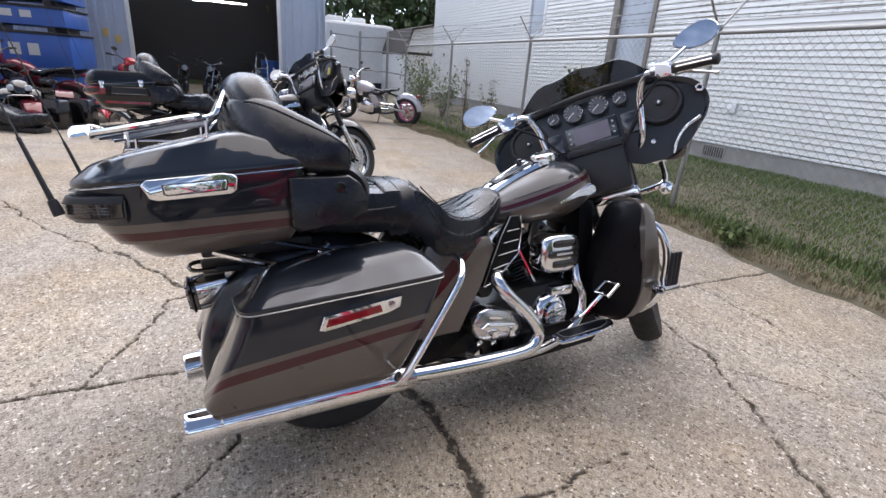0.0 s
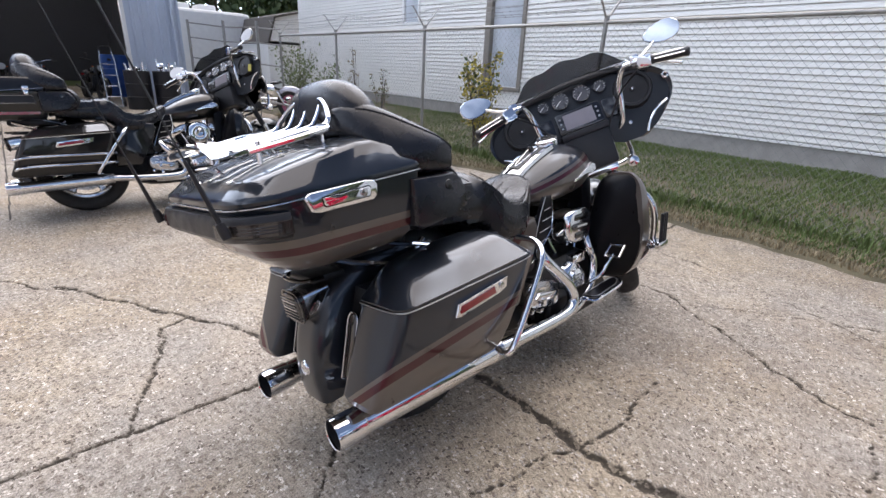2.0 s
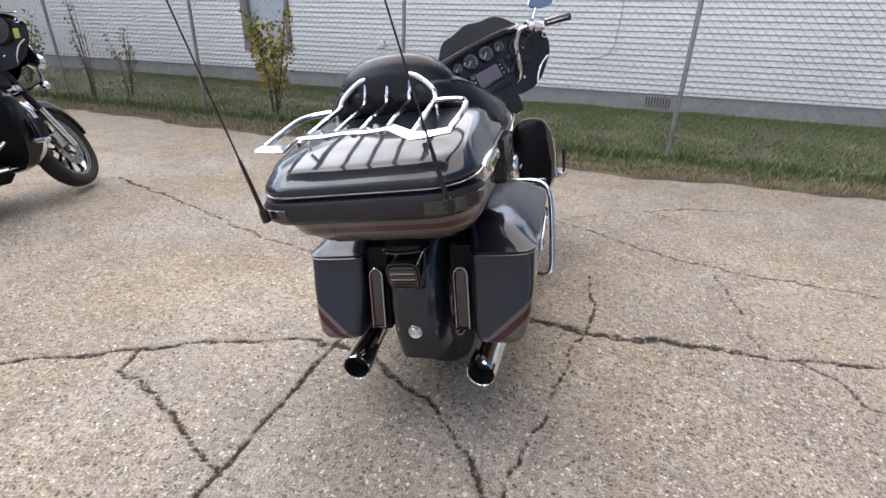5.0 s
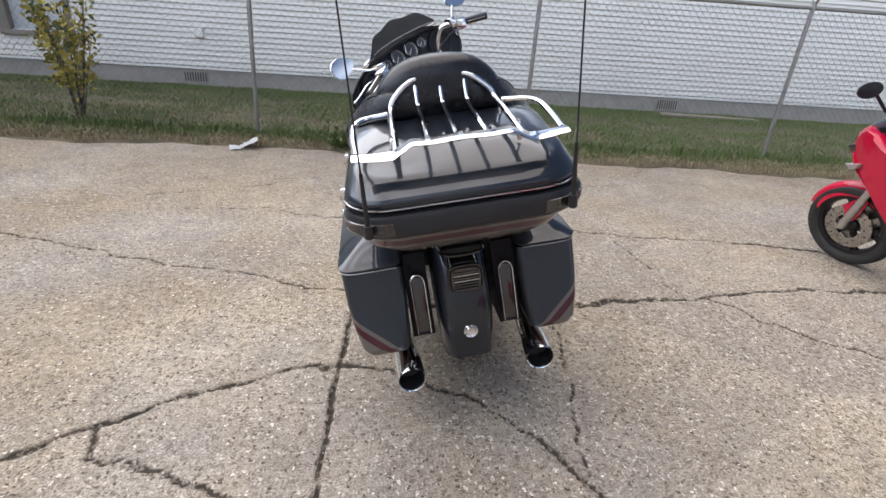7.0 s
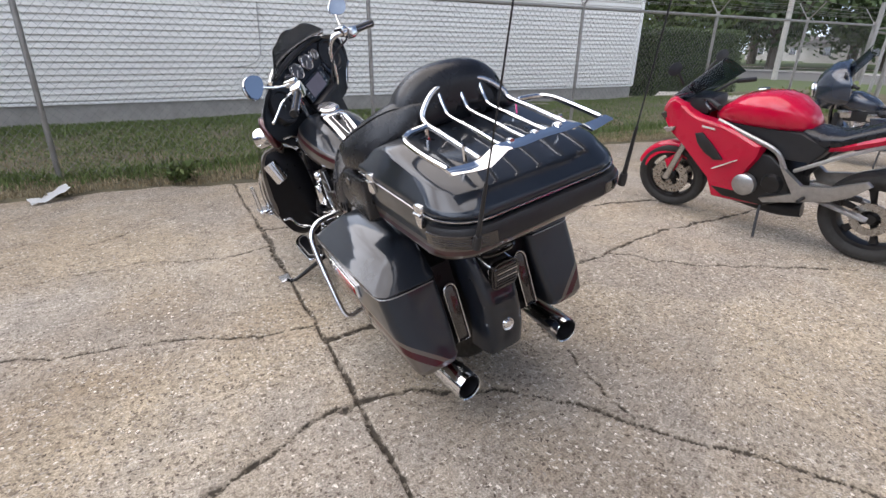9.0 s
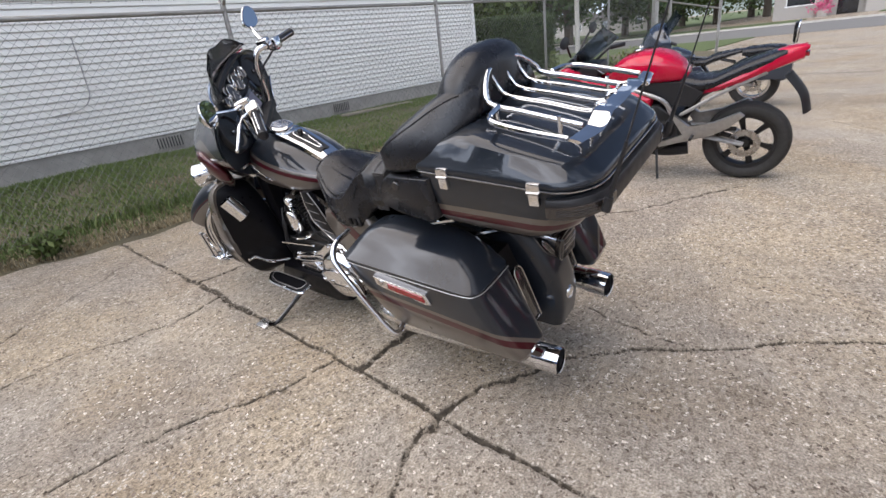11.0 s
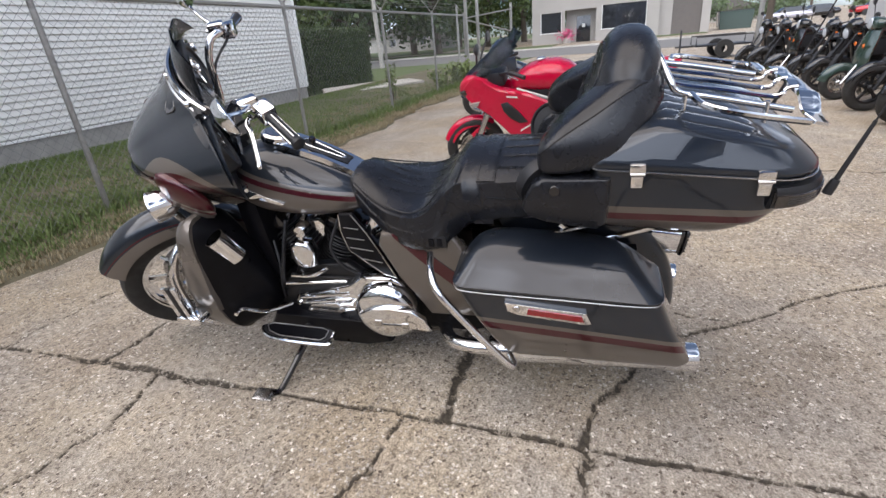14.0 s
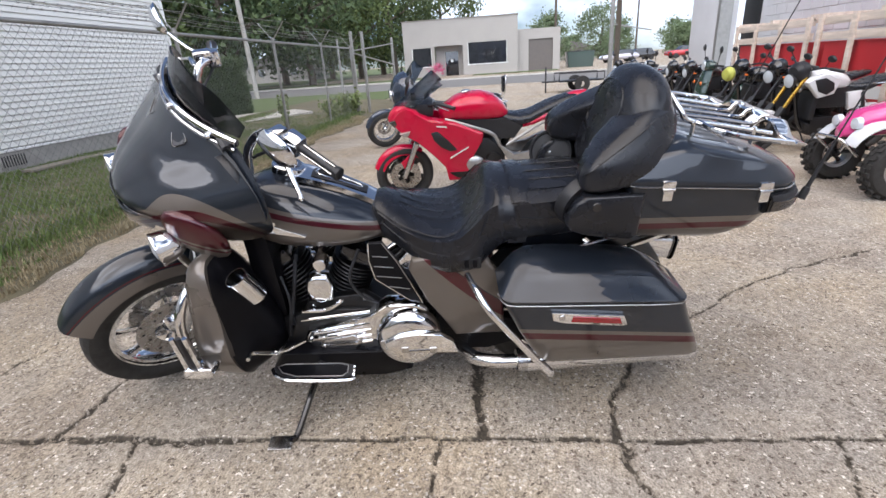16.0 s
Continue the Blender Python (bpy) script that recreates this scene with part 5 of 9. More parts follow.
    for s in (-1, 1):
        rows = []
        for x, y0, y1, z0, z1 in ((0.118, 0.235, 0.275, 0.980, 1.000), (0.112, 0.215, 0.300, 0.964, 1.022), (0.095, 0.195, 0.316, 0.956, 1.046), (0.06, 0.170, 0.323, 0.953, 1.078), (0.02, 0.150, 0.323, 0.954, 1.105), (-0.03, 0.125, 0.318, 0.958, 1.135), (-0.07, 0.105, 0.310, 0.972, 1.158), (-0.105, 0.095, 0.297, 0.998, 1.172), (-0.14, 0.085, 0.278, 1.035, 1.178), (-0.175, 0.08, 0.250, 1.070, 1.172), (-0.20, 0.08, 0.21, 1.095, 1.155)):
            cy, hy, cz, hz = (y0 + y1) / 2, (y1 - y0) / 2, (z0 + z1) / 2, (z1 - z0) / 2
            rows.append([Vector((x, s * (a - 0.62 * max(0, b - 1.035)), b)) for a, b in oval(cy, cz, hy, hz, 4.6, 32)])
        rows = [list(r_) for r_ in zip(*[catmull(col, 3) for col in zip(*rows)])]
        arm = part("arm_rest", loft(bmesh.new(), rows), leather, bike, "leather arm rest", sharp=60)
        part("seam", tube([r_[2] for r_ in rows[3:26]], 0.0028, 6, 0), leather, arm)
        pod = part("speaker_pod", slab([(0.160, 0.862), (0.15, 0.838), (0.09, 0.815), (-0.05, 0.793), (-0.07, 0.81), (-0.075, 0.950), (0.10, 0.950), (0.13, 0.930), (0.15, 0.895)], s * 0.215, s * 0.322, 0.02, inset=0.015), leather, bike, "padded speaker pod")
        sp = part("speaker", lathe([(0, 0.012), (0.01, 0.013), (0.074, 0.006), (0.078, 0.012), (0.085, 0.012), (0.088, 0.0), (0.084, -0.03), (0.0, -0.03)], along((0.100, s * 0.222, 0.898), (0.42, -s * 0.86, 0.25)), 30), black_satin, bike, "round black speaker grille")
        part("speaker_mesh", lathe([(0.008, 0.0145), (0.073, 0.0075)], along((0.100, s * 0.222, 0.898), (0.42, -s * 0.86, 0.25)), 30), speaker_mesh, sp)
        part("speaker_centre", lathe([(0, 0.018), (0.007, 0.017), (0.009, 0.011)], along((0.100, s * 0.222, 0.898), (0.42, -s * 0.86, 0.25)), 12), dull_chrome, sp)
        part("pod_jack", lathe([(0, 0.004), (0.014, 0.003), (0.016, 0)], along((0.07, s * 0.322, 0.915), (0, s, 0)), 14), black_gloss, pod)

    # -- tank with its chrome console
    tank_paint = coat("tank_paint", 0.566, 0.293, 0.0, 0.2, (0.013, 0.017)) if stripe else plain
    kt = [(0.715, 0.040, 0.765, 0.735), (0.73, 0.085, 0.80, 0.725), (0.78, 0.128, 0.838, 0.718), (0.86, 0.162, 0.882, 0.706), (0.95, 0.184, 0.922, 0.704), (1.04, 0.194, 0.952, 0.712), (1.12, 0.192, 0.968, 0.722), (1.19, 0.175, 0.965, 0.75), (1.24, 0.135, 0.950, 0.785), (1.265, 0.075, 0.93, 0.82)]
    rows = []
    for x, hw, zt, zb in kt:
        c, h = (zt + zb) / 2, (zt - zb) / 2
        row = []
        for y, z in oval(0, c, hw, h, 2.5, 32):
            k = (z - c) / h
            row.append(Vector((x, y * (1 - 0.12 * max(0, k)), z)))
        rows.append(row)
    rows = [[col[j] for col in [catmull([r_[i] for r_ in rows], 3) for i in range(32)]] for j in range(3 * (len(kt) - 1) + 1)]
    tank = part("fuel_tank", loft(bmesh.new(), rows), tank_paint, bike, "teardrop fuel tank", sharp=60)
    bm = bmesh.new()
    rows = []
    for x, hw, z in ((0.772, 0.052, 0.846), (0.82, 0.056, 0.876), (0.90, 0.060, 0.916), (0.98, 0.064, 0.948), (1.03, 0.067, 0.966), (1.06, 0.062, 0.972)):
        rows.append([Vector((x, -hw, z - 0.015)), Vector((x, -hw * 0.94, z + 0.004)), Vector((x, 0, z + 0.010)), Vector((x, hw * 0.94, z + 0.004)), Vector((x, hw, z - 0.015))])
    con = part("tank_console", loft(bm, rows), chrome, bike, "chrome tank console")
    bm = bmesh.new()
    rows = []
    for x, hw, z in ((0.812, 0.028, 0.8835), (0.818, 0.031, 0.8865), (0.87, 0.034, 0.9135), (0.94, 0.038, 0.9440), (0.992, 0.040, 0.9640), (0.998, 0.037, 0.9660)):
        rows.append([Vector((x, -hw, z - 0.003)), Vector((x, 0, z + 0.003)), Vector((x, hw, z - 0.003))])
    inlay = part("console_inlay", loft(bm, rows, closed=False), black_satin, con, "black inlay with a bright loop")
    part("inlay_loop", tube([(x, y, 0.897 + (x - 0.84) * 0.475) for x, y in ((0.832, 0.0), (0.840, 0.009), (0.88, 0.014), (0.94, 0.021), (0.975, 0.021), (0.985, 0.0), (0.975, -0.021), (0.94, -0.021), (0.88, -0.014), (0.840, -0.009))], 0.0040, 8, 3, True), chrome, inlay)
    part("key_switch", lathe([(0, 0.026), (0.010, 0.025), (0.013, 0.020), (0.014, -0.004)], along((0.952, 0, 0.951), (-0.3, 0, 1)), 14), black_gloss, inlay)
    cap = part("fuel_cap", lathe([(0.0, 0.030), (0.048, 0.028), (0.058, 0.022), (0.061, 0.004), (0.054, -0.02)], along((1.085, 0, 0.975), (-0.26, 0, 1)), 30), chrome, bike, "chrome fuel filler cap")
    part("cap_dial", lathe([(0.0, 0.0315), (0.046, 0.0300)], along((1.085, 0, 0.975), (-0.26, 0, 1)), 26), dull_chrome, cap)
    for s in (-1, 1):
        bd = part("tank_badge", slab([(1.205, 0.842), (1.195, 0.866), (1.165, 0.874), (1.01, 0.806), (1.015, 0.800), (1.12, 0.826), (1.17, 0.826)], s * 0.160, s * 0.199, 0.004), chrome, tank, "bright winged badge")
        part("badge_disc", lathe([(0, 0.010), (0.012, 0.010), (0.015, 0.006), (0.020, 0.009), (0.023, 0.0)], along((1.192, s * 0.186, 0.848), (0.25, s, 0.1)), 18), dull_chrome, bd)

    # -- frame, engine
    fr = part("frame", tube([(1.27, 0, 0.93), (1.24, 0, 0.78), (1.22, 0.10, 0.45), (1.15, 0.12, 0.235), (0.95, 0.13, 0.20), (0.55, 0.13, 0.20), (0.42, 0.13, 0.32), (0.40, 0.13, 0.62)], 0.017, 8), black_gloss, bike, "black tube frame")
    part("down_tube", tube([(1.24, 0, 0.78), (1.22, -0.10, 0.45), (1.15, -0.12, 0.235), (0.95, -0.13, 0.20), (0.55, -0.13, 0.20), (0.42, -0.13, 0.32), (0.40, -0.13, 0.62)], 0.017, 8), black_gloss, fr)
    part("back_bone", tube([(1.25, 0, 0.90), (1.0, 0, 0.80), (0.75, 0, 0.70), (0.4, 0, 0.62), (0.1, 0, 0.68)], 0.03, 8), black_gloss, fr)
    eng = part("engine_case", slab([(1.16, 0.22), (1.215, 0.30), (1.20, 0.42), (1.08, 0.47), (0.86, 0.46), (0.72, 0.42), (0.55, 0.42), (0.44, 0.36), (0.46, 0.24), (0.6, 0.21)], -0.165, 0.165, 0.03, inset=0.02), black_crinkle, bike, "black V-twin engine")
    for c0, ang, nm in ((Vector((1.085, 0, 0.41)), 27, "front_cylinder"), (Vector((0.985, 0, 0.41)), -26, "rear_cylinder")):
        d = Vector((math.sin(radians(ang)), 0, math.cos(radians(ang))))
        prof = []
        for k in range(11):
            h = 0.035 + k * 0.017
            rr = 0.086 if k < 8 else 0.092
            prof += [(0.060, h), (rr, h + 0.001), (rr + 0.002, h + 0.004), (rr, h + 0.007), (0.060, h + 0.008)]
        cyl = part(nm, lathe([(0.06, 0.0)] + prof + [(0.06, 0.225)], along(c0, d), 26), black_crinkle, bike, "finned black cylinder", sharp=20)
        for k in range(11):
            rr = 0.0885 if k < 8 else 0.0945
            part("fin_edge", lathe([(rr - 0.0015, 0.0375 + k * 0.017), (rr - 0.0004, 0.0387 + k * 0.017), (rr - 0.0015, 0.0399 + k * 0.017)], along(c0, d), 26), fin_metal, cyl)
        part("rocker_box", box(-0.075, 0.075, -0.085, 0.085, 0.225, 0.285, 0.018, m=along(c0, d) @ Matrix.Rotation(radians(90), 4, "Z")), chrome if tag else black_gloss, cyl)
        for y in (-0.055, -0.085):
            base = c0 + Vector((0.0, y - 0.05, -0.02))
            part("pushrod_tube", tube([base, c0 + d * 0.22 + Vector((0, y, 0))], 0.010, 8, 0), chrome, cyl)
    # right side: air cleaner, cam cover, gear cover, pipes
    ac = part("air_cleaner", slab([(1.010 + a * 0.106, 0.598 + b * 0.082) for a, b in oval(0, 0, 1, 1, 3.2, 30)], -0.12, -0.225, 0.03, inset=0.022), chrome, bike, "chrome air cleaner with black louvres") if stripe else part("air_cleaner", lathe([(0, 0.030), (0.030, 0.034), (0.040, 0.028), (0.060, 0.032), (0.088, 0.026), (0.100, 0.010), (0.102, -0.09)], along((1.010, -0.215, 0.605), (0, -1, 0)), 32), chrome, bike, "round chrome air cleaner")
    for dz in (-0.042, 0.0, 0.042) if stripe else ():
        hw = 0.084 if dz == 0 else 0.060
        part("louvre", slab([(1.016 + a * hw, 0.598 + dz + b * 0.0150) for a, b in oval(0, 0, 1, 1, 5, 18)], -0.219, -0.2285, 0.003), black_gloss, ac)
    part("script_plate", box(0.975, 1.055, -0.2325, -0.2275, 0.594, 0.602), pale_mark, ac)
    part("cam_cover", lathe([(0.0, 0.052), (0.045, 0.050), (0.056, 0.044), (0.060, 0.030), (0.078, 0.026), (0.090, 0.012), (0.095, -0.02)], along((0.990, -0.175, 0.335), (0, -1, 0)), 30), chrome, eng, "ribbed chrome cam cover")
    for k in range(5):
        part("cover_rib", box(0.950, 1.030, -0.232, -0.222, 0.308 + 0.014 * k, 0.314 + 0.014 * k, 0.001), dull_chrome, eng)
    part("lifter_block", box(0.975, 1.095, -0.205, -0.15, 0.41, 0.455, 0.012), chrome, eng)
    part("oil_filter", lathe([(0, 0.07), (0.03, 0.068), (0.036, 0.06), (0.037, 0.0)], along((1.19, -0.05, 0.33), (1, 0, 0)), 18), chrome, eng)
    gb = part("gear_cover", slab([(0.572, 0.392), (0.600, 0.422), (0.635, 0.432), (0.745, 0.408), (0.782, 0.385), (0.806, 0.330), (0.795, 0.300), (0.765, 0.284), (0.640, 0.296), (0.590, 0.318), (0.570, 0.352)], -0.16, -0.240, 0.02, inset=0.015), dull_chrome, bike, "polished gearbox side cover")
    part("cover_step", slab([(0.600, 0.360), (0.62, 0.345), (0.765, 0.322), (0.772, 0.345), (0.75, 0.360), (0.63, 0.378)], -0.235, -0.252, 0.006), chrome, gb)
    part("cover_bar", slab([(0.640, 0.400), (0.70, 0.390), (0.70, 0.380), (0.640, 0.390)], -0.236, -0.244, 0.002), chrome, gb)
    for x in (0.655, 0.735):
        part("cover_clip", box(x - 0.012, x + 0.012, -0.262, -0.246, 0.318 - 0.1 * (x - 0.655), 0.350 - 0.1 * (x - 0.655), 0.004), chrome, gb)
    for x, z in ((0.60, 0.300), (0.665, 0.287)):
        part("banjo_bolt", lathe([(0, 0.03), (0.012, 0.028), (0.013, 0)], along((x, -0.21, z), (0, -1, 0)), 12), chrome, gb)
    part("starter", lathe([(0, 0.10), (0.032, 0.095), (0.038, 0.08), (0.038, -0.05), (0, -0.05)], along((0.66, -0.09, 0.49), (0, -1, 0)), 20), black_crinkle, bike)
    part("oil_tank", box(0.50, 0.64, -0.15, 0.15, 0.44, 0.66, 0.02), black_crinkle, bike)
    # exhaust: two header shields into a long pipe along each side
    part("exhaust_rear_header", tube([(0.84, -0.09, 0.50), (0.74, -0.16, 0.548), (0.688, -0.215, 0.535), (0.712, -0.245, 0.485), (0.784, -0.265, 0.41), (0.833, -0.275, 0.345), (0.843, -0.28, 0.290), (0.79, -0.285, 0.252), (0.654, -0.285, 0.246), (0.45, -0.285, 0.254), (0.28, -0.287, 0.267)], 0.0265, 14, 6), chrome, bike, "chrome exhaust header with heat shield")
    part("exhaust_front_header", tube([(1.15, -0.10, 0.57), (1.125, -0.17, 0.54), (1.110, -0.205, 0.47), (1.138, -0.215, 0.40), (1.118, -0.22, 0.315), (1.035, -0.23, 0.250), (0.9, -0.25, 0.225), (0.75, -0.26, 0.222), (0.6, -0.262, 0.225)], 0.0215, 12, 6), chrome, bike, "chrome exhaust header")
    part("crossover_pipe", tube([(0.62, -0.2, 0.235), (0.55, 0.0, 0.22), (0.48, 0.2, 0.24), (0.40, 0.275, 0.262), (0.28, 0.287, 0.267)], 0.027, 12, 6), chrome, bike)
    # left side: primary drive cover
    pr = part("primary_cover", slab([(1.09, 0.395), (1.115, 0.355), (1.10, 0.315), (1.02, 0.285), (0.80, 0.255), (0.70, 0.26), (0.60, 0.30), (0.575, 0.375), (0.60, 0.43), (0.625, 0.478), (0.66, 0.500), (0.775, 0.502), (0.84, 0.455), (0.95, 0.425)], 0.13, 0.205, 0.03, inset=0.02), chrome, bike, "long chrome primary drive cover")
    part("clutch_cover", lathe([(0.0, 0.064), (0.080, 0.062), (0.104, 0.055), (0.120, 0.040), (0.128, 0.014), (0.131, -0.02)], along((0.700, 0.200, 0.356), (0, 1, 0)), 44), chrome, pr, "round clutch cover")
    gc = part("clutch_bar", slab([(0.512, 0.318), (0.530, 0.372), (0.575, 0.408), (0.66, 0.418), (0.735, 0.408), (0.785, 0.380), (0.785, 0.345), (0.74, 0.338), (0.60, 0.324)], 0.258, 0.282, 0.010, inset=0.008), chrome, pr)
    for k in range(2):
        part("clutch_slot", box(0.595 + 0.105 * k, 0.622 + 0.105 * k, 0.276, 0.288, 0.326 + 0.008 * k, 0.352 + 0.008 * k, 0.003), dull_chrome, gc)
    part("clutch_line", box(0.612, 0.712, 0.277, 0.2845, 0.338, 0.343), black_gloss, gc)
    for k in range(4):
        part("primary_rib", tube([(0.845, 0.204, 0.418 - 0.028 * k), (0.95, 0.209, 0.402 - 0.027 * k), (1.065 - 0.012 * k, 0.206, 0.384 - 0.025 * k)], 0.0065, 8, 3), chrome, pr)
    part("inspection_cover", slab([(0.885, 0.335), (0.91, 0.372), (1.03, 0.356), (1.055, 0.325), (1.02, 0.300), (0.92, 0.300)], 0.19, 0.216, 0.006, inset=0.005), dull_chrome, pr, "oval inspection cover")
    for x, z in ((0.905, 0.338), (1.035, 0.328)):
        part("cover_screw", lathe([(0, 0.007), (0.006, 0.006), (0.007, 0)], along((x, 0.214, z), (0, 1, 0)), 8), chrome, pr)
    # hoses and wiring round the engine's left side
    for run, r in (([(1.13, 0.10, 0.34), (1.15, 0.17, 0.42), (1.12, 0.16, 0.55), (1.10, 0.10, 0.68)], 0.008), ([(0.86, 0.12, 0.70), (0.90, 0.16, 0.60), (0.86, 0.17, 0.52), (0.80, 0.14, 0.46)], 0.006), ([(1.17, 0.12, 0.60), (1.14, 0.17, 0.52), (1.16, 0.18, 0.40), (1.19, 0.14, 0.30)], 0.0055)):
        part("hose", tube(run, r, 8, 5), black_satin, bike)
    part("breather_pipe", tube([(0.93, 0.13, 0.50), (1.0, 0.175, 0.475), (1.10, 0.175, 0.47)], 0.009, 8, 5), chrome, bike)
    part("inner_primary", slab([(0.80, 0.47), (0.86, 0.52), (1.08, 0.50), (1.12, 0.43), (1.08, 0.41), (0.86, 0.44)], 0.11, 0.150, 0.015, inset=0.01), black_crinkle, bike)
    for x, z in ((0.86, 0.50), (0.95, 0.495), (1.06, 0.48)):
        part("case_bolt", lathe([(0, 0.010), (0.006, 0.009), (0.007, 0)], along((x, 0.148, z), (0, 1, 0)), 8), chrome, eng)
    for x, z in ((1.085, 0.355), (1.04, 0.40), (0.90, 0.425), (0.77, 0.488), (0.665, 0.486), (0.80, 0.268), (0.95, 0.282)):
        part("cover_bolt", lathe([(0, 0.012), (0.008, 0.011), (0.009, 0)], along((x, 0.2, z), (0, 1, 0)), 10), chrome, pr)
    part("shift_rod", tube([(0.83, 0.235, 0.50), (1.09, 0.235, 0.475)], 0.006, 8, 0), chrome, bike)
    part("shift_lever", tube([(1.10, 0.23, 0.37), (1.17, 0.30, 0.385), (1.26, 0.32, 0.405), (1.265, 0.36, 0.41)], 0.008, 8), chrome, bike)
    part("horn_cover", slab([(0.970, 0.525), (0.955, 0.59), (0.972, 0.635), (1.015, 0.645), (1.052, 0.63), (1.066, 0.585), (1.050, 0.53), (1.015, 0.515)], 0.135, 0.20, 0.03, inset=0.02), chrome, bike, "chrome horn cover")
    part("horn_bracket", tube([(1.01, 0.17, 0.64), (1.0, 0.14, 0.70), (1.0, 0.05, 0.73)], 0.011, 8), chrome, bike)
    part("horn_cap", lathe([(0, 0.03), (0.022, 0.026), (0.030, 0.01), (0.030, -0.02)], along((0.992, 0.165, 0.682), (0, 1, 0)), 18), chrome, bike)
    # black block added to close the see-through gap ahead of the engine
    part("engine_filler", box(1.17, 1.265, -0.145, 0.145, 0.27, 0.80, 0.03), deep_black, bike, "black filler block ahead of the engine")
    # floorboards
    for s in (-1, 1):
        outline = ((0.915, 0.285), (0.912, 0.328), (0.932, 0.348), (1.13, 0.348), (1.195, 0.326), (1.222, 0.292), (1.195, 0.276), (0.95, 0.272))
        fb = part("floorboard", loft(bmesh.new(), [[Vector((x, s * y, zz + 0.05 * max(0, x - 0.93))) for x, y in outline] for zz in (0.272, 0.286)]), black_satin, bike, "rubber floorboard with chrome rim")
        part("board_rim", tube([(x, s * (y + 0.004), 0.279 + 0.05 * max(0, x - 0.93)) for x, y in outline[:6]], 0.009, 8, 4), chrome, fb)
        part("board_pad", loft(bmesh.new(), [[Vector((1.062 + (x - 1.062) * g, s * (0.312 + (y - 0.312) * g), zz + 0.05 * max(0, x - 0.93))) for x, y in outline] for zz, g in ((0.284, 0.88), (0.2895, 0.87), (0.2895, 0.83))]), deep_black, fb)
        part("pad_edge", tube([(1.062 + (x - 1.062) * 0.86, s * (0.312 + (y - 0.312) * 0.86), 0.2905 + 0.05 * max(0, x - 0.93)) for x, y in outline], 0.0022, 6, 0, True), alloy, fb)
        # dark plates added to fill the gaps below the engine and swing arm
        part("lower_filler", slab([(0.70, 0.20), (0.72, 0.30), (1.20, 0.315), (1.25, 0.24), (1.20, 0.185), (0.80, 0.175)], s * 0.06, s * 0.235, 0.02), deep_black, bike)
        part("swing_arm", slab([(0.02, 0.265), (0.02, 0.325), (0.30, 0.375), (0.60, 0.43), (0.62, 0.24), (0.40, 0.225), (0.30, 0.255)], s * 0.115, s * 0.165, 0.015), deep_black, bike)
        part("board_bracket", tube([(1.05, s * 0.15, 0.25), (1.06, s * 0.27, 0.262)], 0.014, 8, 0), black_satin, fb)
    part("brake_pedal", tube([(1.045, -0.25, 0.315), (1.08, -0.285, 0.345), (1.12, -0.30, 0.39), (1.160, -0.31, 0.43)], 0.008, 8), chrome, bike)
    part("brake_pad", tube([(1.150, -0.275, 0.425), (1.150, -0.345, 0.425), (1.205, -0.345, 0.468), (1.205, -0.275, 0.468)], 0.0075, 8, 0, True), chrome, bike, "open chrome brake pedal pad")
    # stand
    st = part("side_stand", tube([(1.06, 0.18, 0.22), (1.10, 0.27, 0.16), (1.14, 0.42, 0.085), (1.155, 0.47, 0.095)], (0.014, 0.011), 8), black_gloss, bike, "black side stand")
    part("stand_foot", box(1.145, 1.235, 0.440, 0.500, 0.083, 0.096, 0.004), dull_chrome, st, "worn bright steel foot")

    # -- leg fairings on the engine guard
    for s in (-1, 1):
        if lowers:
            shell = []
            for x, y0, y1, z0, z1 in ((1.185, 0.15, 0.205, 0.33, 0.43), (1.20, 0.145, 0.23, 0.31, 0.52), (1.232, 0.14, 0.275, 0.29, 0.64), (1.262, 0.14, 0.32, 0.28, 0.735), (1.288, 0.14, 0.36, 0.277, 0.79), (1.306, 0.14, 0.388, 0.275, 0.803)):
                cy, hy, cz, hz = (y0 + y1) / 2, (y1 - y0) / 2, (z0 + z1) / 2, (z1 - z0) / 2
                row = []
                for a, b in oval(cy, cz, hy, hz, 3.4, 32):
                    f = (b - z0) / (z1 - z0)
                    row.append(Vector((x, s * (a - 0.10 * max(0, 0.45 - f)), b)))
                shell.append(row)
            lw = part("leg_fairing", loft(bmesh.new(), shell), deep_black, bike, "black leg fairing", sharp=60)
            shell = []
            for x, k, cut in ((1.300, 1.022, 0.0), (1.335, 1.035, 0.0), (1.375, 1.02, 0.01), (1.402, 0.95, 0.03), (1.415, 0.82, 0.06)):
                row = []
                for a, b in oval(0.272, 0.54 - cut * 0.3, 0.121 * k, 0.266 * k - cut, 3.0, 32):
                    f = (b - 0.275) / 0.53
                    row.append(Vector((x + 0.030 * (0.5 - f) * (1 if x > 1.31 else 0) + 0.012 * math.sin(f * 7) * (a > 0.3), s * (a - 0.11 * max(0, 0.45 - f)), b)))
                shell.append(row)
            part("fairing_face", loft(bmesh.new(), shell), low_paint, lw, "pewter painted front")
            part("cup_holder", lathe([(0.033, 0.0), (0.036, 0.003), (0.037, 0.115), (0.034, 0.115), (0.033, 0.006), (0, 0.005)], along((1.180, s * 0.315, 0.655), (0.28, s * 0.33, 0.9)), 22), chrome, lw, "chrome can holder") if s > 0 else None
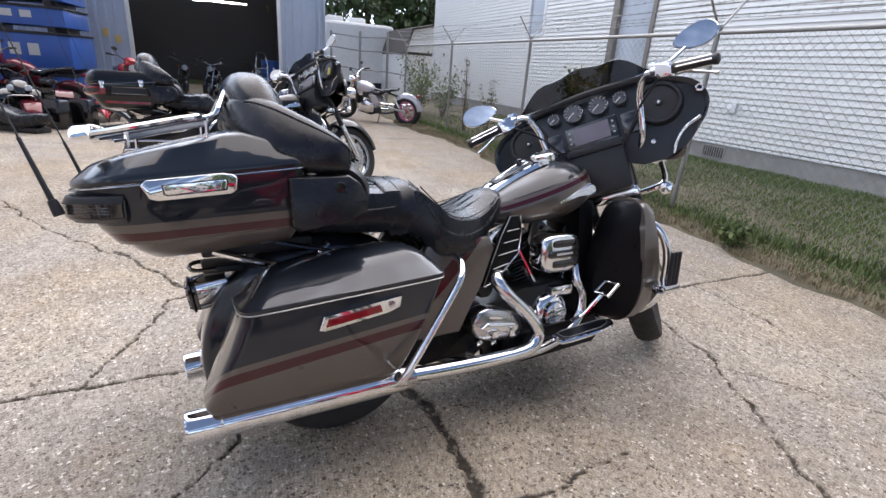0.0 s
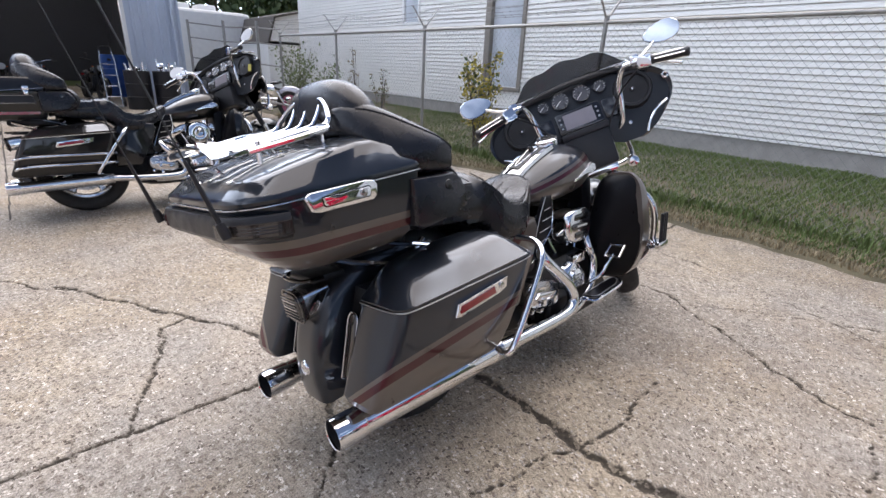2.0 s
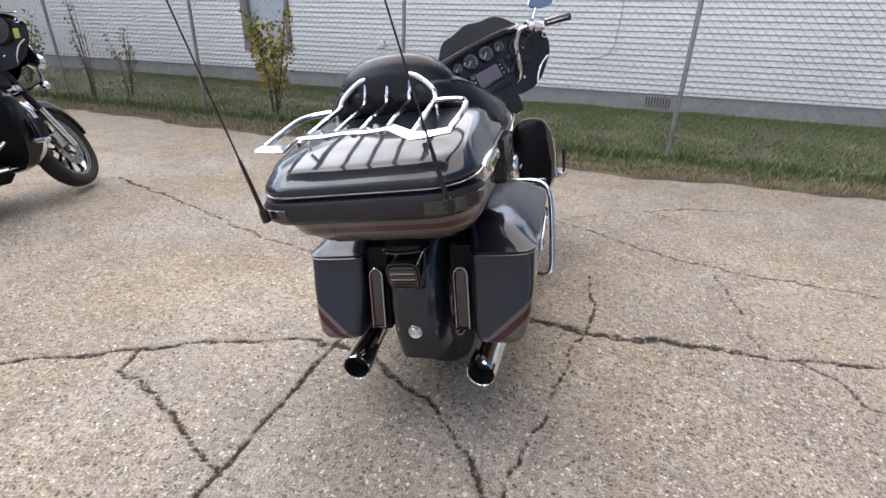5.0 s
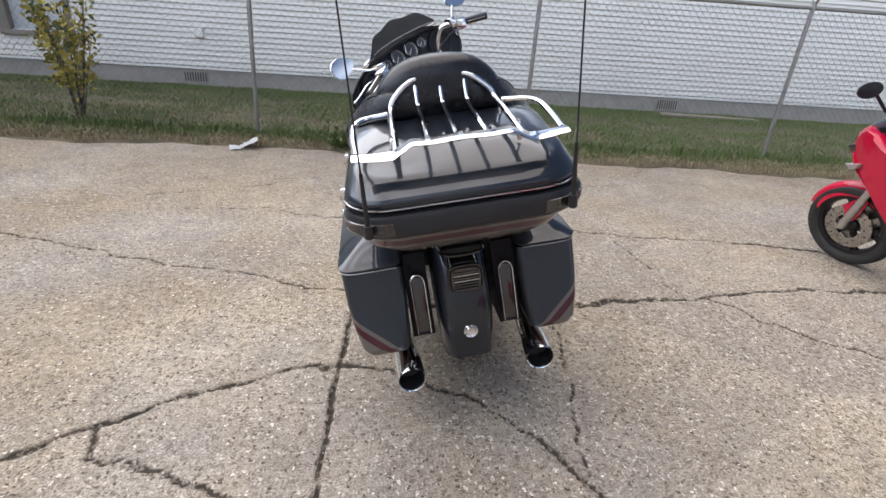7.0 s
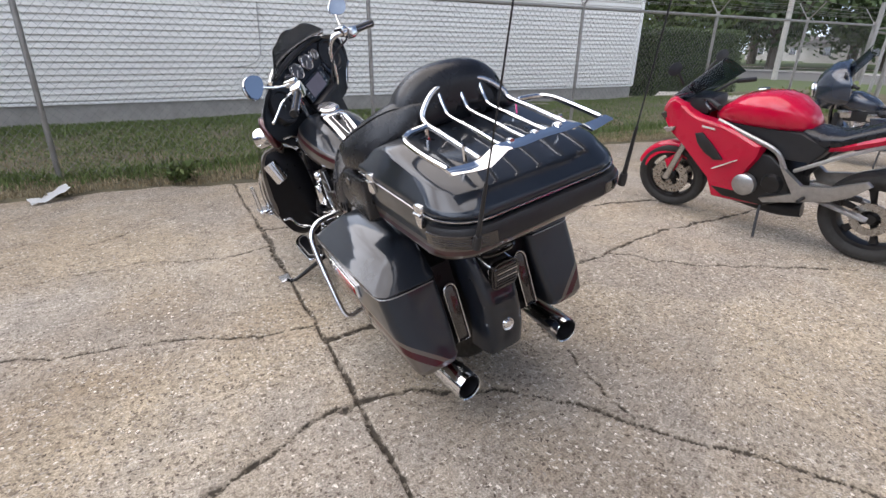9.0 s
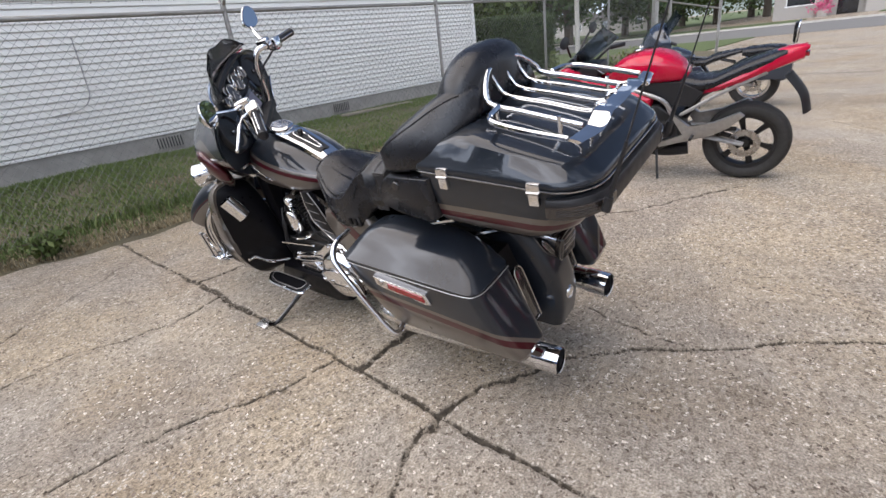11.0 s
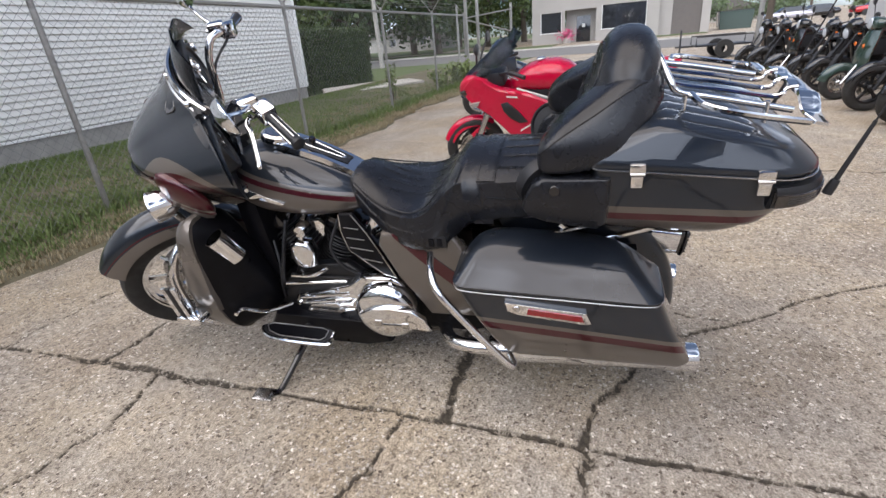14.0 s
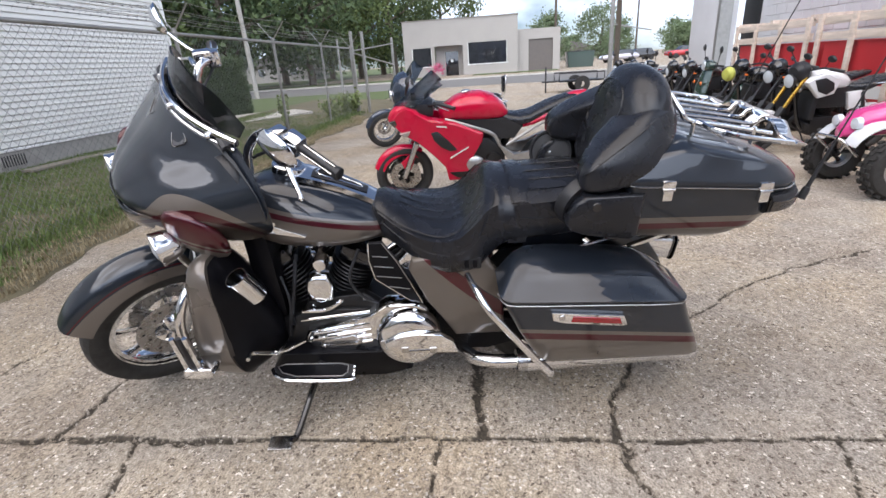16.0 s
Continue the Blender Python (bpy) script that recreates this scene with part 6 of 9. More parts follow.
        guard = part("engine_guard", tube([(1.29, s * 0.12, 0.62), (1.35, s * 0.27, 0.735), (1.405, s * 0.365, 0.68), (1.430, s * 0.395, 0.56), (1.415, s * 0.365, 0.38), (1.35, s * 0.22, 0.27), (1.22, s * 0.06, 0.25)], 0.0165, 10, 6), chrome, bike, "chrome engine guard")
        for k in range(3):
            part("highway_peg", tube([(1.382 + 0.021 * k, s * 0.447, 0.470), (1.388 + 0.021 * k, s * 0.452, 0.602)], 0.0092, 8, 0), black_satin if k == 1 or s < 0 else chrome, guard)
        part("peg_clamp", box(1.335, 1.435, min(s * 0.385, s * 0.465), max(s * 0.385, s * 0.465), 0.432, 0.470, 0.012), chrome, guard)

    # -- front end, turned with the bars
    def F(name, bm, mat, parent=bike, label="", **k):
        return part(name, bm, mat, parent, label, m=ST if parent is bike else None, **k)
    for s in (-1, 1):
        leg = F("fork_leg", tube([FRONT + Vector((0.0, s * 0.105, -0.01)), FRONT + Vector((-0.155, s * 0.105, 0.30))], 0.029, 14, 0), chrome, label="chrome fork leg")
        part("fork_tube", tube([FRONT + Vector((-0.155, s * 0.105, 0.30)), FRONT + Vector((-0.34, s * 0.105, 0.68))], 0.0255, 12, 0), black_satin, leg)
        part("caliper", box(-0.045, 0.045, -0.022, 0.022, -0.06, 0.06, 0.012, m=Matrix.Translation(FRONT + Vector((-0.135, s * 0.085, 0.05))) @ Matrix.Rotation(radians(-20), 4, "Y")), black_gloss if not tag else dull_chrome, leg)
        # passing lamp
        c = Vector((1.615, s * 0.250, 0.945))
        pl = F("passing_lamp", lathe([(0.0, -0.062), (0.024, -0.055), (0.044, -0.03), (0.054, 0.0), (0.056, 0.025), (0.058, 0.028), (0.058, 0.036), (0.052, 0.037)], along(c, (1, 0, 0)), 26), chrome, label="chrome passing lamp")
        part("lamp_glass", lathe([(0.0, 0.047), (0.03, 0.043), (0.052, 0.036)], along(c, (1, 0, 0)), 24), pane_glass, pl)
        F("lamp_bar", tube([(1.60, s * 0.25, 0.89), (1.575, s * 0.245, 0.80), (1.55, s * 0.18, 0.775), (1.52, s * 0.0, 0.765)], 0.013, 8), chrome)
        # turn signal under the lamp
        F("turn_signal", lathe([(0, -0.03), (0.025, -0.025), (0.032, 0.0), (0.032, 0.012)], along((1.575, s * 0.243, 0.765), (1, 0, 0)), 18), chrome)
    F("fork_clamp", box(1.40, 1.50, -0.13, 0.13, 0.76, 0.81, 0.015), chrome)
    F("upper_clamp", box(1.25, 1.36, -0.12, 0.12, 0.985, 1.02, 0.012), black_satin)
    # batwing fairing: outer skin
    fair_paint = striped_paint(tag + "fairing_paint", top, line, band, low, 1.078, 0.0, 0.0, 0.0, (0.030, 0.030), bxx=-4.4, x0=1.50) if stripe else plain
    half_edge = catmull([(1.394, 0, 1.266), (1.387, 0.09, 1.264), (1.364, 0.18, 1.257), (1.330, 0.265, 1.243), (1.327, 0.36, 1.212), (1.33, 0.44, 1.168), (1.335, 0.478, 1.10), (1.335, 0.464, 1.03), (1.34, 0.412, 0.965), (1.36, 0.357, 0.912), (1.40, 0.31, 0.884), (1.455, 0.296, 0.912), (1.50, 0.288, 0.985), (1.555, 0.262, 1.030), (1.605, 0.19, 0.995), (1.628, 0.10, 0.905), (1.636, 0.0, 0.865)], 3)
    edge = list(half_edge) + [Vector((p.x, -p.y, p.z)) for p in half_edge[-2:0:-1]]
    def skin(off=0.0):
        rows = []
        for k in range(15):
            c = 1 - (k / 14) * 0.985
            g = 1 - c ** 1.5
            row = []
            for e in edge:
                nose = 1.672 - off
                zz = 1.005 + (e.z - 1.005) * c * (1 - off * 1.5)
                swell = math.sin(math.pi * c) * (0.022 - 0.062 * min(1, max(0, (zz - 1.05) / 0.13)))
                row.append(Vector((e.x + (nose - e.x) * g + swell, e.y * c * (1 - off * 1.5), zz)))
            rows.append(row)
        return rows
    o, i_ = skin(), skin(0.010)
    fa = F("fairing", loft(bmesh.new(), i_[::-1] + o), fair_paint, label="batwing fairing", sharp=50)
    # rounded cheeks under the fairing, behind the lamps
    cheek_paint = striped_paint(tag + "cheek_paint", band, low, band, low, 0.248, 0.46, 0.0, 0.2, (0.010, 0.010), x0=1.5) if stripe else plain
    for s in (-1, 1):
        rows = []
        for k in range(9):
            q = math.pi * (k / 8 - 0.5)
            f = max(0.06, math.cos(q)) ** 0.8
            c = Vector((1.526 + 0.072 * math.sin(q), 0.288 - 0.060 * math.sin(q), 0.972 + 0.034 * math.sin(q)))
            rows.append([c + Vector((0, s * a - c.y, b)) + Vector((0, s * c.y, 0)) for a, b in oval(0, 0, 0.048 * f, 0.092 * f, 2.3, 22)])
        part("fairing_cheek", loft(bmesh.new(), rows), cheek_paint, fa, "wine-red rounded cheek")
    # side vents beside the screen
    for s in (-1, 1):
        tri = [(1.4135, 0.021, 1.243), (1.440, 0.068, 1.212), (1.462, 0.108, 1.187), (1.445, 0.132, 1.194), (1.424, 0.147, 1.211), (1.416, 0.085, 1.229)]
        fv = part("fairing_vent", loft(bmesh.new(), [[Vector((x + dx, s * y, z)) for x, y, z in tri] for dx in (-0.02, 0.002)]), dial_face, fa, "dark triangular air vent")
        part("vent_edge", tube([(x + 0.002, s * y, z) for x, y, z in tri], 0.0022, 6, 2, True), black_gloss, fv)
    # windscreen: short dark screen with a chrome trim
    rows = []
    for k in range(21):
        a = -1 + 2 * k / 20
        aa = abs(a)
        zt = 1.378 - 0.10 * aa ** 3 + 0.008 * math.cos(a * 9)
        col = []
        for j in range(7):
            v = j / 6
            col.append(Vector((1.389 - 0.078 * a * a - (0.052 - 0.02 * aa) * v, 0.296 * a * (1 - 0.10 * v), 1.262 + (zt - 1.262) * v)))
        rows.append(col + [p + Vector((-0.005, 0, -0.003)) for p in col[::-1]])
    F("windscreen", loft(bmesh.new(), rows), glass("dark_windscreen", (0.09, 0.092, 0.10), 0.04), label="short dark tinted windscreen")
    pts = [Vector((1.401 - 0.080 * a * a, 0.305 * a, 1.265 - 0.014 * a * a)) for a in np.linspace(-1, 1, 17)]
    tr = F("screen_trim", tube(pts, 0.0095, 8, 2, flat=1.3), chrome, label="chrome windscreen trim")
    part("trim_band", tube([p + Vector((0.012, 0, -0.022)) for p in pts], 0.0075, 8, 2), dull_chrome, tr)
    for a in (-0.7, 0, 0.7):
        p = Vector((1.412 - 0.080 * a * a, 0.305 * a, 1.251 - 0.014 * a * a))
        part("trim_bolt", lathe([(0, 0.012), (0.011, 0.010), (0.012, 0)], along(p, (1, 0, 0.3)), 10), chrome, tr)
    # inner panel, flat to the rider
    ey, ez = [0, 0.265, 0.36, 0.44, 0.476], [1.256, 1.238, 1.208, 1.164, 1.11]
    by, bz = [0, 0.08, 0.17, 0.27, 0.35, 0.412, 0.462, 0.474], [0.965, 0.93, 0.88, 0.878, 0.910, 0.965, 1.03, 1.09]
    rows = []
    for k in range(33):
        a = -1 + 2 * k / 32
        aa = abs(a)
        y = 0.474 * a
        zt, zb = float(np.interp(abs(y), ey, ez)), float(np.interp(abs(y), by, bz))
        col = []
        for j in range(9):
            v = j / 8
            x = 1.335 - 0.030 * math.sin(v * math.pi) * math.exp(-(aa / 0.5) ** 4) + 0.05 * v * (1 - aa) + 0.012 * aa ** 4
            col.append(Vector((x, y, zb + (zt - zb) * v)))
        rows.append([Vector((col[0].x + 0.10 * (1 - aa), y, zb + 0.02))] + col + [Vector((col[-1].x + 0.03 * (1 - aa), y, zt))])
    F("inner_panel", loft(bmesh.new(), rows, closed=False), surface("dash_paint", (0.020, 0.024, 0.030), 0.36, 0.2, 0.12, 12, 0.03, spec=0.4), label="black dash panel", sharp=60)
    # hood over the dials
    F("dash_hood", tube([(1.350, -0.29, 1.232), (1.345, -0.2, 1.250), (1.345, 0, 1.262), (1.345, 0.2, 1.250), (1.350, 0.29, 1.232)], 0.016, 8, 5), black_satin)
    def dial(y, z, r, tilt=0.28):
        m = along((1.325 + 0.06 * (z - 1.06), y, z), (-1, 0, tilt))
        g = F("dial", lathe([(r * 0.9, 0.004), (r * 0.96, 0.012), (r, 0.010), (r * 1.04, -0.01)], m, 26), chrome, label="round dial with a chrome ring")
        part("dial_face", lathe([(0, 0.004), (r * 0.9, 0.004)], m, 24), dial_face, g)
        part("needle", box(-0.0018, 0.0018, -0.005, r * 0.72, 0.006, 0.0075, m=m @ Matrix.Rotation(2.2, 4, "Z")), pale_mark, g)
        bm = bmesh.new()
        for k in range(11):
            q = radians(-130 + 26 * k)
            box(-0.0012, 0.0012, r * 0.74, r * 0.85, 0.005, 0.006, bm=bm, m=m @ Matrix.Rotation(q, 4, "Z"))
        part("dial_marks", bm, pale_mark, g)
    for y, r in ((0.152, 0.029), (0.060, 0.044), (-0.052, 0.044), (-0.146, 0.031)):
        dial(y, 1.192, r)
    scr = F("media_screen", box(-0.016, 0.016, -0.115, 0.115, -0.055, 0.055, 0.010, m=pose(1.318, 0.0, 1.075, 0, 12, 0)), black_gloss, label="media unit")
    part("display", box(-0.0185, -0.0155, -0.078, 0.078, -0.040, 0.040, 0.0, m=pose(1.318, 0.0, 1.075, 0, 12, 0)), screen_glass, scr)
    for s in (-1, 1):
        for k in range(3):
            part("button", box(-0.020, -0.015, s * 0.095 - 0.005, s * 0.095 + 0.005, -0.03 + 0.025 * k, -0.021 + 0.025 * k, 0.002, m=pose(1.318, 0.0, 1.075, 0, 12, 0)), alloy, scr)
        F("dash_pocket", box(-0.012, 0.012, -0.05, 0.05, -0.05, 0.05, 0.010, m=pose(1.335, s * 0.178, 1.075, 0, 10, 0)), black_gloss)
        m = along((1.335, s * 0.292, 1.120), (-1, -s * 0.06, 0.22))
        spk = F("dash_speaker", lathe([(0, 0.010), (0.012, 0.012), (0.014, 0.004), (0.072, 0.002), (0.078, 0.012), (0.090, 0.012), (0.096, 0.0), (0.096, -0.03)], m, 34), black_satin, label="round dash speaker")
        part("speaker_bolt", lathe([(0, 0.014), (0.006, 0.013), (0.007, 0.01)], m, 10), dull_chrome, spk)
        F("panel_knob", lathe([(0, 0.014), (0.010, 0.012), (0.011, 0)], along((1.345, s * 0.235, 0.965), (-1, 0, 0.1)), 12), dull_chrome)
    for s in (-1, 1):
        F("wing_trim", tube([(1.328, s * 0.300, 0.893), (1.325, s * 0.325, 0.940), (1.322, s * 0.370, 0.986), (1.322, s * 0.430, 1.012)], 0.0065, 8, 5), chrome, label="curved chrome trim")
    F("accessory_socket", lathe([(0.008, 0.006), (0.012, 0.008), (0.017, 0.006), (0.018, -0.01)], along((1.322, -0.452, 1.125), (-1, 0, 0.1)), 18), dull_chrome)
    F("switch_row", box(-0.010, 0.010, -0.06, 0.06, -0.012, 0.012, 0.004, m=pose(1.325, 0, 0.995, 0, 15, 0)), black_gloss)
    # skirt below the dash closing the gap to the tank
    F("fork_cover", box(1.26, 1.44, -0.12, 0.12, 0.80, 1.0, 0.025), black_satin)

    # bars, grips, levers, mirrors
    half = [(1.125, 0.45, 1.178), (1.152, 0.36, 1.198), (1.180, 0.305, 1.216), (1.235, 0.255, 1.220), (1.275, 0.225, 1.16), (1.29, 0.212, 1.07), (1.31, 0.195, 0.99), (1.35, 0.17, 0.955)]
    bar = F("handlebar", tube([(x, -y, z) for x, y, z in half], 0.0145, 12, 6), chrome, label="tall chrome handlebar")
    part("bar_half", tube(half, 0.0145, 12, 6), chrome, bar)
    for s in (-1, 1):
        a, b = Vector((1.150, s * 0.366, 1.196)), Vector((1.105, s * 0.512, 1.166))
        d = (b - a).normalized()
        gr = part("grip", lathe([(0.0, -0.005), (0.020, -0.004), (0.021, 0.0), (0.0185, 0.006), (0.0185, 0.135), (0.0215, 0.139), (0.0215, 0.152), (0.012, 0.158), (0.0, 0.158)], along(a, d), 18), black_satin, bar, "rubber grip with chrome bands")
        for q in range(4):
            ang = q * math.pi / 2
            off = Vector((0, 0, 1)) * math.sin(ang) * 0.0185 + d.cross(Vector((0, 0, 1))).normalized() * math.cos(ang) * 0.0185
            part("grip_band", tube([a + d * 0.01 + off, a + d * 0.135 + off], 0.0035, 6, 0), chrome, gr)
        sm = along(a - d * 0.035, d)
        sh = part("switch_housing", box(-0.027, 0.027, -0.030, 0.030, -0.032, 0.032, 0.010, m=sm), chrome, bar, "chrome switch housing")
        for k in range(3):
            part("switch", box(-0.018 + 0.013 * k, -0.008 + 0.013 * k, -0.034, -0.028, -0.018, 0.012, 0.002, m=sm), black_satin, sh)
        part("reservoir", box(-0.035, 0.03, -0.022, 0.022, 0.02, 0.055, 0.010, m=Matrix.Translation((1.202, s * 0.306, 1.198)) @ Matrix.Rotation(radians(s * 12), 4, "Z")), chrome, bar, "chrome fluid reservoir")
        part("lever_ball", lathe([(0, 0.009), (0.006, 0.007), (0.009, 0), (0.006, -0.007), (0, -0.009)], along((1.243, s * 0.513, 1.1445), (0, s, 0)), 10), chrome, bar)
        part("bar_clamp", lathe([(0.016, -0.014), (0.022, -0.012), (0.022, 0.012), (0.016, 0.014)], along((1.183, s * 0.302, 1.216), (0.45, -s * 0.8, 0.2)), 16), chrome, bar)
        part("lever", tube([(1.205, s * 0.315, 1.196), (1.228, s * 0.345, 1.190), (1.226, s * 0.405, 1.188), (1.234, s * 0.460, 1.166), (1.242, s * 0.510, 1.146)], (0.010, 0.006), 8, 5, flat=0.6), chrome, bar)
        # mirror on its stalk
        part("mirror_stalk", tube([a - d * 0.05 + Vector((0.03, 0, 0.03)), (1.225, s * 0.36, 1.245), (1.262, s * 0.425, 1.285), (1.272, s * 0.45, 1.30)], 0.007, 8), chrome, bar)
        mm = pose(1.262, s * 0.475, 1.318, 0, 0, 0) @ Matrix.Rotation(radians(s * 9), 4, "Z") @ Matrix.Rotation(radians(8), 4, "Y")
        tear = []
        for k in range(22):
            q = 2 * math.pi * k / 22
            wy = math.cos(q) * 0.082
            tear.append((s * wy, math.sin(q) * (0.049 + 0.012 * math.cos(q))))
        shell = []
        for f, dx in ((1.0, -0.004), (1.04, 0.0), (0.96, 0.012), (0.7, 0.026), (0.3, 0.033)):
            shell.append([mm @ Vector((dx, y * f, z * f)) for y, z in tear])
        mo = part("mirror", loft(bmesh.new(), shell), chrome, bar, "teardrop chrome mirror")
        bm = bmesh.new()
        bm.faces.new([bm.verts.new(mm @ Vector((-0.0065, y * 0.95, z * 0.95))) for y, z in tear])
        part("mirror_glass", bm, mirror_glass, mo, smooth=False)
    # cables
    for s in (-1, 1):
        F("cable", tube([(1.18, s * 0.30, 1.18), (1.27, s * 0.22, 1.12), (1.31, s * 0.12, 0.98), (1.32, s * 0.06, 0.86)], 0.0055, 6), black_satin)
    return bike

def lean_pose(x, y, heading, lean):
    return pose(x, y, 0, 0, 0, heading) @ pose(0, 0, 0, lean, 0, 0)

bike = touring_bike(lean_pose(-1.494, 0.2, 95, -10), (CHARCOAL, PEWTER, WINE, PEWTER), "charcoal and pewter touring motorcycle with wine-red stripes on its side stand")

# ---- the black tourer beside it ----
black_bike = touring_bike(lean_pose(-5.25, -0.52, 88, -9), ((0.008, 0.008, 0.009), (0.10, 0.10, 0.10), (0.10, 0.01, 0.01), (0.008, 0.008, 0.009)),
                          "black touring motorcycle with trunk and chrome bag rails", rack=False, steer=34.0, stripe=False, lowers=True, bag_rails=True, tag="black_")
part("price_tag", box(-0.002, 0.002, -0.017, 0.017, -0.062, 0.0, 0.001, m=pose(1.46, -0.50, 1.175, 0, 10, 30)), surface("yellow_tag", (0.55, 0.48, 0.10), 0.7), black_bike, "yellow paper tag hanging from the bar")

# ---- smaller machines ----
sport_red = surface("sport_red_paint", (0.46, 0.001, 0.030), 0.3, 0.0, 0.05, 9, 0.0, 1.0, spec=0.1)

def sport_bike(place):
    """A fully faired sport motorcycle on its side stand."""
    b = thing("sport_motorcycle", place, "bright red faired sport motorcycle on its side stand", "motorcycle")
    fw, rw = Vector((1.425, 0, 0.284)), Vector((0.0, 0, 0.30))
    ax = Vector((-math.sin(radians(25)), 0, math.cos(radians(25))))
    ST = Matrix.Translation(fw) @ Matrix.Rotation(radians(12), 4, ax) @ Matrix.Translation(-fw)
    dark_alloy = surface("dark_cast_wheel", (0.03, 0.03, 0.032), 0.35, 0.6, 0.2, 30, 0.03)
    wheel(b, fw, 0.284, 0.12, 0.207, ST, 6, "front_wheel", rim_mat=dark_alloy, spoke_mat=dark_alloy, disc_r=0.15, holes=18)
    wheel(b, rw, 0.30, 0.16, 0.210, Matrix(), 6, "rear_wheel", rim_mat=dark_alloy, spoke_mat=dark_alloy, discs=(-1,), disc_r=0.11)
    fender(b, fw, 0.308, 0.135, 20, 128, sport_red, ST, name="front_fender")
    for s in (-1, 1):
        leg = part("fork_leg", tube([fw + Vector((0.02, s * 0.09, 0)), fw + Vector((-0.13, s * 0.09, 0.34))], 0.027, 12, 0), dull_chrome, b, m=ST)
        part("fork_tube", tube([fw + Vector((-0.13, s * 0.09, 0.34)), fw + Vector((-0.25, s * 0.09, 0.60))], 0.021, 12, 0), black_satin, leg)
        part("fender_stay", slab([(1.46, 0.44), (1.36, 0.52), (1.31, 0.50), (1.37, 0.36), (1.42, 0.32)], s * 0.072, s * 0.084, 0.004), sport_red, b, m=ST)
        side = [(1.49, 0.82), (1.48, 0.865), (1.42, 0.935), (1.36, 0.965), (1.29, 0.95), (1.22, 0.90), (1.14, 0.862), (1.02, 0.84), (0.90, 0.815), (0.76, 0.76), (0.645, 0.705), (0.66, 0.62), (0.72, 0.52), (0.775, 0.42), (0.79, 0.335), (0.61, 0.272), (0.62, 0.245), (0.80, 0.232), (0.985, 0.225), (1.01, 0.37), (1.11, 0.50), (1.25, 0.64), (1.37, 0.71), (1.45, 0.765)]
        bm = bmesh.new()
        rings = []
        for k, (off, sc) in enumerate(((0.13, 1.0), (0.175, 0.995), (0.200, 0.965), (0.212, 0.90))):
            ring = []
            for x, z in side:
                yy = off * (1.0 - 0.72 * max(0, (x - 1.28) / 0.28) ** 1.5) * (1.0 - 0.30 * max(0, (0.5 - z) / 0.25))
                ring.append(Vector((1.08 + (x - 1.08) * sc, s * yy, 0.62 + (z - 0.62) * sc)))
            rings.append(ring)
        fa = part("side_fairing", loft(bm, rings), sport_red, b, "glossy red side fairing", sharp=30)
        part("air_slot", slab([(1.135, 0.735), (1.075, 0.745), (0.985, 0.66), (0.905, 0.565), (0.965, 0.555), (1.05, 0.60), (1.11, 0.665)], s * 0.19, s * 0.216, 0.004), black_satin, fa, "black air slot")
        part("script_bar", slab([(1.085, 0.800), (1.082, 0.788), (0.985, 0.776), (0.99, 0.790)], s * 0.206, s * 0.2165, 0.001), pale_mark, fa, "white marking")
        part("script_bar", slab([(0.97, 0.490), (0.968, 0.482), (0.795, 0.580), (0.797, 0.587)], s * 0.200, s * 0.217, 0.001), pale_mark, fa, "white marking")
        part("turn_signal", slab([(1.42, 0.735), (1.32, 0.755), (1.34, 0.72), (1.38, 0.705)], s * 0.13, s * 0.20, 0.006), surface("clear_lens", (0.36, 0.31, 0.29), 0.15, 0, 0.05, 30, 0, 0.6), b)
        part("headlamp", slab([(1.515, 0.825), (1.45, 0.85), (1.40, 0.80), (1.47, 0.775)], s * 0.03, s * 0.115, 0.01), smoke_lens, b)
        # frame rail
        part("frame_rail", tube([(1.0, s * 0.15, 0.835), (0.74, s * 0.185, 0.755), (0.60, s * 0.18, 0.70), (0.54, s * 0.172, 0.65), (0.50, s * 0.16, 0.56)], 0.017, 8), alloy, b)
        part("sub_frame", tube([(0.44, s * 0.16, 0.56), (0.19, s * 0.14, 0.705), (-0.1, s * 0.10, 0.84)], 0.014, 8, 0), alloy, b)
        part("peg_plate", slab([(0.53, 0.60), (0.37, 0.475), (0.20, 0.505), (0.03, 0.58), (0.0, 0.555), (0.09, 0.465), (0.20, 0.405), (0.59, 0.30), (0.62, 0.325), (0.415, 0.405), (0.50, 0.55)], s * 0.155, s * 0.19, 0.008), alloy, b, "cast footpeg bracket")
        part("foot_peg", tube([(0.34, s * 0.19, 0.40), (0.34, s * 0.27, 0.40)], 0.012, 8, 0), black_satin, b)
        part("swing_arm", tube([(0.42, s * 0.10, 0.40), (0.2, s * 0.12, 0.36), (0.0, s * 0.115, 0.31)], 0.024, 8, flat=0.7), alloy, b)
        # clip-on bar, lever, mirror
        hb = part("bar", tube([(1.17, s * 0.10, 0.97), (1.08, s * 0.24, 1.015), (0.98, s * 0.345, 1.0)], 0.012, 8), black_satin, b, m=ST)
        part("grip", tube([(1.07, s * 0.25, 1.014), (0.975, s * 0.35, 1.0)], 0.018, 10, 0), black_satin, hb)
        part("lever", tube([(1.11, s * 0.22, 1.005), (1.09, s * 0.29, 1.005), (1.03, s * 0.37, 0.995)], 0.006, 6), dull_chrome, hb)
        mi = part("mirror_arm", tube([(1.34, s * 0.10, 1.06), (1.32, s * 0.19, 1.14), (1.30, s * 0.25, 1.19)], 0.009, 8), black_satin, b)
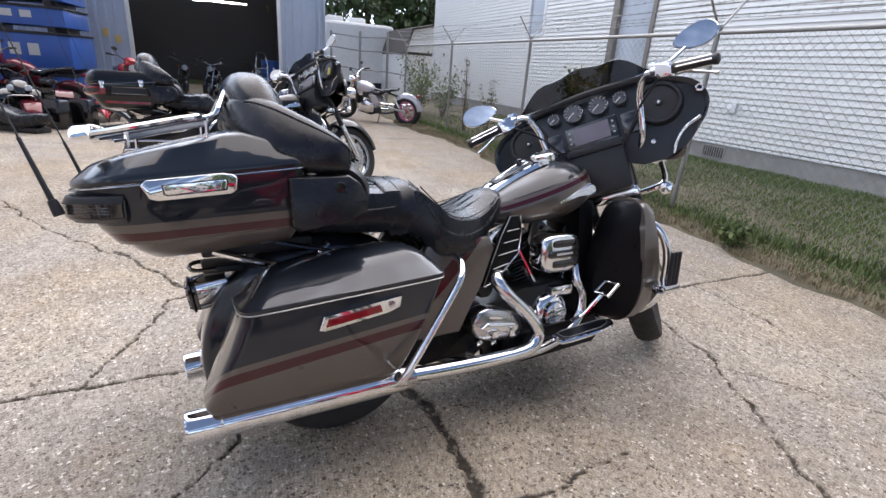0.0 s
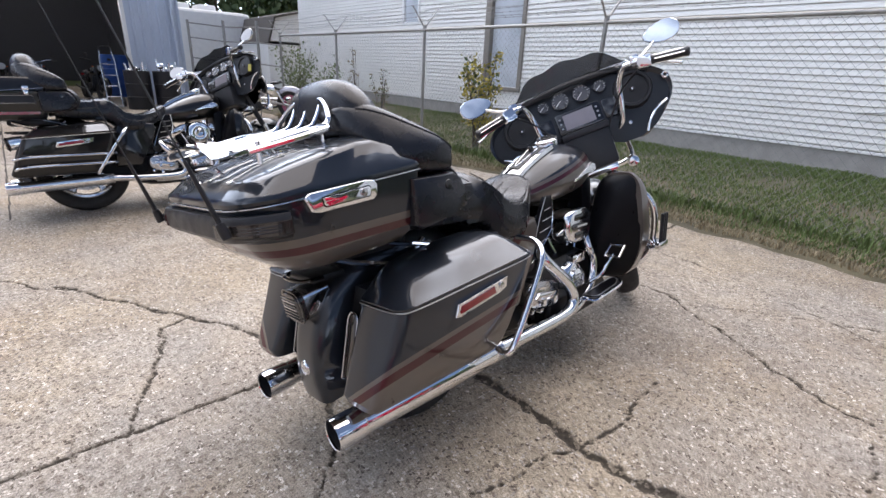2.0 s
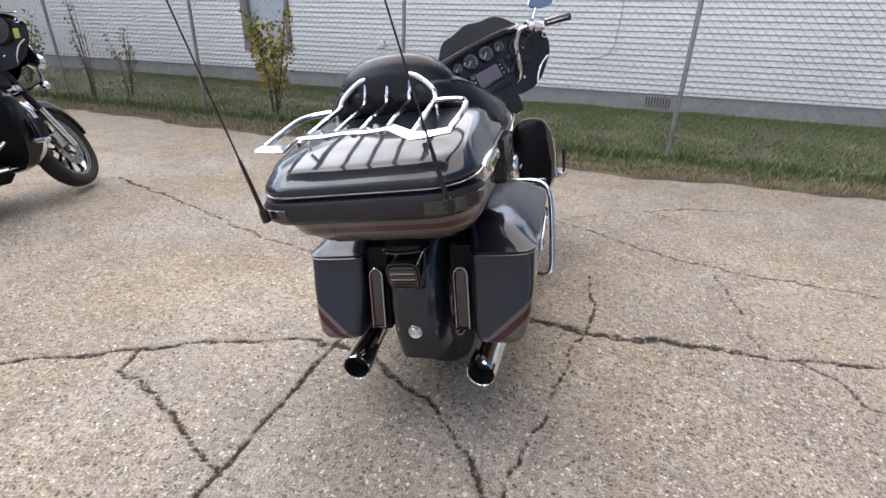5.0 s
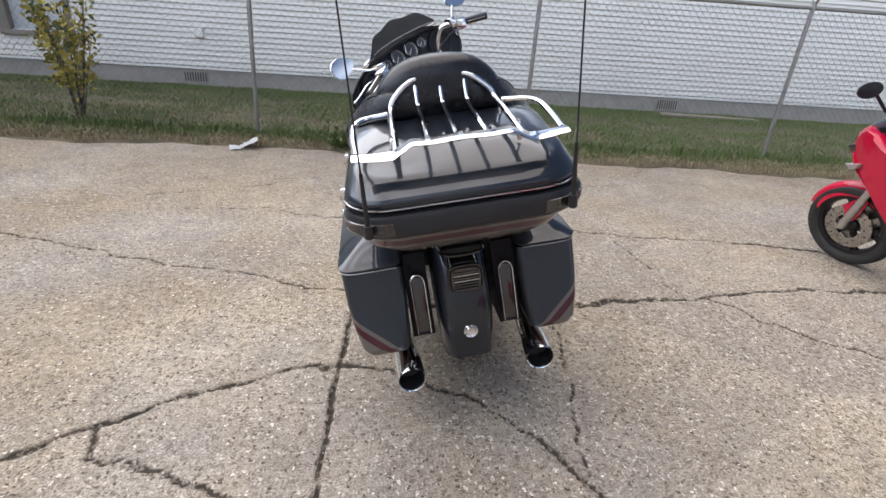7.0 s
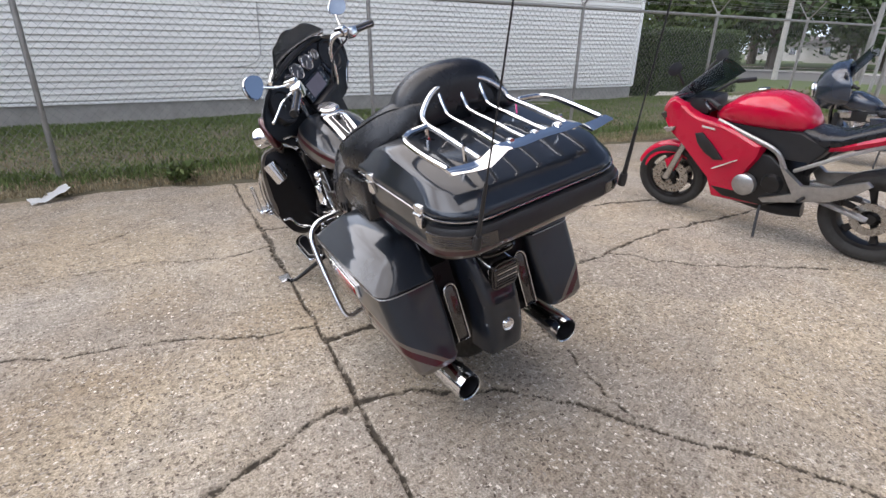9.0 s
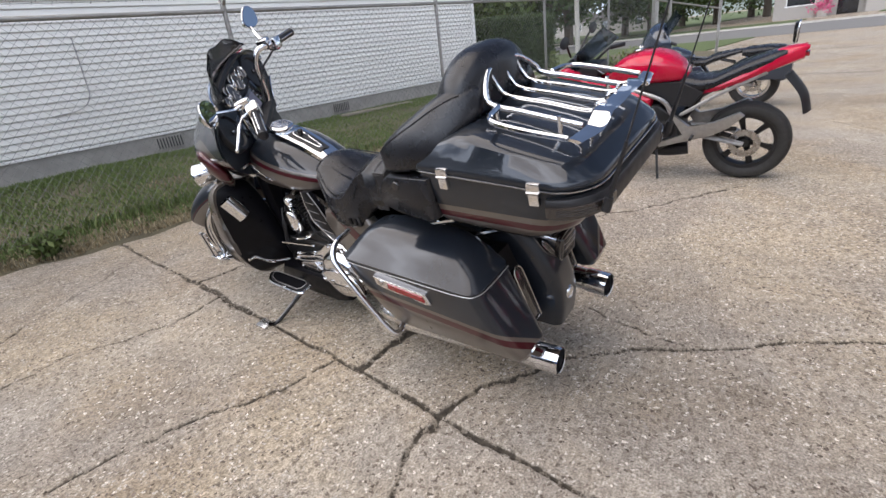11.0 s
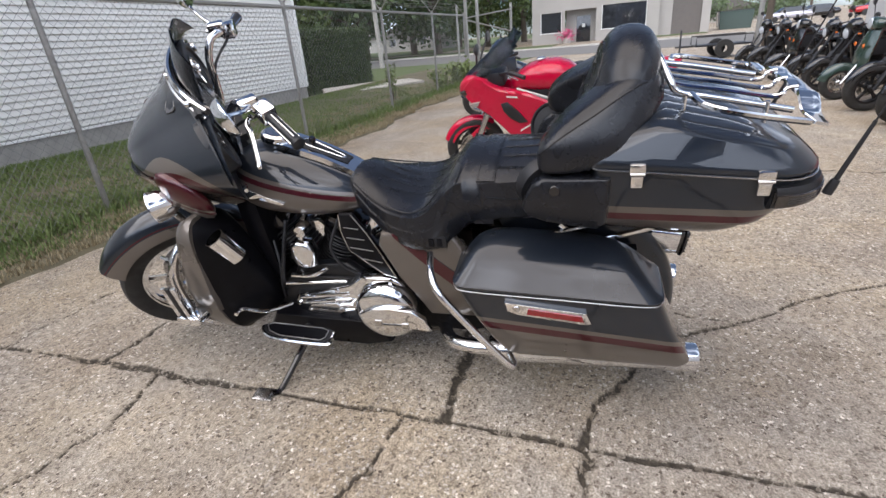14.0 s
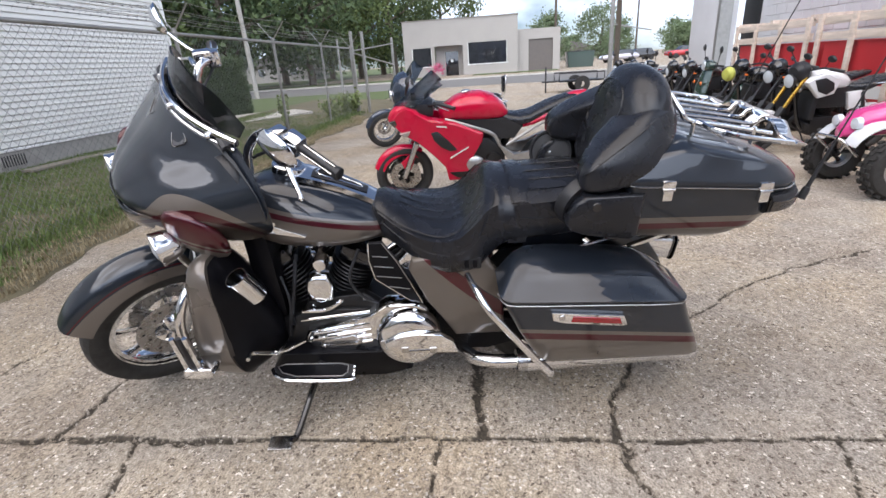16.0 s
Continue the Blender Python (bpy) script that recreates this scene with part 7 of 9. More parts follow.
        part("mirror", lathe([(0, 0.03), (0.03, 0.024), (0.05, 0.008), (0.052, 0.0), (0, -0.004)], Matrix.Translation((1.29, s * 0.30, 1.21)) @ Matrix.Diagonal((1, 1.6, 0.9, 1)) @ Matrix.Rotation(radians(90), 4, "Y"), 18), black_satin, mi)
        part("tail_panel", loft(bmesh.new(), [[Vector((x, s * y, z)) for y, z in ((0.12 * k, zz - 0.03), (0.135 * k, zz), (0.12 * k, zz + 0.035), (0.02, zz + 0.05), (0.02, zz - 0.05))] for x, zz, k in ((0.30, 0.735, 0.9), (0.20, 0.76, 1.08), (0.05, 0.815, 1.05), (-0.15, 0.89, 0.85), (-0.30, 0.945, 0.45))]), sport_red, b, "red tail panel")
    # nose between the side panels, screen, tank, seats
    part("nose", loft(bmesh.new(), [[Vector((x, y, z)) for y, z in oval(0, zc, hw, hh, 2.6, 20)] for x, zc, hw, hh in ((1.535, 0.835, 0.02, 0.02), (1.51, 0.845, 0.07, 0.055), (1.45, 0.875, 0.12, 0.085), (1.36, 0.895, 0.150, 0.09), (1.25, 0.88, 0.16, 0.08))]), sport_red, b)
    rows = []
    for k in range(13):
        a = -1 + k / 6
        col = []
        for v in range(6):
            f = v / 5
            col.append(Vector((1.47 - 0.37 * f - 0.13 * a * a * (1 - 0.3 * f), 0.155 * a * (1 - 0.15 * f), 0.955 + 0.29 * f - 0.04 * a * a - 0.07 * f * a * a)))
        rows.append(col + [p + Vector((-0.004, 0, -0.002)) for p in col[::-1]])
    part("windscreen", loft(bmesh.new(), rows), glass("smoked_screen", (0.34, 0.40, 0.47), 0.05), b, "smoked windscreen")
    part("cockpit", box(1.10, 1.36, -0.13, 0.13, 0.86, 0.98, 0.03), black_satin, b)
    part("instrument", box(1.25, 1.30, -0.08, 0.08, 1.0, 1.08, 0.02), black_gloss, b)
    kt = [(1.06, 0.08, 0.90, 0.81), (1.0, 0.135, 0.945, 0.80), (0.90, 0.172, 1.010, 0.80), (0.78, 0.190, 1.038, 0.795), (0.66, 0.192, 1.040, 0.79), (0.56, 0.172, 1.010, 0.79), (0.47, 0.125, 0.945, 0.79), (0.42, 0.08, 0.875, 0.79)]
    tk = part("fuel_tank", loft(bmesh.new(), [[Vector((x, y, z)) for y, z in oval(0, (a + c) / 2, hw, (a - c) / 2, 2.7, 24)] for x, hw, a, c in kt]), sport_red, b, "red fuel tank", sharp=60)
    part("filler", lathe([(0, 0.008), (0.035, 0.006), (0.04, 0)], along((0.80, 0, 1.047), (0.1, 0, 1)), 18), dull_chrome, tk)
    ks = [(0.49, 0.09, 0.865, 0.74), (0.42, 0.13, 0.835, 0.72), (0.32, 0.15, 0.818, 0.72), (0.22, 0.15, 0.828, 0.74), (0.12, 0.14, 0.875, 0.78), (0.0, 0.13, 0.925, 0.82), (-0.12, 0.11, 0.960, 0.86), (-0.20, 0.08, 0.978, 0.90), (-0.24, 0.04, 0.972, 0.92)]
    part("seat", loft(bmesh.new(), [[Vector((x, y, z)) for y, z in oval(0, (a + c) / 2, hw, (a - c) / 2, 3.2, 20)] for x, hw, a, c in ks]), leather, b, "black two-step seat", sharp=60)
    part("tail_tip", loft(bmesh.new(), [[Vector((x, y, z)) for y, z in oval(0, zc, hw, hh, 2.6, 16)] for x, zc, hw, hh in ((-0.05, 0.89, 0.09, 0.045), (-0.20, 0.935, 0.08, 0.050), (-0.29, 0.962, 0.05, 0.030), (-0.32, 0.968, 0.02, 0.01))]), sport_red, b)
    part("tail_lamp", box(-0.325, -0.28, -0.045, 0.045, 0.915, 0.94, 0.008), red_lens, b)
    part("rear_hugger", tube([(-0.22, 0, 0.80), (-0.32, 0, 0.66), (-0.36, 0, 0.52)], 0.05, 8, flat=0.3), black_satin, b)
    part("engine", slab([(1.0, 0.32), (1.03, 0.55), (0.9, 0.66), (0.6, 0.64), (0.46, 0.52), (0.44, 0.34), (0.6, 0.26), (0.9, 0.26)], -0.16, 0.16, 0.03, inset=0.02), black_crinkle, b, "black twin engine")
    part("generator_cover", lathe([(0, 0.05), (0.06, 0.046), (0.08, 0.03), (0.085, 0)], along((0.735, 0.17, 0.405), (0, 1, 0)), 24), alloy, b)
    part("sprocket_cover", lathe([(0, 0.03), (0.06, 0.026), (0.075, 0)], along((0.56, 0.16, 0.44), (0, 1, 0)), 20), black_crinkle, b)
    part("seat_cowl", slab([(0.95, 0.83), (0.70, 0.72), (0.52, 0.62), (0.36, 0.62), (0.28, 0.73), (0.45, 0.81)], -0.145, 0.145, 0.03, inset=0.02), black_satin, b)
    part("shock_spring", tube([(0.46, -0.06, 0.48), (0.34, -0.06, 0.68)], 0.035, 12, 0), black_satin, b)
    part("exhaust", tube([(0.9, 0, 0.24), (0.6, -0.02, 0.20), (0.42, -0.05, 0.21)], 0.055, 12), black_satin, b)
    part("chain_guard", box(0.05, 0.40, 0.105, 0.125, 0.42, 0.45, 0.006), black_satin, b)
    part("side_stand", tube([(0.62, 0.14, 0.26), (0.60, 0.20, 0.14), (0.58, 0.25, 0.045)], 0.010, 8), black_satin, b)
    return b

sport_bike(lean_pose(1.44, -0.02, 95.2, -9))

def street_bike(place, paint, label, style="standard", seat_mat=None, gold=False, steer=10, fw_r=0.30, base=1.35, screen=False, group="", sissy=False, tag=None, bright=False):
    """A small naked motorcycle or cruiser."""
    b = thing("parked_motorcycle", place, label, "motorcycle", group)
    low = 0.0 if style != "cruiser" else -0.10
    fw, rw = Vector((base, 0, fw_r)), Vector((0, 0, fw_r * 0.98))
    rk = 26 if style != "cruiser" else 33
    ax = Vector((-math.sin(radians(rk)), 0, math.cos(radians(rk))))
    ST = Matrix.Translation(fw) @ Matrix.Rotation(radians(steer), 4, ax) @ Matrix.Translation(-fw)
    metal = chrome if bright else black_crinkle
    wm = dull_chrome if bright else surface("dark_cast_wheel", (0.03, 0.03, 0.032), 0.35, 0.6, 0.2, 30, 0.03)
    wheel(b, fw, fw_r, 0.13, fw_r * 0.66, ST, 8 if style == "cruiser" else 5, "front_wheel", rim_mat=wm, spoke_mat=wm, discs=(1,), disc_r=0.12, thin=style == "cruiser")
    wheel(b, rw, fw_r * 0.98, 0.16, fw_r * 0.62, Matrix(), 5, "rear_wheel", rim_mat=tag or wm, spoke_mat=tag or wm, discs=(-1,), disc_r=0.10)
    fender(b, fw, fw_r + 0.03, 0.14, 15, 150, paint, ST, name="front_fender")
    fender(b, rw, fw_r + 0.05, 0.18, 50, 175 if style == "cruiser" else 140, paint, Matrix(), name="rear_fender")
    for s in (-1, 1):
        part("fork_leg", tube([fw + Vector((0, s * 0.085, 0)), fw + ax * 0.34 + Vector((0, s * 0.085, 0))], 0.025, 10, 0), metal if bright else black_satin, b, m=ST)
        part("fork_tube", tube([fw + ax * 0.34 + Vector((0, s * 0.085, 0)), fw + ax * 0.72 + Vector((0, s * 0.085, 0))], 0.021, 10, 0), surface("gold_anodised", (0.55, 0.33, 0.06), 0.3, 0.9) if gold else (chrome if bright else black_satin), b, m=ST)
        top = fw + ax * 0.74
        hb = part("handlebar", tube([top + Vector((-0.02, 0, 0.03)), top + Vector((-0.02, s * 0.10, 0.06)), top + Vector((-0.06, s * 0.22, 0.10)), top + Vector((-0.16, s * 0.36, 0.085))], 0.011, 8), chrome if bright else black_satin, b, m=ST)
        part("grip", tube([top + Vector((-0.085, s * 0.26, 0.098)), top + Vector((-0.165, s * 0.37, 0.084))], 0.019, 8, 0), black_satin, hb)
        mi = part("mirror_arm", tube([top + Vector((-0.06, s * 0.22, 0.11)), top + Vector((-0.03, s * 0.28, 0.20))], 0.005, 6, 0), black_satin, hb)
        c = top + Vector((-0.03, s * 0.295, 0.215))
        part("mirror", lathe([(0, 0.02), (0.035, 0.016), (0.046, 0.0), (0, -0.004)], Matrix.Translation(c) @ Matrix.Diagonal((1, 1.3, 0.8, 1)) @ Matrix.Rotation(radians(90), 4, "Y"), 16), black_satin, mi)
        part("turn_signal", lathe([(0, 0.02), (0.011, 0.014), (0.015, 0), (0.009, -0.03), (0, -0.03)], along(top + Vector((0.03, s * 0.13, -0.06)), (1, 0, 0)), 12), amber_lens, b, m=ST)
    lm = along(fw + ax * 0.66 + Vector((0.10, 0, 0)), (1, 0, -0.1))
    hl = part("headlamp", lathe([(0, -0.10), (0.045, -0.09), (0.072, -0.04), (0.080, 0.0), (0.076, 0.008)], lm, 22), chrome if bright else black_satin, b, m=ST)
    part("lamp_glass", lathe([(0, 0.022), (0.045, 0.017), (0.074, 0.004)], lm, 20), pane_glass, hl)
    zt = 0.86 + low
    kt = [(base - 0.42, 0.06, zt + 0.05, zt - 0.10), (base - 0.50, 0.13, zt + 0.10, zt - 0.12), (base - 0.62, 0.155, zt + 0.10, zt - 0.13), (base - 0.78, 0.12, zt + 0.03, zt - 0.13), (base - 0.86, 0.06, zt - 0.03, zt - 0.12)]
    part("fuel_tank", loft(bmesh.new(), [[Vector((x, y, z)) for y, z in oval(0, (a + c) / 2, hw, (a - c) / 2, 2.6, 22)] for x, hw, a, c in kt]), paint, b, sharp=60)
    zs = 0.80 + low * 1.1
    ks = [(base - 0.78, 0.07, zs, zs - 0.08), (base - 0.88, 0.13, zs - 0.01, zs - 0.10), (base - 1.02, 0.15, zs - 0.005, zs - 0.10), (base - 1.12, 0.13, zs + 0.04, zs - 0.06), (base - 1.32, 0.11, zs + 0.07, zs), (base - 1.45, 0.06, zs + 0.08, zs + 0.03)]
    part("seat", loft(bmesh.new(), [[Vector((x, y, z)) for y, z in oval(0, (a + c) / 2, hw, (a - c) / 2, 3, 18)] for x, hw, a, c in ks]), seat_mat or leather, b, sharp=60)
    part("tail_lamp", box(-0.30, -0.24, -0.05, 0.05, zs - 0.08, zs - 0.02, 0.012), red_lens, b)
    part("frame", tube([fw + ax * 0.62, (base - 0.42, 0, 0.35), (base - 0.6, 0, 0.22), (0.35, 0, 0.25), (0.25, 0, 0.6), (base - 0.5, 0, 0.75)], 0.022, 8, 3), black_gloss, b)
    part("engine", box(base - 0.88, base - 0.48, -0.13, 0.13, 0.22, 0.44, 0.04), metal if bright else black_crinkle, b)
    for k in (-1, 1) if style == "cruiser" else (0,):
        d = Vector((0.45 * k + 0.15, 0, 1))
        prof = [(0.05, 0)]
        for q in range(8):
            prof += [(0.05, 0.02 * q + 0.01), (0.08, 0.02 * q + 0.012), (0.08, 0.02 * q + 0.019), (0.05, 0.02 * q + 0.021)]
        part("cylinder", lathe(prof + [(0.05, 0.2)], along((base - 0.68, 0, 0.42), d), 18), metal if bright else black_crinkle, b, sharp=20)
    part("exhaust", tube([(base - 0.52, -0.10, 0.45), (base - 0.42, -0.14, 0.33), (base - 0.6, -0.17, 0.24), (0.3, -0.19, 0.27), (-0.15, -0.2, 0.33)], 0.030, 10), chrome if bright else black_satin, b)
    part("radiator", box(base - 0.50, base - 0.44, -0.14, 0.14, 0.40, 0.72 + low, 0.015), black_satin, b)
    part("air_box", box(base - 0.92, base - 0.52, -0.10, 0.10, 0.52, 0.78 + low, 0.04), black_satin, b)
    part("belly_pan", slab([(base - 0.44, 0.36), (base - 0.50, 0.22), (base - 0.80, 0.17), (base - 0.95, 0.22), (base - 0.9, 0.32)], -0.12, 0.12, 0.03), black_satin, b)
    if style != "cruiser":
        part("lamp_cowl", loft(bmesh.new(), [[fw + ax * 0.70 + Vector((x, y, z)) for y, z in oval(0, zc, hw, hh, 2.6, 16)] for x, zc, hw, hh in ((0.10, 0.06, 0.07, 0.05), (0.06, 0.06, 0.10, 0.10), (-0.02, 0.05, 0.11, 0.12), (-0.08, 0.03, 0.07, 0.08))]), black_satin if gold else paint, b, m=ST)
        for s in (-1, 1):
            part("fork_guard", tube([fw + ax * 0.10 + Vector((0.02, s * 0.085, 0)), fw + ax * 0.36 + Vector((0.02, s * 0.085, 0))], 0.036, 8, 0, flat=0.6), black_satin, b, m=ST)
    part("swing_arm", tube([(0.4, 0.10, 0.36), (0, 0.10, fw_r * 0.98)], 0.022, 8, 0), alloy, b)
    part("shock", tube([(0.12, 0.12, fw_r + 0.05), (0.24, 0.12, zs - 0.10)], 0.026, 10, 0), chrome if bright else black_satin, b)
    part("side_stand", tube([(0.62, 0.10, 0.24), (0.60, 0.26, 0.05)], 0.010, 6, 0), black_satin, b)
    for s in (-1, 1):
        part("side_panel", slab([(base - 0.95, zs - 0.08), (base - 0.80, zs - 0.10), (base - 0.86, zs - 0.30), (base - 1.05, zs - 0.24)], s * 0.08, s * 0.135, 0.02, inset=0.015), paint, b)
        if gold:
            # moulded tank shroud
            part("shroud", slab([(base - 0.36, 0.90), (base - 0.30, 0.84), (base - 0.46, 0.66), (base - 0.62, 0.70), (base - 0.66, 0.86), (base - 0.5, 0.93)], s * 0.10, s * 0.20, 0.03, inset=0.025), paint, b, "white plastic shroud")
            part("shroud_vent", slab([(base - 0.37, 0.865), (base - 0.43, 0.74), (base - 0.53, 0.70), (base - 0.60, 0.75), (base - 0.58, 0.83), (base - 0.48, 0.885)], s * 0.19, s * 0.207, 0.006), black_satin, b)
    if style == "cruiser" and bright:
        for s in (-1, 1):
            part("engine_cover", lathe([(0, 0.05), (0.09, 0.045), (0.125, 0.025), (0.13, 0)], along((base - 0.72, s * 0.12, 0.34), (0, s, 0)), 24), chrome, b)
            part("rocker_cover", box(base - 0.62, base - 0.46, min(0, s * 0.12), max(0, s * 0.12), 0.56, 0.66, 0.03), dull_chrome, b)
            part("rear_rocker", box(base - 0.92, base - 0.76, min(0, s * 0.12), max(0, s * 0.12), 0.54, 0.64, 0.03), dull_chrome, b)
        part("second_exhaust", tube([(base - 0.85, -0.10, 0.45), (base - 0.9, -0.18, 0.36), (0.3, -0.2, 0.36), (-0.1, -0.21, 0.40)], 0.034, 10), chrome, b)
    if screen:
        rows = []
        for k in range(11):
            a = -1 + k / 5
            col = [fw + ax * (0.66 + 0.56 * v / 4) + Vector((0.10 - 0.05 * a * a - 0.03 * v / 4, 0.25 * a * (1 - 0.10 * v / 4), 0)) for v in range(5)]
            rows.append(col + [p + Vector((-0.005, 0, 0)) for p in col[::-1]])
        part("windscreen", loft(bmesh.new(), rows), glass("blue_tint_screen", (0.13, 0.18, 0.26), 0.06), b, "tall clear windscreen", m=ST)
        shell = part("fork_fairing", loft(bmesh.new(), [[fw + ax * 0.70 + Vector((x - 0.10 * (y / 0.4) ** 2, y, z + 0.35 * max(0, -z) * (abs(y) > 0.2))) for y, z in oval(0, zc, hw, hh, 2.6, 26)] for x, zc, hw, hh in ((0.23, -0.03, 0.07, 0.07), (0.205, -0.02, 0.17, 0.15), (0.14, 0.0, 0.29, 0.22), (0.06, 0.02, 0.37, 0.25), (-0.03, 0.03, 0.39, 0.255), (-0.06, 0.03, 0.36, 0.23))]), paint, b, "glossy navy fork-mounted fairing", m=ST)
        part("lamp_ring", lathe([(0.085, -0.02), (0.095, 0.0), (0.092, 0.014), (0.082, 0.016)], along(fw + ax * 0.66 + Vector((0.215, 0, 0)), (1, 0, -0.1)), 24), chrome, shell)
        part("fairing_lens", lathe([(0, 0.022), (0.05, 0.018), (0.084, 0.008)], along(fw + ax * 0.66 + Vector((0.215, 0, 0)), (1, 0, -0.1)), 22), pane_glass, shell)
    if sissy:
        part("pillion_seat", loft(bmesh.new(), [[Vector((x, y, z)) for y, z in oval(0, zs + 0.03, hw, hh, 3, 16)] for x, hw, hh in ((0.16, 0.10, 0.04), (0.08, 0.14, 0.06), (-0.15, 0.15, 0.065), (-0.30, 0.12, 0.05), (-0.34, 0.07, 0.03))]), leather, b)
        part("sissy_pad", box(-0.43, -0.37, -0.09, 0.09, zs + 0.10, zs + 0.34, 0.03), leather, b)
        part("sissy_bar", tube([(-0.20, -0.12, zs - 0.15), (-0.38, -0.10, zs + 0.02), (-0.42, -0.09, zs + 0.32), (-0.42, 0.09, zs + 0.32), (-0.38, 0.10, zs + 0.02), (-0.20, 0.12, zs - 0.15)], 0.009, 8, 4), chrome, b)
        for s in (-1, 1):
            part("pannier", box(-0.42, 0.10, min(s * 0.14, s * 0.30), max(s * 0.14, s * 0.30), 0.40, 0.66, 0.05), paint, b)
            part("pannier_rail", tube([(-0.36, s * 0.20, 0.70), (-0.40, s * 0.30, 0.69), (0.02, s * 0.30, 0.69), (0.10, s * 0.20, 0.70)], 0.009, 8, 4), chrome, b)
    return b

def scooter(place, paint, label, group=""):
    """A step-through scooter with leg shield and closed tail."""
    b = thing("scooter", place, label, "scooter", group)
    fw, rw = Vector((1.24, 0, 0.23)), Vector((0, 0, 0.23))
    wm = surface("dark_cast_wheel", (0.03, 0.03, 0.032), 0.35, 0.6, 0.2, 30, 0.03)
    wheel(b, fw, 0.23, 0.12, 0.135, Matrix(), 5, "front_wheel", rim_mat=dull_chrome, spoke_mat=dull_chrome, discs=(1,), disc_r=0.09)
    wheel(b, rw, 0.23, 0.12, 0.135, Matrix(), 5, "rear_wheel", rim_mat=wm, spoke_mat=wm, discs=(), disc_r=0.09)
    fender(b, fw, 0.27, 0.15, 10, 165, paint, Matrix(), name="front_fender")
    part("leg_shield", loft(bmesh.new(), [[Vector((x, y, z)) for x, y in ((xx, -hw), (xx + 0.05, -hw * 0.5), (xx + 0.07, 0), (xx + 0.05, hw * 0.5), (xx, hw), (xx - 0.03, hw * 0.9), (xx - 0.03, -hw * 0.9))] for xx, hw, z in ((1.02, 0.14, 0.28), (1.06, 0.20, 0.42), (1.05, 0.22, 0.62), (1.0, 0.19, 0.80), (0.96, 0.12, 0.92))]), paint, b)
    part("floor", box(0.42, 1.02, -0.15, 0.15, 0.24, 0.30, 0.02), black_satin, b)
    part("tail_body", loft(bmesh.new(), [[Vector((x, y, z)) for y, z in oval(0, zc, hw, hh, 2.6, 20)] for x, zc, hw, hh in ((0.48, 0.48, 0.12, 0.18), (0.35, 0.50, 0.17, 0.19), (0.10, 0.54, 0.18, 0.16), (-0.15, 0.60, 0.14, 0.11), (-0.30, 0.63, 0.06, 0.05))]), paint, b, sharp=60)
    part("seat", loft(bmesh.new(), [[Vector((x, y, z)) for y, z in oval(0, zc, hw, hh, 3, 18)] for x, zc, hw, hh in ((0.50, 0.71, 0.09, 0.04), (0.40, 0.72, 0.14, 0.05), (0.10, 0.74, 0.15, 0.05), (-0.15, 0.76, 0.12, 0.05), (-0.25, 0.77, 0.07, 0.04))]), leather, b)
    hd = part("handlebar_cowl", loft(bmesh.new(), [[Vector((x, y, z)) for y, z in oval(0, 0.98, hw, hh, 2.4, 18)] for x, hw, hh in ((1.06, 0.06, 0.05), (1.02, 0.13, 0.08), (0.94, 0.16, 0.08), (0.88, 0.12, 0.05))]), paint, b)
    part("headlamp", lathe([(0, 0.02), (0.06, 0.012), (0.07, -0.01)], along((1.055, 0, 0.98), (1, 0, 0)), 18), pane_glass, hd)
    for s in (-1, 1):
        part("grip", tube([(0.95, s * 0.15, 0.99), (0.90, s * 0.33, 0.99)], 0.016, 8, 0), black_satin, b)
        part("mirror_arm", tube([(0.94, s * 0.20, 1.0), (0.95, s * 0.27, 1.20)], 0.006, 6, 0), black_satin, b)
        part("mirror", lathe([(0, 0.02), (0.04, 0.014), (0.055, 0.0), (0, -0.004)], along((0.95, s * 0.28, 1.23), (1, 0, 0)), 16), black_satin, b)
        part("turn_signal", lathe([(0, 0.02), (0.025, 0.01), (0.028, 0)], along((1.11, s * 0.12, 0.72), (1, 0, 0)), 12), amber_lens, b)
    part("fork_leg", tube([fw + Vector((0, 0.08, 0)), (1.08, 0.06, 0.50)], 0.022, 8, 0), dull_chrome, b)
    part("tail_lamp", box(-0.33, -0.28, -0.06, 0.06, 0.60, 0.66, 0.012), red_lens, b)
    return b

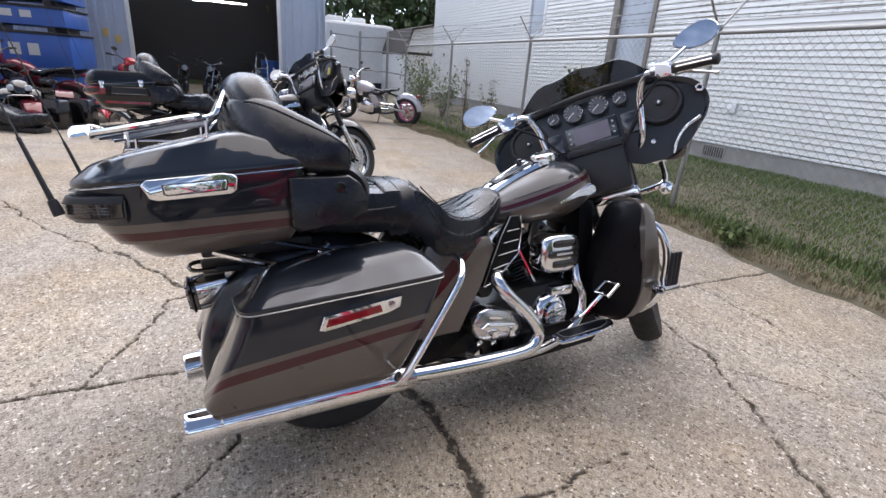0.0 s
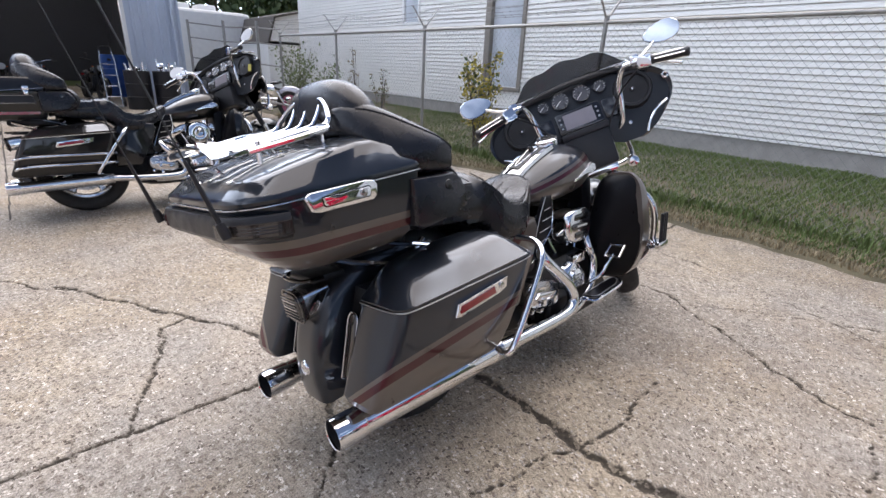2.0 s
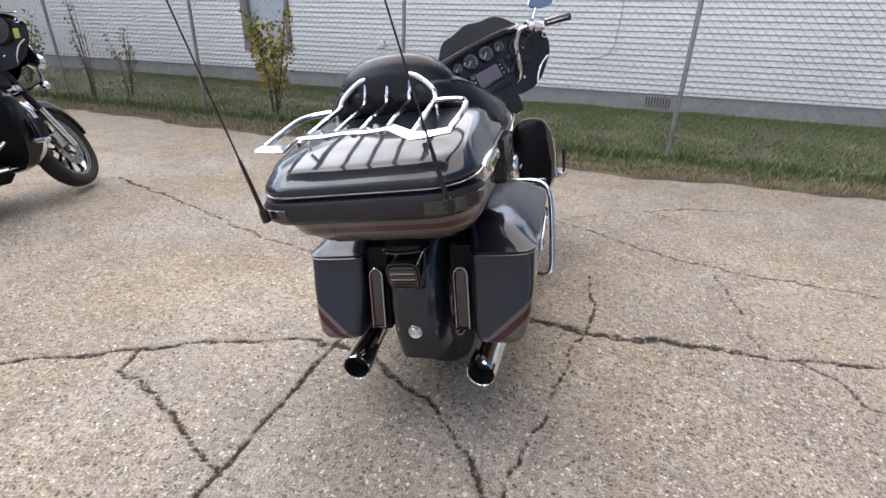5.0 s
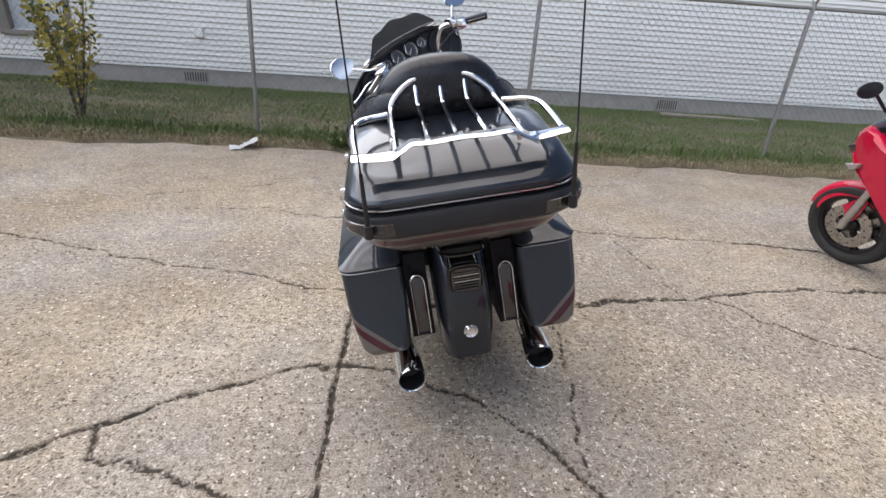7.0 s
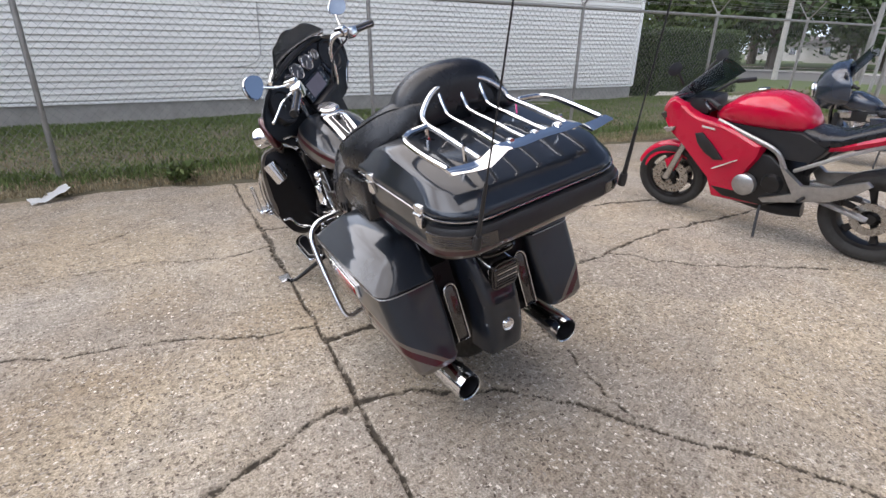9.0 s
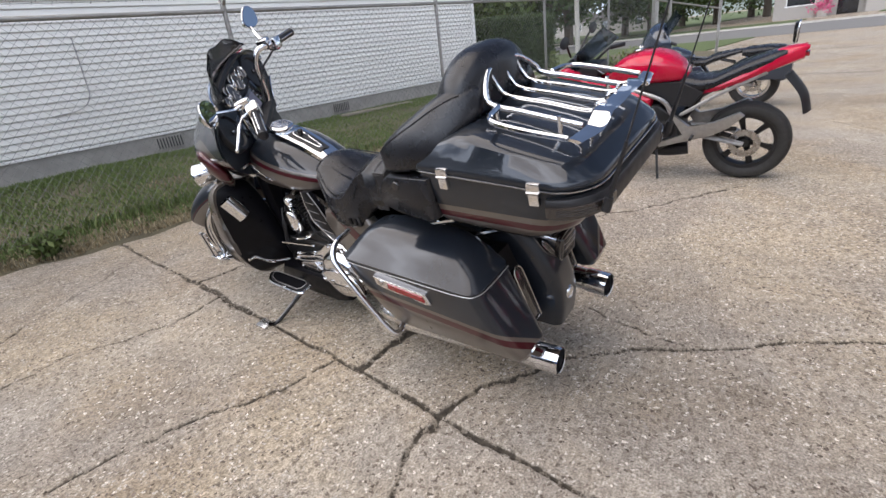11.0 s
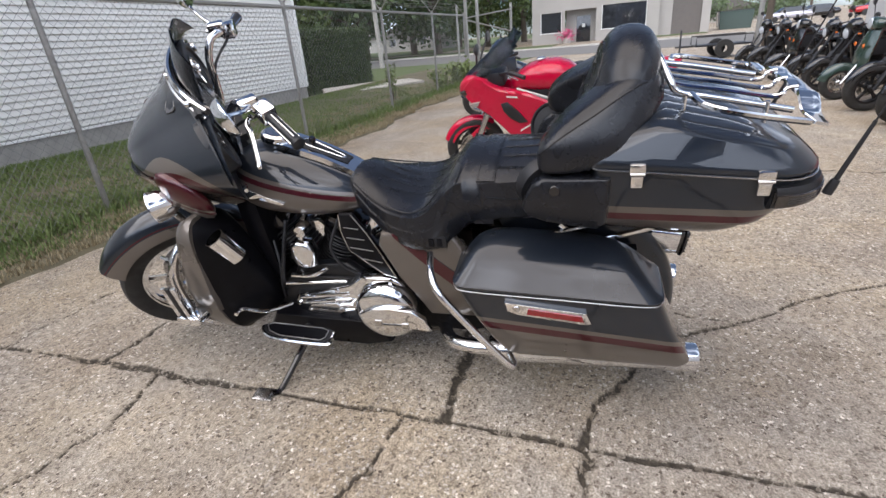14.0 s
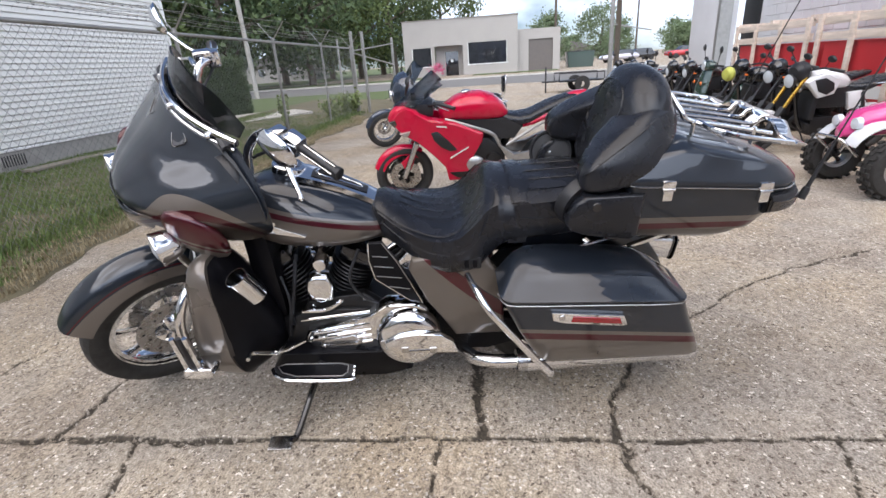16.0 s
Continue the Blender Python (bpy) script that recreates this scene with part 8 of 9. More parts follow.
def quad(place, paint, accent, label, group=""):
    """A four-wheeled all-terrain machine."""
    b = thing("quad_bike", place, label, "quad bike", group)
    wm = surface("dark_cast_wheel", (0.03, 0.03, 0.032), 0.35, 0.6, 0.2, 30, 0.03)
    for x, r, w, hw in ((1.15, 0.27, 0.19, 0.42), (0.0, 0.27, 0.26, 0.40)):
        for s in (-1, 1):
            c = Vector((x, s * hw, r))
            t = wheel(b, c, r, w, r * 0.52, Matrix(), 5, "wheel", rim_mat=alloy, spoke_mat=wm, discs=())
            bm = bmesh.new()
            for k in range(22):
                q = 2 * math.pi * k / 22
                for j in (-1, 0, 1):
                    mm = Matrix.Translation(c) @ Matrix.Rotation(q + 0.14 * (j % 2), 4, "Y")
                    box(r - 0.006, r + 0.012, j * w * 0.28 - w * 0.11, j * w * 0.28 + w * 0.11, -0.020, 0.020, bm=bm, m=mm)
            part("tread", bm, rubber, t)["kind"] = "stuff"
            part("axle_arm", tube([(x, s * 0.1, 0.34), c], 0.018, 8, 0), black_satin, b)
            part("shock_spring", tube([(x - 0.06, s * 0.16, 0.62), (x, s * hw * 0.75, 0.30)], 0.03, 10, 0), dull_chrome, b)
            part("mudguard", loft(bmesh.new(), [[Vector((x + 0.33 * math.cos(q), s * yy, r + 0.06 + 0.30 * math.sin(q) + dz)) for yy, dz in ((0.14, 0.03), (0.22, 0.02), (0.30 + 0.14 * (x < 0.5), 0), (0.30 + 0.14 * (x < 0.5), -0.012), (0.14, 0.01))] for q in (radians(a) for a in range(25, 160, 15))]), paint, b)
    part("body", loft(bmesh.new(), [[Vector((x, y, z)) for y, z in oval(0, zc, hw, hh, 2.8, 18)] for x, zc, hw, hh in ((1.42, 0.55, 0.06, 0.05), (1.3, 0.62, 0.15, 0.12), (1.05, 0.66, 0.17, 0.15), (0.8, 0.66, 0.13, 0.16), (0.5, 0.6, 0.12, 0.13), (0.1, 0.6, 0.14, 0.1), (-0.3, 0.64, 0.12, 0.05))]), accent, b, sharp=60)
    part("seat", loft(bmesh.new(), [[Vector((x, y, z)) for y, z in oval(0, zc, hw, hh, 3, 16)] for x, zc, hw, hh in ((0.78, 0.80, 0.07, 0.05), (0.6, 0.79, 0.12, 0.06), (0.2, 0.77, 0.14, 0.07), (-0.2, 0.80, 0.12, 0.06), (-0.3, 0.80, 0.06, 0.03))]), leather, b)
    part("engine", box(0.4, 0.85, -0.14, 0.14, 0.26, 0.56, 0.04), black_crinkle, b)
    part("bumper", tube([(1.35, -0.2, 0.35), (1.50, -0.18, 0.5), (1.52, 0, 0.52), (1.50, 0.18, 0.5), (1.35, 0.2, 0.35)], 0.014, 8), dull_chrome, b)
    for s in (-1, 1):
        part("headlamp", lathe([(0, 0.02), (0.05, 0.012), (0.06, -0.03)], along((1.38, s * 0.13, 0.64), (1, 0, 0)), 16), pane_glass, b)
        part("handlebar", tube([(0.98, 0, 0.86), (0.95, s * 0.12, 0.94), (0.88, s * 0.36, 0.96)], 0.012, 8), black_satin, b)
        part("lever", tube([(0.96, s * 0.22, 0.96), (1.0, s * 0.30, 0.95), (0.95, s * 0.38, 0.95)], 0.006, 6), dull_chrome, b)
    return b

def painted(name, c, metal=0.1):
    return surface(name, c, 0.22, metal, 0.06, 9, 0.0, 0.9)

silver, navy, gloss_black = painted("silver_paint", (0.48, 0.46, 0.50), 0.4), painted("navy_paint", (0.02, 0.03, 0.05)), painted("gloss_black_paint", (0.010, 0.010, 0.011))
white_plastic, olive, pink, red_plastic = painted("white_plastic", (0.72, 0.73, 0.75)), painted("dark_green_paint", (0.03, 0.055, 0.045)), painted("pink_plastic", (0.62, 0.05, 0.22)), painted("red_plastic", (0.42, 0.02, 0.025))

# behind the red one: a dark cruiser with a screen
street_bike(lean_pose(5.0, 0.72, 98, -8), navy, "navy cruiser with fork fairing, bluish windscreen and backrest", "cruiser", steer=20, screen=True, sissy=True, bright=True, base=1.6, fw_r=0.31)
# row before the white building
ROW = "row of parked machines"
quad(pose(1.16, -3.80, 0, 0, 0, 90) @ Matrix.Scale(0.92, 4), white_plastic, pink, "white and pink quad bike with knobbly tyres", ROW)
street_bike(lean_pose(2.93, -3.92, 91, -6), white_plastic, "white and black mini motorcycle with gold forks", "mini", gold=True, fw_r=0.25, base=1.2, steer=14, group=ROW)
street_bike(lean_pose(3.55, -4.05, 95, -6), gloss_black, "black naked motorcycle on its stand", "standard", fw_r=0.28, base=1.3, steer=16, group=ROW)
sc_a = street_bike(lean_pose(4.45, -4.05, 94, -6), gloss_black, "black motorcycle with a yellow wrapped headlamp", "standard", fw_r=0.28, base=1.3, steer=8, group=ROW)
part("headlamp_wrap", lathe([(0, 0.05), (0.07, 0.03), (0.10, -0.02), (0.09, -0.06)], along((1.25, 0.12, 0.90), (1, 0.2, 0)), 14), surface("yellow_plastic", (0.40, 0.42, 0.08), 0.5), sc_a)
scooter(lean_pose(5.45, -4.0, 93, -5), olive, "dark green scooter on its stand", ROW)
street_bike(lean_pose(6.35, -4.0, 92, -6), gloss_black, "small black motorcycle with orange signals", "mini", fw_r=0.25, base=1.2, steer=12, group=ROW)
street_bike(lean_pose(7.25, -4.0, 92, -6), gloss_black, "small black motorcycle with orange signals", "mini", fw_r=0.25, base=1.2, steer=6, group=ROW)
scooter(lean_pose(8.2, -3.9, 92, -5), gloss_black, "black scooter on its stand", ROW)
street_bike(lean_pose(9.3, -3.9, 92, -6), gloss_black, "black naked motorcycle on its stand", "standard", fw_r=0.28, base=1.3, steer=8, group=ROW)
street_bike(lean_pose(10.6, -3.7, 110, -6), gloss_black, "black naked motorcycle on its stand", "standard", fw_r=0.28, base=1.3, steer=8, group=ROW)
# by the garage
street_bike(lean_pose(-11.1, 3.95, 222, -8) @ Matrix.Scale(1.1, 4), silver, "silver V-twin cruiser with a pink rear wheel", "cruiser", steer=12, bright=True, base=1.65, fw_r=0.32, tag=painted("pink_wheel", (0.5, 0.16, 0.26)))
LEFT = "old machines before the garage"
quad(pose(-10.5, -2.75, 0, 0, 0, 190) @ Matrix.Scale(0.8, 4), painted("maroon_plastic", (0.12, 0.010, 0.016)), gloss_black, "maroon and black quad bike among loose parts", LEFT)
quad(pose(-11.2, -3.3, 0, 0, 0, 15) @ Matrix.Scale(0.85, 4), gloss_black, gloss_black, "worn black quad bike before the blue crates", LEFT)
quad(pose(-10.6, -4.3, 0, 0, 0, 25) @ Matrix.Scale(0.85, 4), red_plastic, gloss_black, "dark red and black quad bike", LEFT)

def loose_seat(place, label):
    """A long seat taken off its machine, hollowed in the middle."""
    t = thing("motorcycle_seat", place, label, "seat", "loose parts before the garage")
    rows = [(-0.42, 0.30, 0.05, 0.04), (-0.40, 0.29, 0.11, 0.08), (-0.30, 0.26, 0.15, 0.11), (-0.12, 0.19, 0.17, 0.12), (0.05, 0.15, 0.17, 0.11), (0.22, 0.17, 0.14, 0.11), (0.36, 0.21, 0.10, 0.08), (0.42, 0.23, 0.05, 0.04)]
    part("cushion", loft(bmesh.new(), [[Vector((x, y, z)) for y, z in oval(0, zc, hw, hh, 3, 18)] for x, zc, hw, hh in rows]), leather, t, sharp=60)
    part("pan", box(-0.34, 0.32, -0.12, 0.12, 0.0, 0.08, 0.02), black_satin, t)

def side_case(place, label):
    t = thing("luggage_case", place, label, "case", "loose parts before the garage")
    part("shell", loft(bmesh.new(), [[Vector((x, y, z)) for x, y in rrect(-0.17 * k, 0.17 * k, 0.12 * k, 0.05)] for k, z in ((0.85, 0.0), (0.97, 0.03), (1.0, 0.2), (0.97, 0.40), (0.85, 0.44))]), black_gloss, t)
    part("latch", box(-0.05, 0.05, 0.118, 0.132, 0.26, 0.32, 0.006), dull_chrome, t)

def body_panel(place, mat, label):
    """A bowed plastic wing panel lying on its edge."""
    t = thing("plastic_body_panel", place, label, "panel", "loose parts before the garage")
    rows = []
    for k in range(13):
        q = radians(15 + 150 * k / 12)
        w = 0.10 + 0.08 * math.sin(q)
        rows.append([Vector((0.42 * math.cos(q), y, 0.36 * math.sin(q) + dz)) for y, dz in ((-w, -0.05), (-w * 0.8, 0.01), (0, 0.03), (w * 0.8, 0.01), (w, -0.05), (w * 0.7, -0.015), (-w * 0.7, -0.015))])
    part("wing", loft(bmesh.new(), rows), mat, t)
    part("rim", tube([r_[0] for r_ in rows], 0.010, 6, 0), black_satin, t)

dark_red = painted("dark_red_plastic", (0.16, 0.012, 0.02))
for x, y, rz, l in ((-9.1, -2.75, 60, "black seat lying loose on the concrete"), (-9.5, -3.25, 75, "black seat leaning on other parts"), (-10.1, -3.6, 40, "torn black seat among old parts")):
    loose_seat(pose(x, y, 0, 0, 0, rz), l)
side_case(pose(-9.5, -2.42, 0, 0, 0, 55), "black plastic luggage case with chrome latch")
side_case(pose(-9.72, -2.12, 0, 0, 0, 70), "black plastic luggage case with chrome latch")
for x, y, rz, mat, l in ((-9.85, -1.8, 70, gloss_black, "black plastic wing panel on the concrete"), (-9.95, -1.45, 60, gloss_black, "black plastic wing panel on the concrete"), (-10.5, -2.3, 80, red_plastic, "red plastic wing panel among loose parts"), (-10.2, -2.9, 20, dark_red, "dark red plastic wing panel"), (-10.9, -2.0, 40, gloss_black, "scuffed black plastic wing panel")):
    body_panel(pose(x, y, 0.0, 0, 0, rz), mat, l)
street_bike(lean_pose(-13.0, -2.2, 20, -8), red_plastic, "red motorcycle by the garage wall", "standard", steer=15, group=LEFT)
street_bike(lean_pose(-11.25, -2.55, 258, -7), dark_red, "dark red motorcycle parked behind loose parts", "standard", steer=10, group=LEFT)
street_bike(lean_pose(-11.15, -3.35, 250, -7), dark_red, "dark red motorcycle parked behind loose parts", "standard", steer=-10, group=LEFT)

# ---- garage building in blue-grey sheet metal ----
sheet_metal = surface("blue_grey_sheet_metal", (0.46, 0.52, 0.62), 0.45, 0.2, 0.10, 2.0, 0.03, fine=30, stretch=(1, 1, 0.3))
# near-black wall colour carries the gloom inside the rooms
dark_room = surface("shaded_interior_wall", (0.045, 0.048, 0.058), 0.9, 0.0, 0.2, 3, 0.1)
blue_paint = surface("blue_crate_paint", (0.035, 0.115, 0.42), 0.4, 0.0, 0.08, 2, 0.03)
GAR_X, DOOR_Y0, DOOR_Y1, GAR_Y0, GAR_Y1 = -15.5, -2.05, 1.52, -9.0, 2.78

def corrugated(y0, y1, z0, z1, x, pitch=0.20):
    """A ribbed wall sheet facing +x."""
    bm = bmesh.new()
    n = max(2, int(round((y1 - y0) / pitch)))
    prof = []
    for k in range(n):
        a = y0 + (y1 - y0) * k / n
        w = (y1 - y0) / n
        prof += [(a, 0.0), (a + w * 0.62, 0.0), (a + w * 0.70, 0.022), (a + w * 0.92, 0.022)]
    prof.append((y1, 0.0))
    rows = [[Vector((x + d, y, z)) for y, d in prof] + [Vector((x - 0.12, y, z)) for y, d in prof[::-1]] for z in (z0, z1)]
    return loft(bm, rows)

def build_garage():
    g = thing("garage_building", Matrix(), "blue-grey corrugated metal garage with its wide door open", "garage")
    part("front_wall", corrugated(GAR_Y0, DOOR_Y0 - 0.08, 0, 5.2, GAR_X), sheet_metal, g, smooth=False)
    part("front_wall", corrugated(DOOR_Y1 + 0.08, GAR_Y1, 0, 5.2, GAR_X), sheet_metal, g, smooth=False)
    part("lintel", corrugated(DOOR_Y0 - 0.08, DOOR_Y1 + 0.08, 3.6, 5.2, GAR_X), sheet_metal, g, smooth=False)
    for y in (DOOR_Y0, DOOR_Y1):
        s = -1 if y < 0 else 1
        part("door_frame", box(GAR_X - 0.14, GAR_X + 0.05, min(y, y + s * 0.08), max(y, y + s * 0.08), 0, 3.6, 0.006), white_trim, g)
    part("corner_trim", box(GAR_X - 0.1, GAR_X + 0.03, GAR_Y1, GAR_Y1 + 0.06, 0, 5.2, 0.005), sheet_metal, g)
    part("side_wall", box(GAR_X - 12, GAR_X - 0.12, GAR_Y1 - 0.12, GAR_Y1, 0, 5.2), sheet_metal, g)
    part("side_wall", box(GAR_X - 12, GAR_X - 0.12, GAR_Y0, GAR_Y0 + 0.12, 0, 5.2), sheet_metal, g)
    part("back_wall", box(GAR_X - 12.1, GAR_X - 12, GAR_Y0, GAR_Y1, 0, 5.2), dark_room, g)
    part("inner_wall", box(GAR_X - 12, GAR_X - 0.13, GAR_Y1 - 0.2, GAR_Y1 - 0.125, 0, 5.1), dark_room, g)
    part("roof", box(GAR_X - 12.2, GAR_X + 0.3, GAR_Y0 - 0.2, GAR_Y1 + 0.2, 5.2, 5.35, 0.01), sheet_metal, g)
    part("drain_pipe", tube([(GAR_X + 0.07, GAR_Y1 - 0.12, 0.05), (GAR_X + 0.07, GAR_Y1 - 0.12, 5.1)], 0.04, 8, 0), sheet_metal, g)
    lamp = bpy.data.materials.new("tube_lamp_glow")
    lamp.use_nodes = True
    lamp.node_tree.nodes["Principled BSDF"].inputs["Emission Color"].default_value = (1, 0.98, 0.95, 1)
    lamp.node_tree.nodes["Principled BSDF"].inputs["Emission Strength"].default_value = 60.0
    for x, y in ((GAR_X - 3.2, 0.07),):
        t = part("tube_lamp", tube([(x, y - 0.8, 2.83), (x, y + 0.8, 2.86)], 0.014, 8, 0), lamp, g, "lit fluorescent tube, one visible and three added as fill")
    # unseen tubes added above the lintel to brighten the garage interior
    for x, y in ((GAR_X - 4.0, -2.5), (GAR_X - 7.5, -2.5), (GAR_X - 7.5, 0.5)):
        part("tube_lamp", tube([(x, y - 0.8, 4.85), (x, y + 0.8, 4.85)], 0.02, 8, 0), lamp, g, "lit fluorescent tube, one visible and three added as fill")
    return g

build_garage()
for k, (x, y, h, st) in enumerate(((-17.6, -1.2, 95, 10), (-17.9, -0.2, 80, -8), (-18.1, 0.7, 100, 12))):
    street_bike(lean_pose(x, y, h - 90, -6), gloss_black, "dark motorcycle inside the garage", "cruiser", bright=k == 1, steer=st, base=1.5, group="machines in the garage")

def bumper_guards():
    for y, z in ((-2.62, 1.12), (-2.36, 0.98)):
        ob = part("yellow_hook", box(-0.04, 0.05, -0.05, 0.05, -0.12, 0.06, 0.012), surface("yellow_bracket_paint", (0.62, 0.42, 0.12), 0.5))
        ob.matrix_world = pose(GAR_X + 0.03, y, z + 0.5, 0, 0, 0)
        tagged(ob, "yellow bracket on the garage wall", "bracket")

bumper_guards()

def crate_stack():
    """Flat blue steel crates piled on one another."""
    z = 0.0
    for k, h in enumerate((0.62, 0.72, 0.42, 0.40, 0.42, 0.4)):
        c = thing("steel_crate", pose(-13.3, -4.15 + 0.02 * math.sin(k * 2), z, 0, 0, -4 + k * 0.6), "blue painted steel shipping crate in a stack", "crate", "blue crate stack")
        part("panel", box(-0.8, 0.8, -1.45, 1.45, 0.10, h, 0.02), blue_paint, c)
        for y in (-1.2, 0, 1.2):
            part("skid", box(-0.8, 0.8, y - 0.06, y + 0.06, 0.0, 0.10, 0.004), black_satin, c)
        part("edge_strip", box(-0.82, 0.82, -1.47, 1.47, h, h + 0.045, 0.006), black_satin, c)
        for j in range(3):
            part("letter_bar", box(0.80, 0.806, 0.15 + 0.30 * j, 0.33 + 0.30 * j, 0.10 + h * 0.32, 0.10 + h * 0.62), pale_mark, c, "worn white marking")
        z += h + 0.05

crate_stack()

def hand_truck():
    h = thing("hand_truck", pose(-14.9, 1.0, 0, 0, -8, 0), "blue and grey upright hand truck by the garage door", "hand truck")
    for y in (-0.15, 0.15):
        part("rail", tube([(0, y, 0.05), (0, y, 1.1), (0, y * 0.8, 1.3)], 0.014, 8, 0), dull_chrome, h)
    part("handle", tube([(0, -0.12, 1.28), (-0.03, -0.1, 1.40), (-0.03, 0.1, 1.40), (0, 0.12, 1.28)], 0.014, 8), black_satin, h)
    for z in (0.25, 0.5, 0.75, 1.0):
        part("cross_bar", tube([(0, -0.15, z), (0, 0.15, z)], 0.011, 6, 0), dull_chrome, h)
    part("nose_plate", box(0, 0.22, -0.18, 0.18, 0.0, 0.012), dull_chrome, h)
    for y in (-0.2, 0.2):
        part("wheel", lathe([(0.05, -0.025), (0.12, -0.025), (0.125, 0), (0.12, 0.025), (0.05, 0.025)], Matrix.Translation((-0.07, y, 0.125)) @ Matrix.Rotation(radians(90), 4, "X"), 20), rubber, h)

hand_truck()

def drum(place, mat, label, group):
    """A ribbed steel drum, open at the top."""
    d = thing("steel_drum", place, label, "drum", group)
    part("shell", lathe([(0, 0.0), (0.28, 0.0), (0.285, 0.02), (0.28, 0.28), (0.292, 0.29), (0.28, 0.30), (0.28, 0.58), (0.292, 0.59), (0.28, 0.60), (0.28, 0.87), (0.268, 0.87), (0.268, 0.06), (0, 0.06)], Matrix(), 28), mat, d)
    part("rolled_rim", tube([(0.276 * math.cos(q), 0.276 * math.sin(q), 0.875) for q in (2 * math.pi * k / 24 for k in range(24))], 0.011, 6, 0, True), mat, d)
    return d

def chrome_scrap(place, seed, label):
    """Old bright pipes and covers standing in a drum."""
    rng = random.Random(seed)
    c = thing("scrap_parts", place, label, "scrap parts", "scrap in the drums")
    for k in range(9):
        q, lean = rng.uniform(0, 6.28), rng.uniform(0.05, 0.22)
        a = Vector((0.10 * math.cos(q), 0.10 * math.sin(q), 0.07))
        b = a + Vector((lean * math.cos(q + 1), lean * math.sin(q + 1), rng.uniform(0.82, 1.12)))
        m_ = a.lerp(b, 0.7) + Vector((rng.uniform(-0.04, 0.04), rng.uniform(-0.04, 0.04), 0))
        part("pipe", tube([a, m_, b], rng.uniform(0.016, 0.03), 10, 4), chrome if k % 3 else dull_chrome, c)
    for k in range(6):
        q = rng.uniform(0, 6.28)
        p = Vector((0.13 * math.cos(q), 0.13 * math.sin(q), 0.86 + 0.03 * k))
        part("cover", lathe([(0, 0.04), (0.05, 0.035), (0.075, 0.01), (0.08, -0.01), (0, -0.02)], along(p, (rng.uniform(-1, 1), rng.uniform(-1, 1), 0.6)), 16), chrome, c)

DRUMS = "steel drums by the garage door"
black_drum = surface("black_drum_paint", (0.012, 0.012, 0.014), 0.45, 0.2, 0.3, 8, 0.08)
drum(pose(-14.35, 1.47, 0), black_drum, "black steel drum beside the hand truck", DRUMS)
drum(pose(-14.25, 2.07, 0), black_drum, "black steel drum filled with bright scrap", DRUMS)
chrome_scrap(pose(-14.35, 1.47, 0) @ Matrix.Scale(0.92, 4), 5, "short bright scrap pipes in a drum")
chrome_scrap(pose(-14.25, 2.07, 0), 8, "bright chrome scrap pipes standing in a drum")
drum(pose(-18.5, 1.60, 0) @ Matrix.Scale(1.35, 4), blue_paint, "large blue drum just inside the garage", DRUMS)
drum(pose(-18.9, 2.50, 0) @ Matrix.Scale(1.35, 4), blue_paint, "large blue drum just inside the garage", DRUMS)

# ---- beyond the garage: camper, shed, far fence ----
def build_camper():
    c = thing("camper", pose(-23.5, 5.6, 0, 0, 0, 0), "white camper trailer parked behind the fence", "camper")
    part("body", loft(bmesh.new(), [[Vector((x, y, z)) for x, y in rrect(-3.5, 1.2, 1.5, 0.15)] for z in (0.55, 2.85)]), white_trim, c)
    part("roof", loft(bmesh.new(), [[Vector((x, y, z)) for x, y in rrect(-3.5 + d, 1.2 - d, 1.5 - d, 0.15)] for d, z in ((0, 2.85), (0.04, 2.93), (0.2, 2.97))]), white_trim, c)
    for x, y in ((-0.2, 0.1), (-0.2, -0.9)):
        part("roof_unit", box(x - 0.5, x + 0.5, y - 0.35, y + 0.35, 2.96, 3.22, 0.08), white_trim, c)
    for y in (-0.9, 0.9):
        part("wheel", lathe([(0, -0.1), (0.3, -0.1), (0.34, 0), (0.3, 0.1), (0, 0.1)], Matrix.Translation((-1.2, y * 1.5, 0.34)) @ Matrix.Rotation(radians(90), 4, "X"), 22), rubber, c)
    part("chassis", box(-3.4, 1.1, -1.2, 1.2, 0.3, 0.56), black_satin, c)

build_camper()

def build_shed():
    s = thing("shed", pose(-20.5, 8.6, 0, 0, 0, 0), "small white barn shed with a dark gambrel roof", "shed")
    part("wall", box(-2.2, 1.2, -2.0, 1.9, 0, 1.9), white_trim, s)
    prof = [(-2.05, 1.85), (-1.75, 2.75), (-0.05, 3.15), (1.65, 2.75), (1.95, 1.85)]
    roof = surface("dark_shingle", (0.075, 0.068, 0.062), 0.9, 0, 0.25, 5, 0.4)
    part("roof", loft(bmesh.new(), [[Vector((x, y, z)) for y, z in prof] + [Vector((x, y * 0.97, z - 0.06)) for y, z in prof[::-1]] for x in (-2.3, 1.35)]), roof, s, smooth=False)
    part("gable", loft(bmesh.new(), [[Vector((x, y * 0.96, z - 0.05)) for y, z in prof] for x in (1.12, 1.2)]), white_trim, s, smooth=False)

build_shed()

def side_fence():
    """The run of black rails between the fence's end and the garage."""
    f = thing("gate_rails", Matrix(), "dark pipe gate between the fence and the garage", "gate")
    for x, y in ((-15.2, 2.95), (-14.4, 3.6), (-13.4, 4.1)):
        part("post", tube([(x, y, 0), (x, y, 2.15)], 0.035, 8, 0), galv, f)
    for z in (1.15, 1.65, 2.0):
        part("rail", tube([(-15.2, 2.95, z + 0.08), (-14.4, 3.6, z), (-13.4, 4.1, z), (-12.6, FENCE_Y, z - 0.05)], 0.018, 6, 0), galv, f)

side_fence()

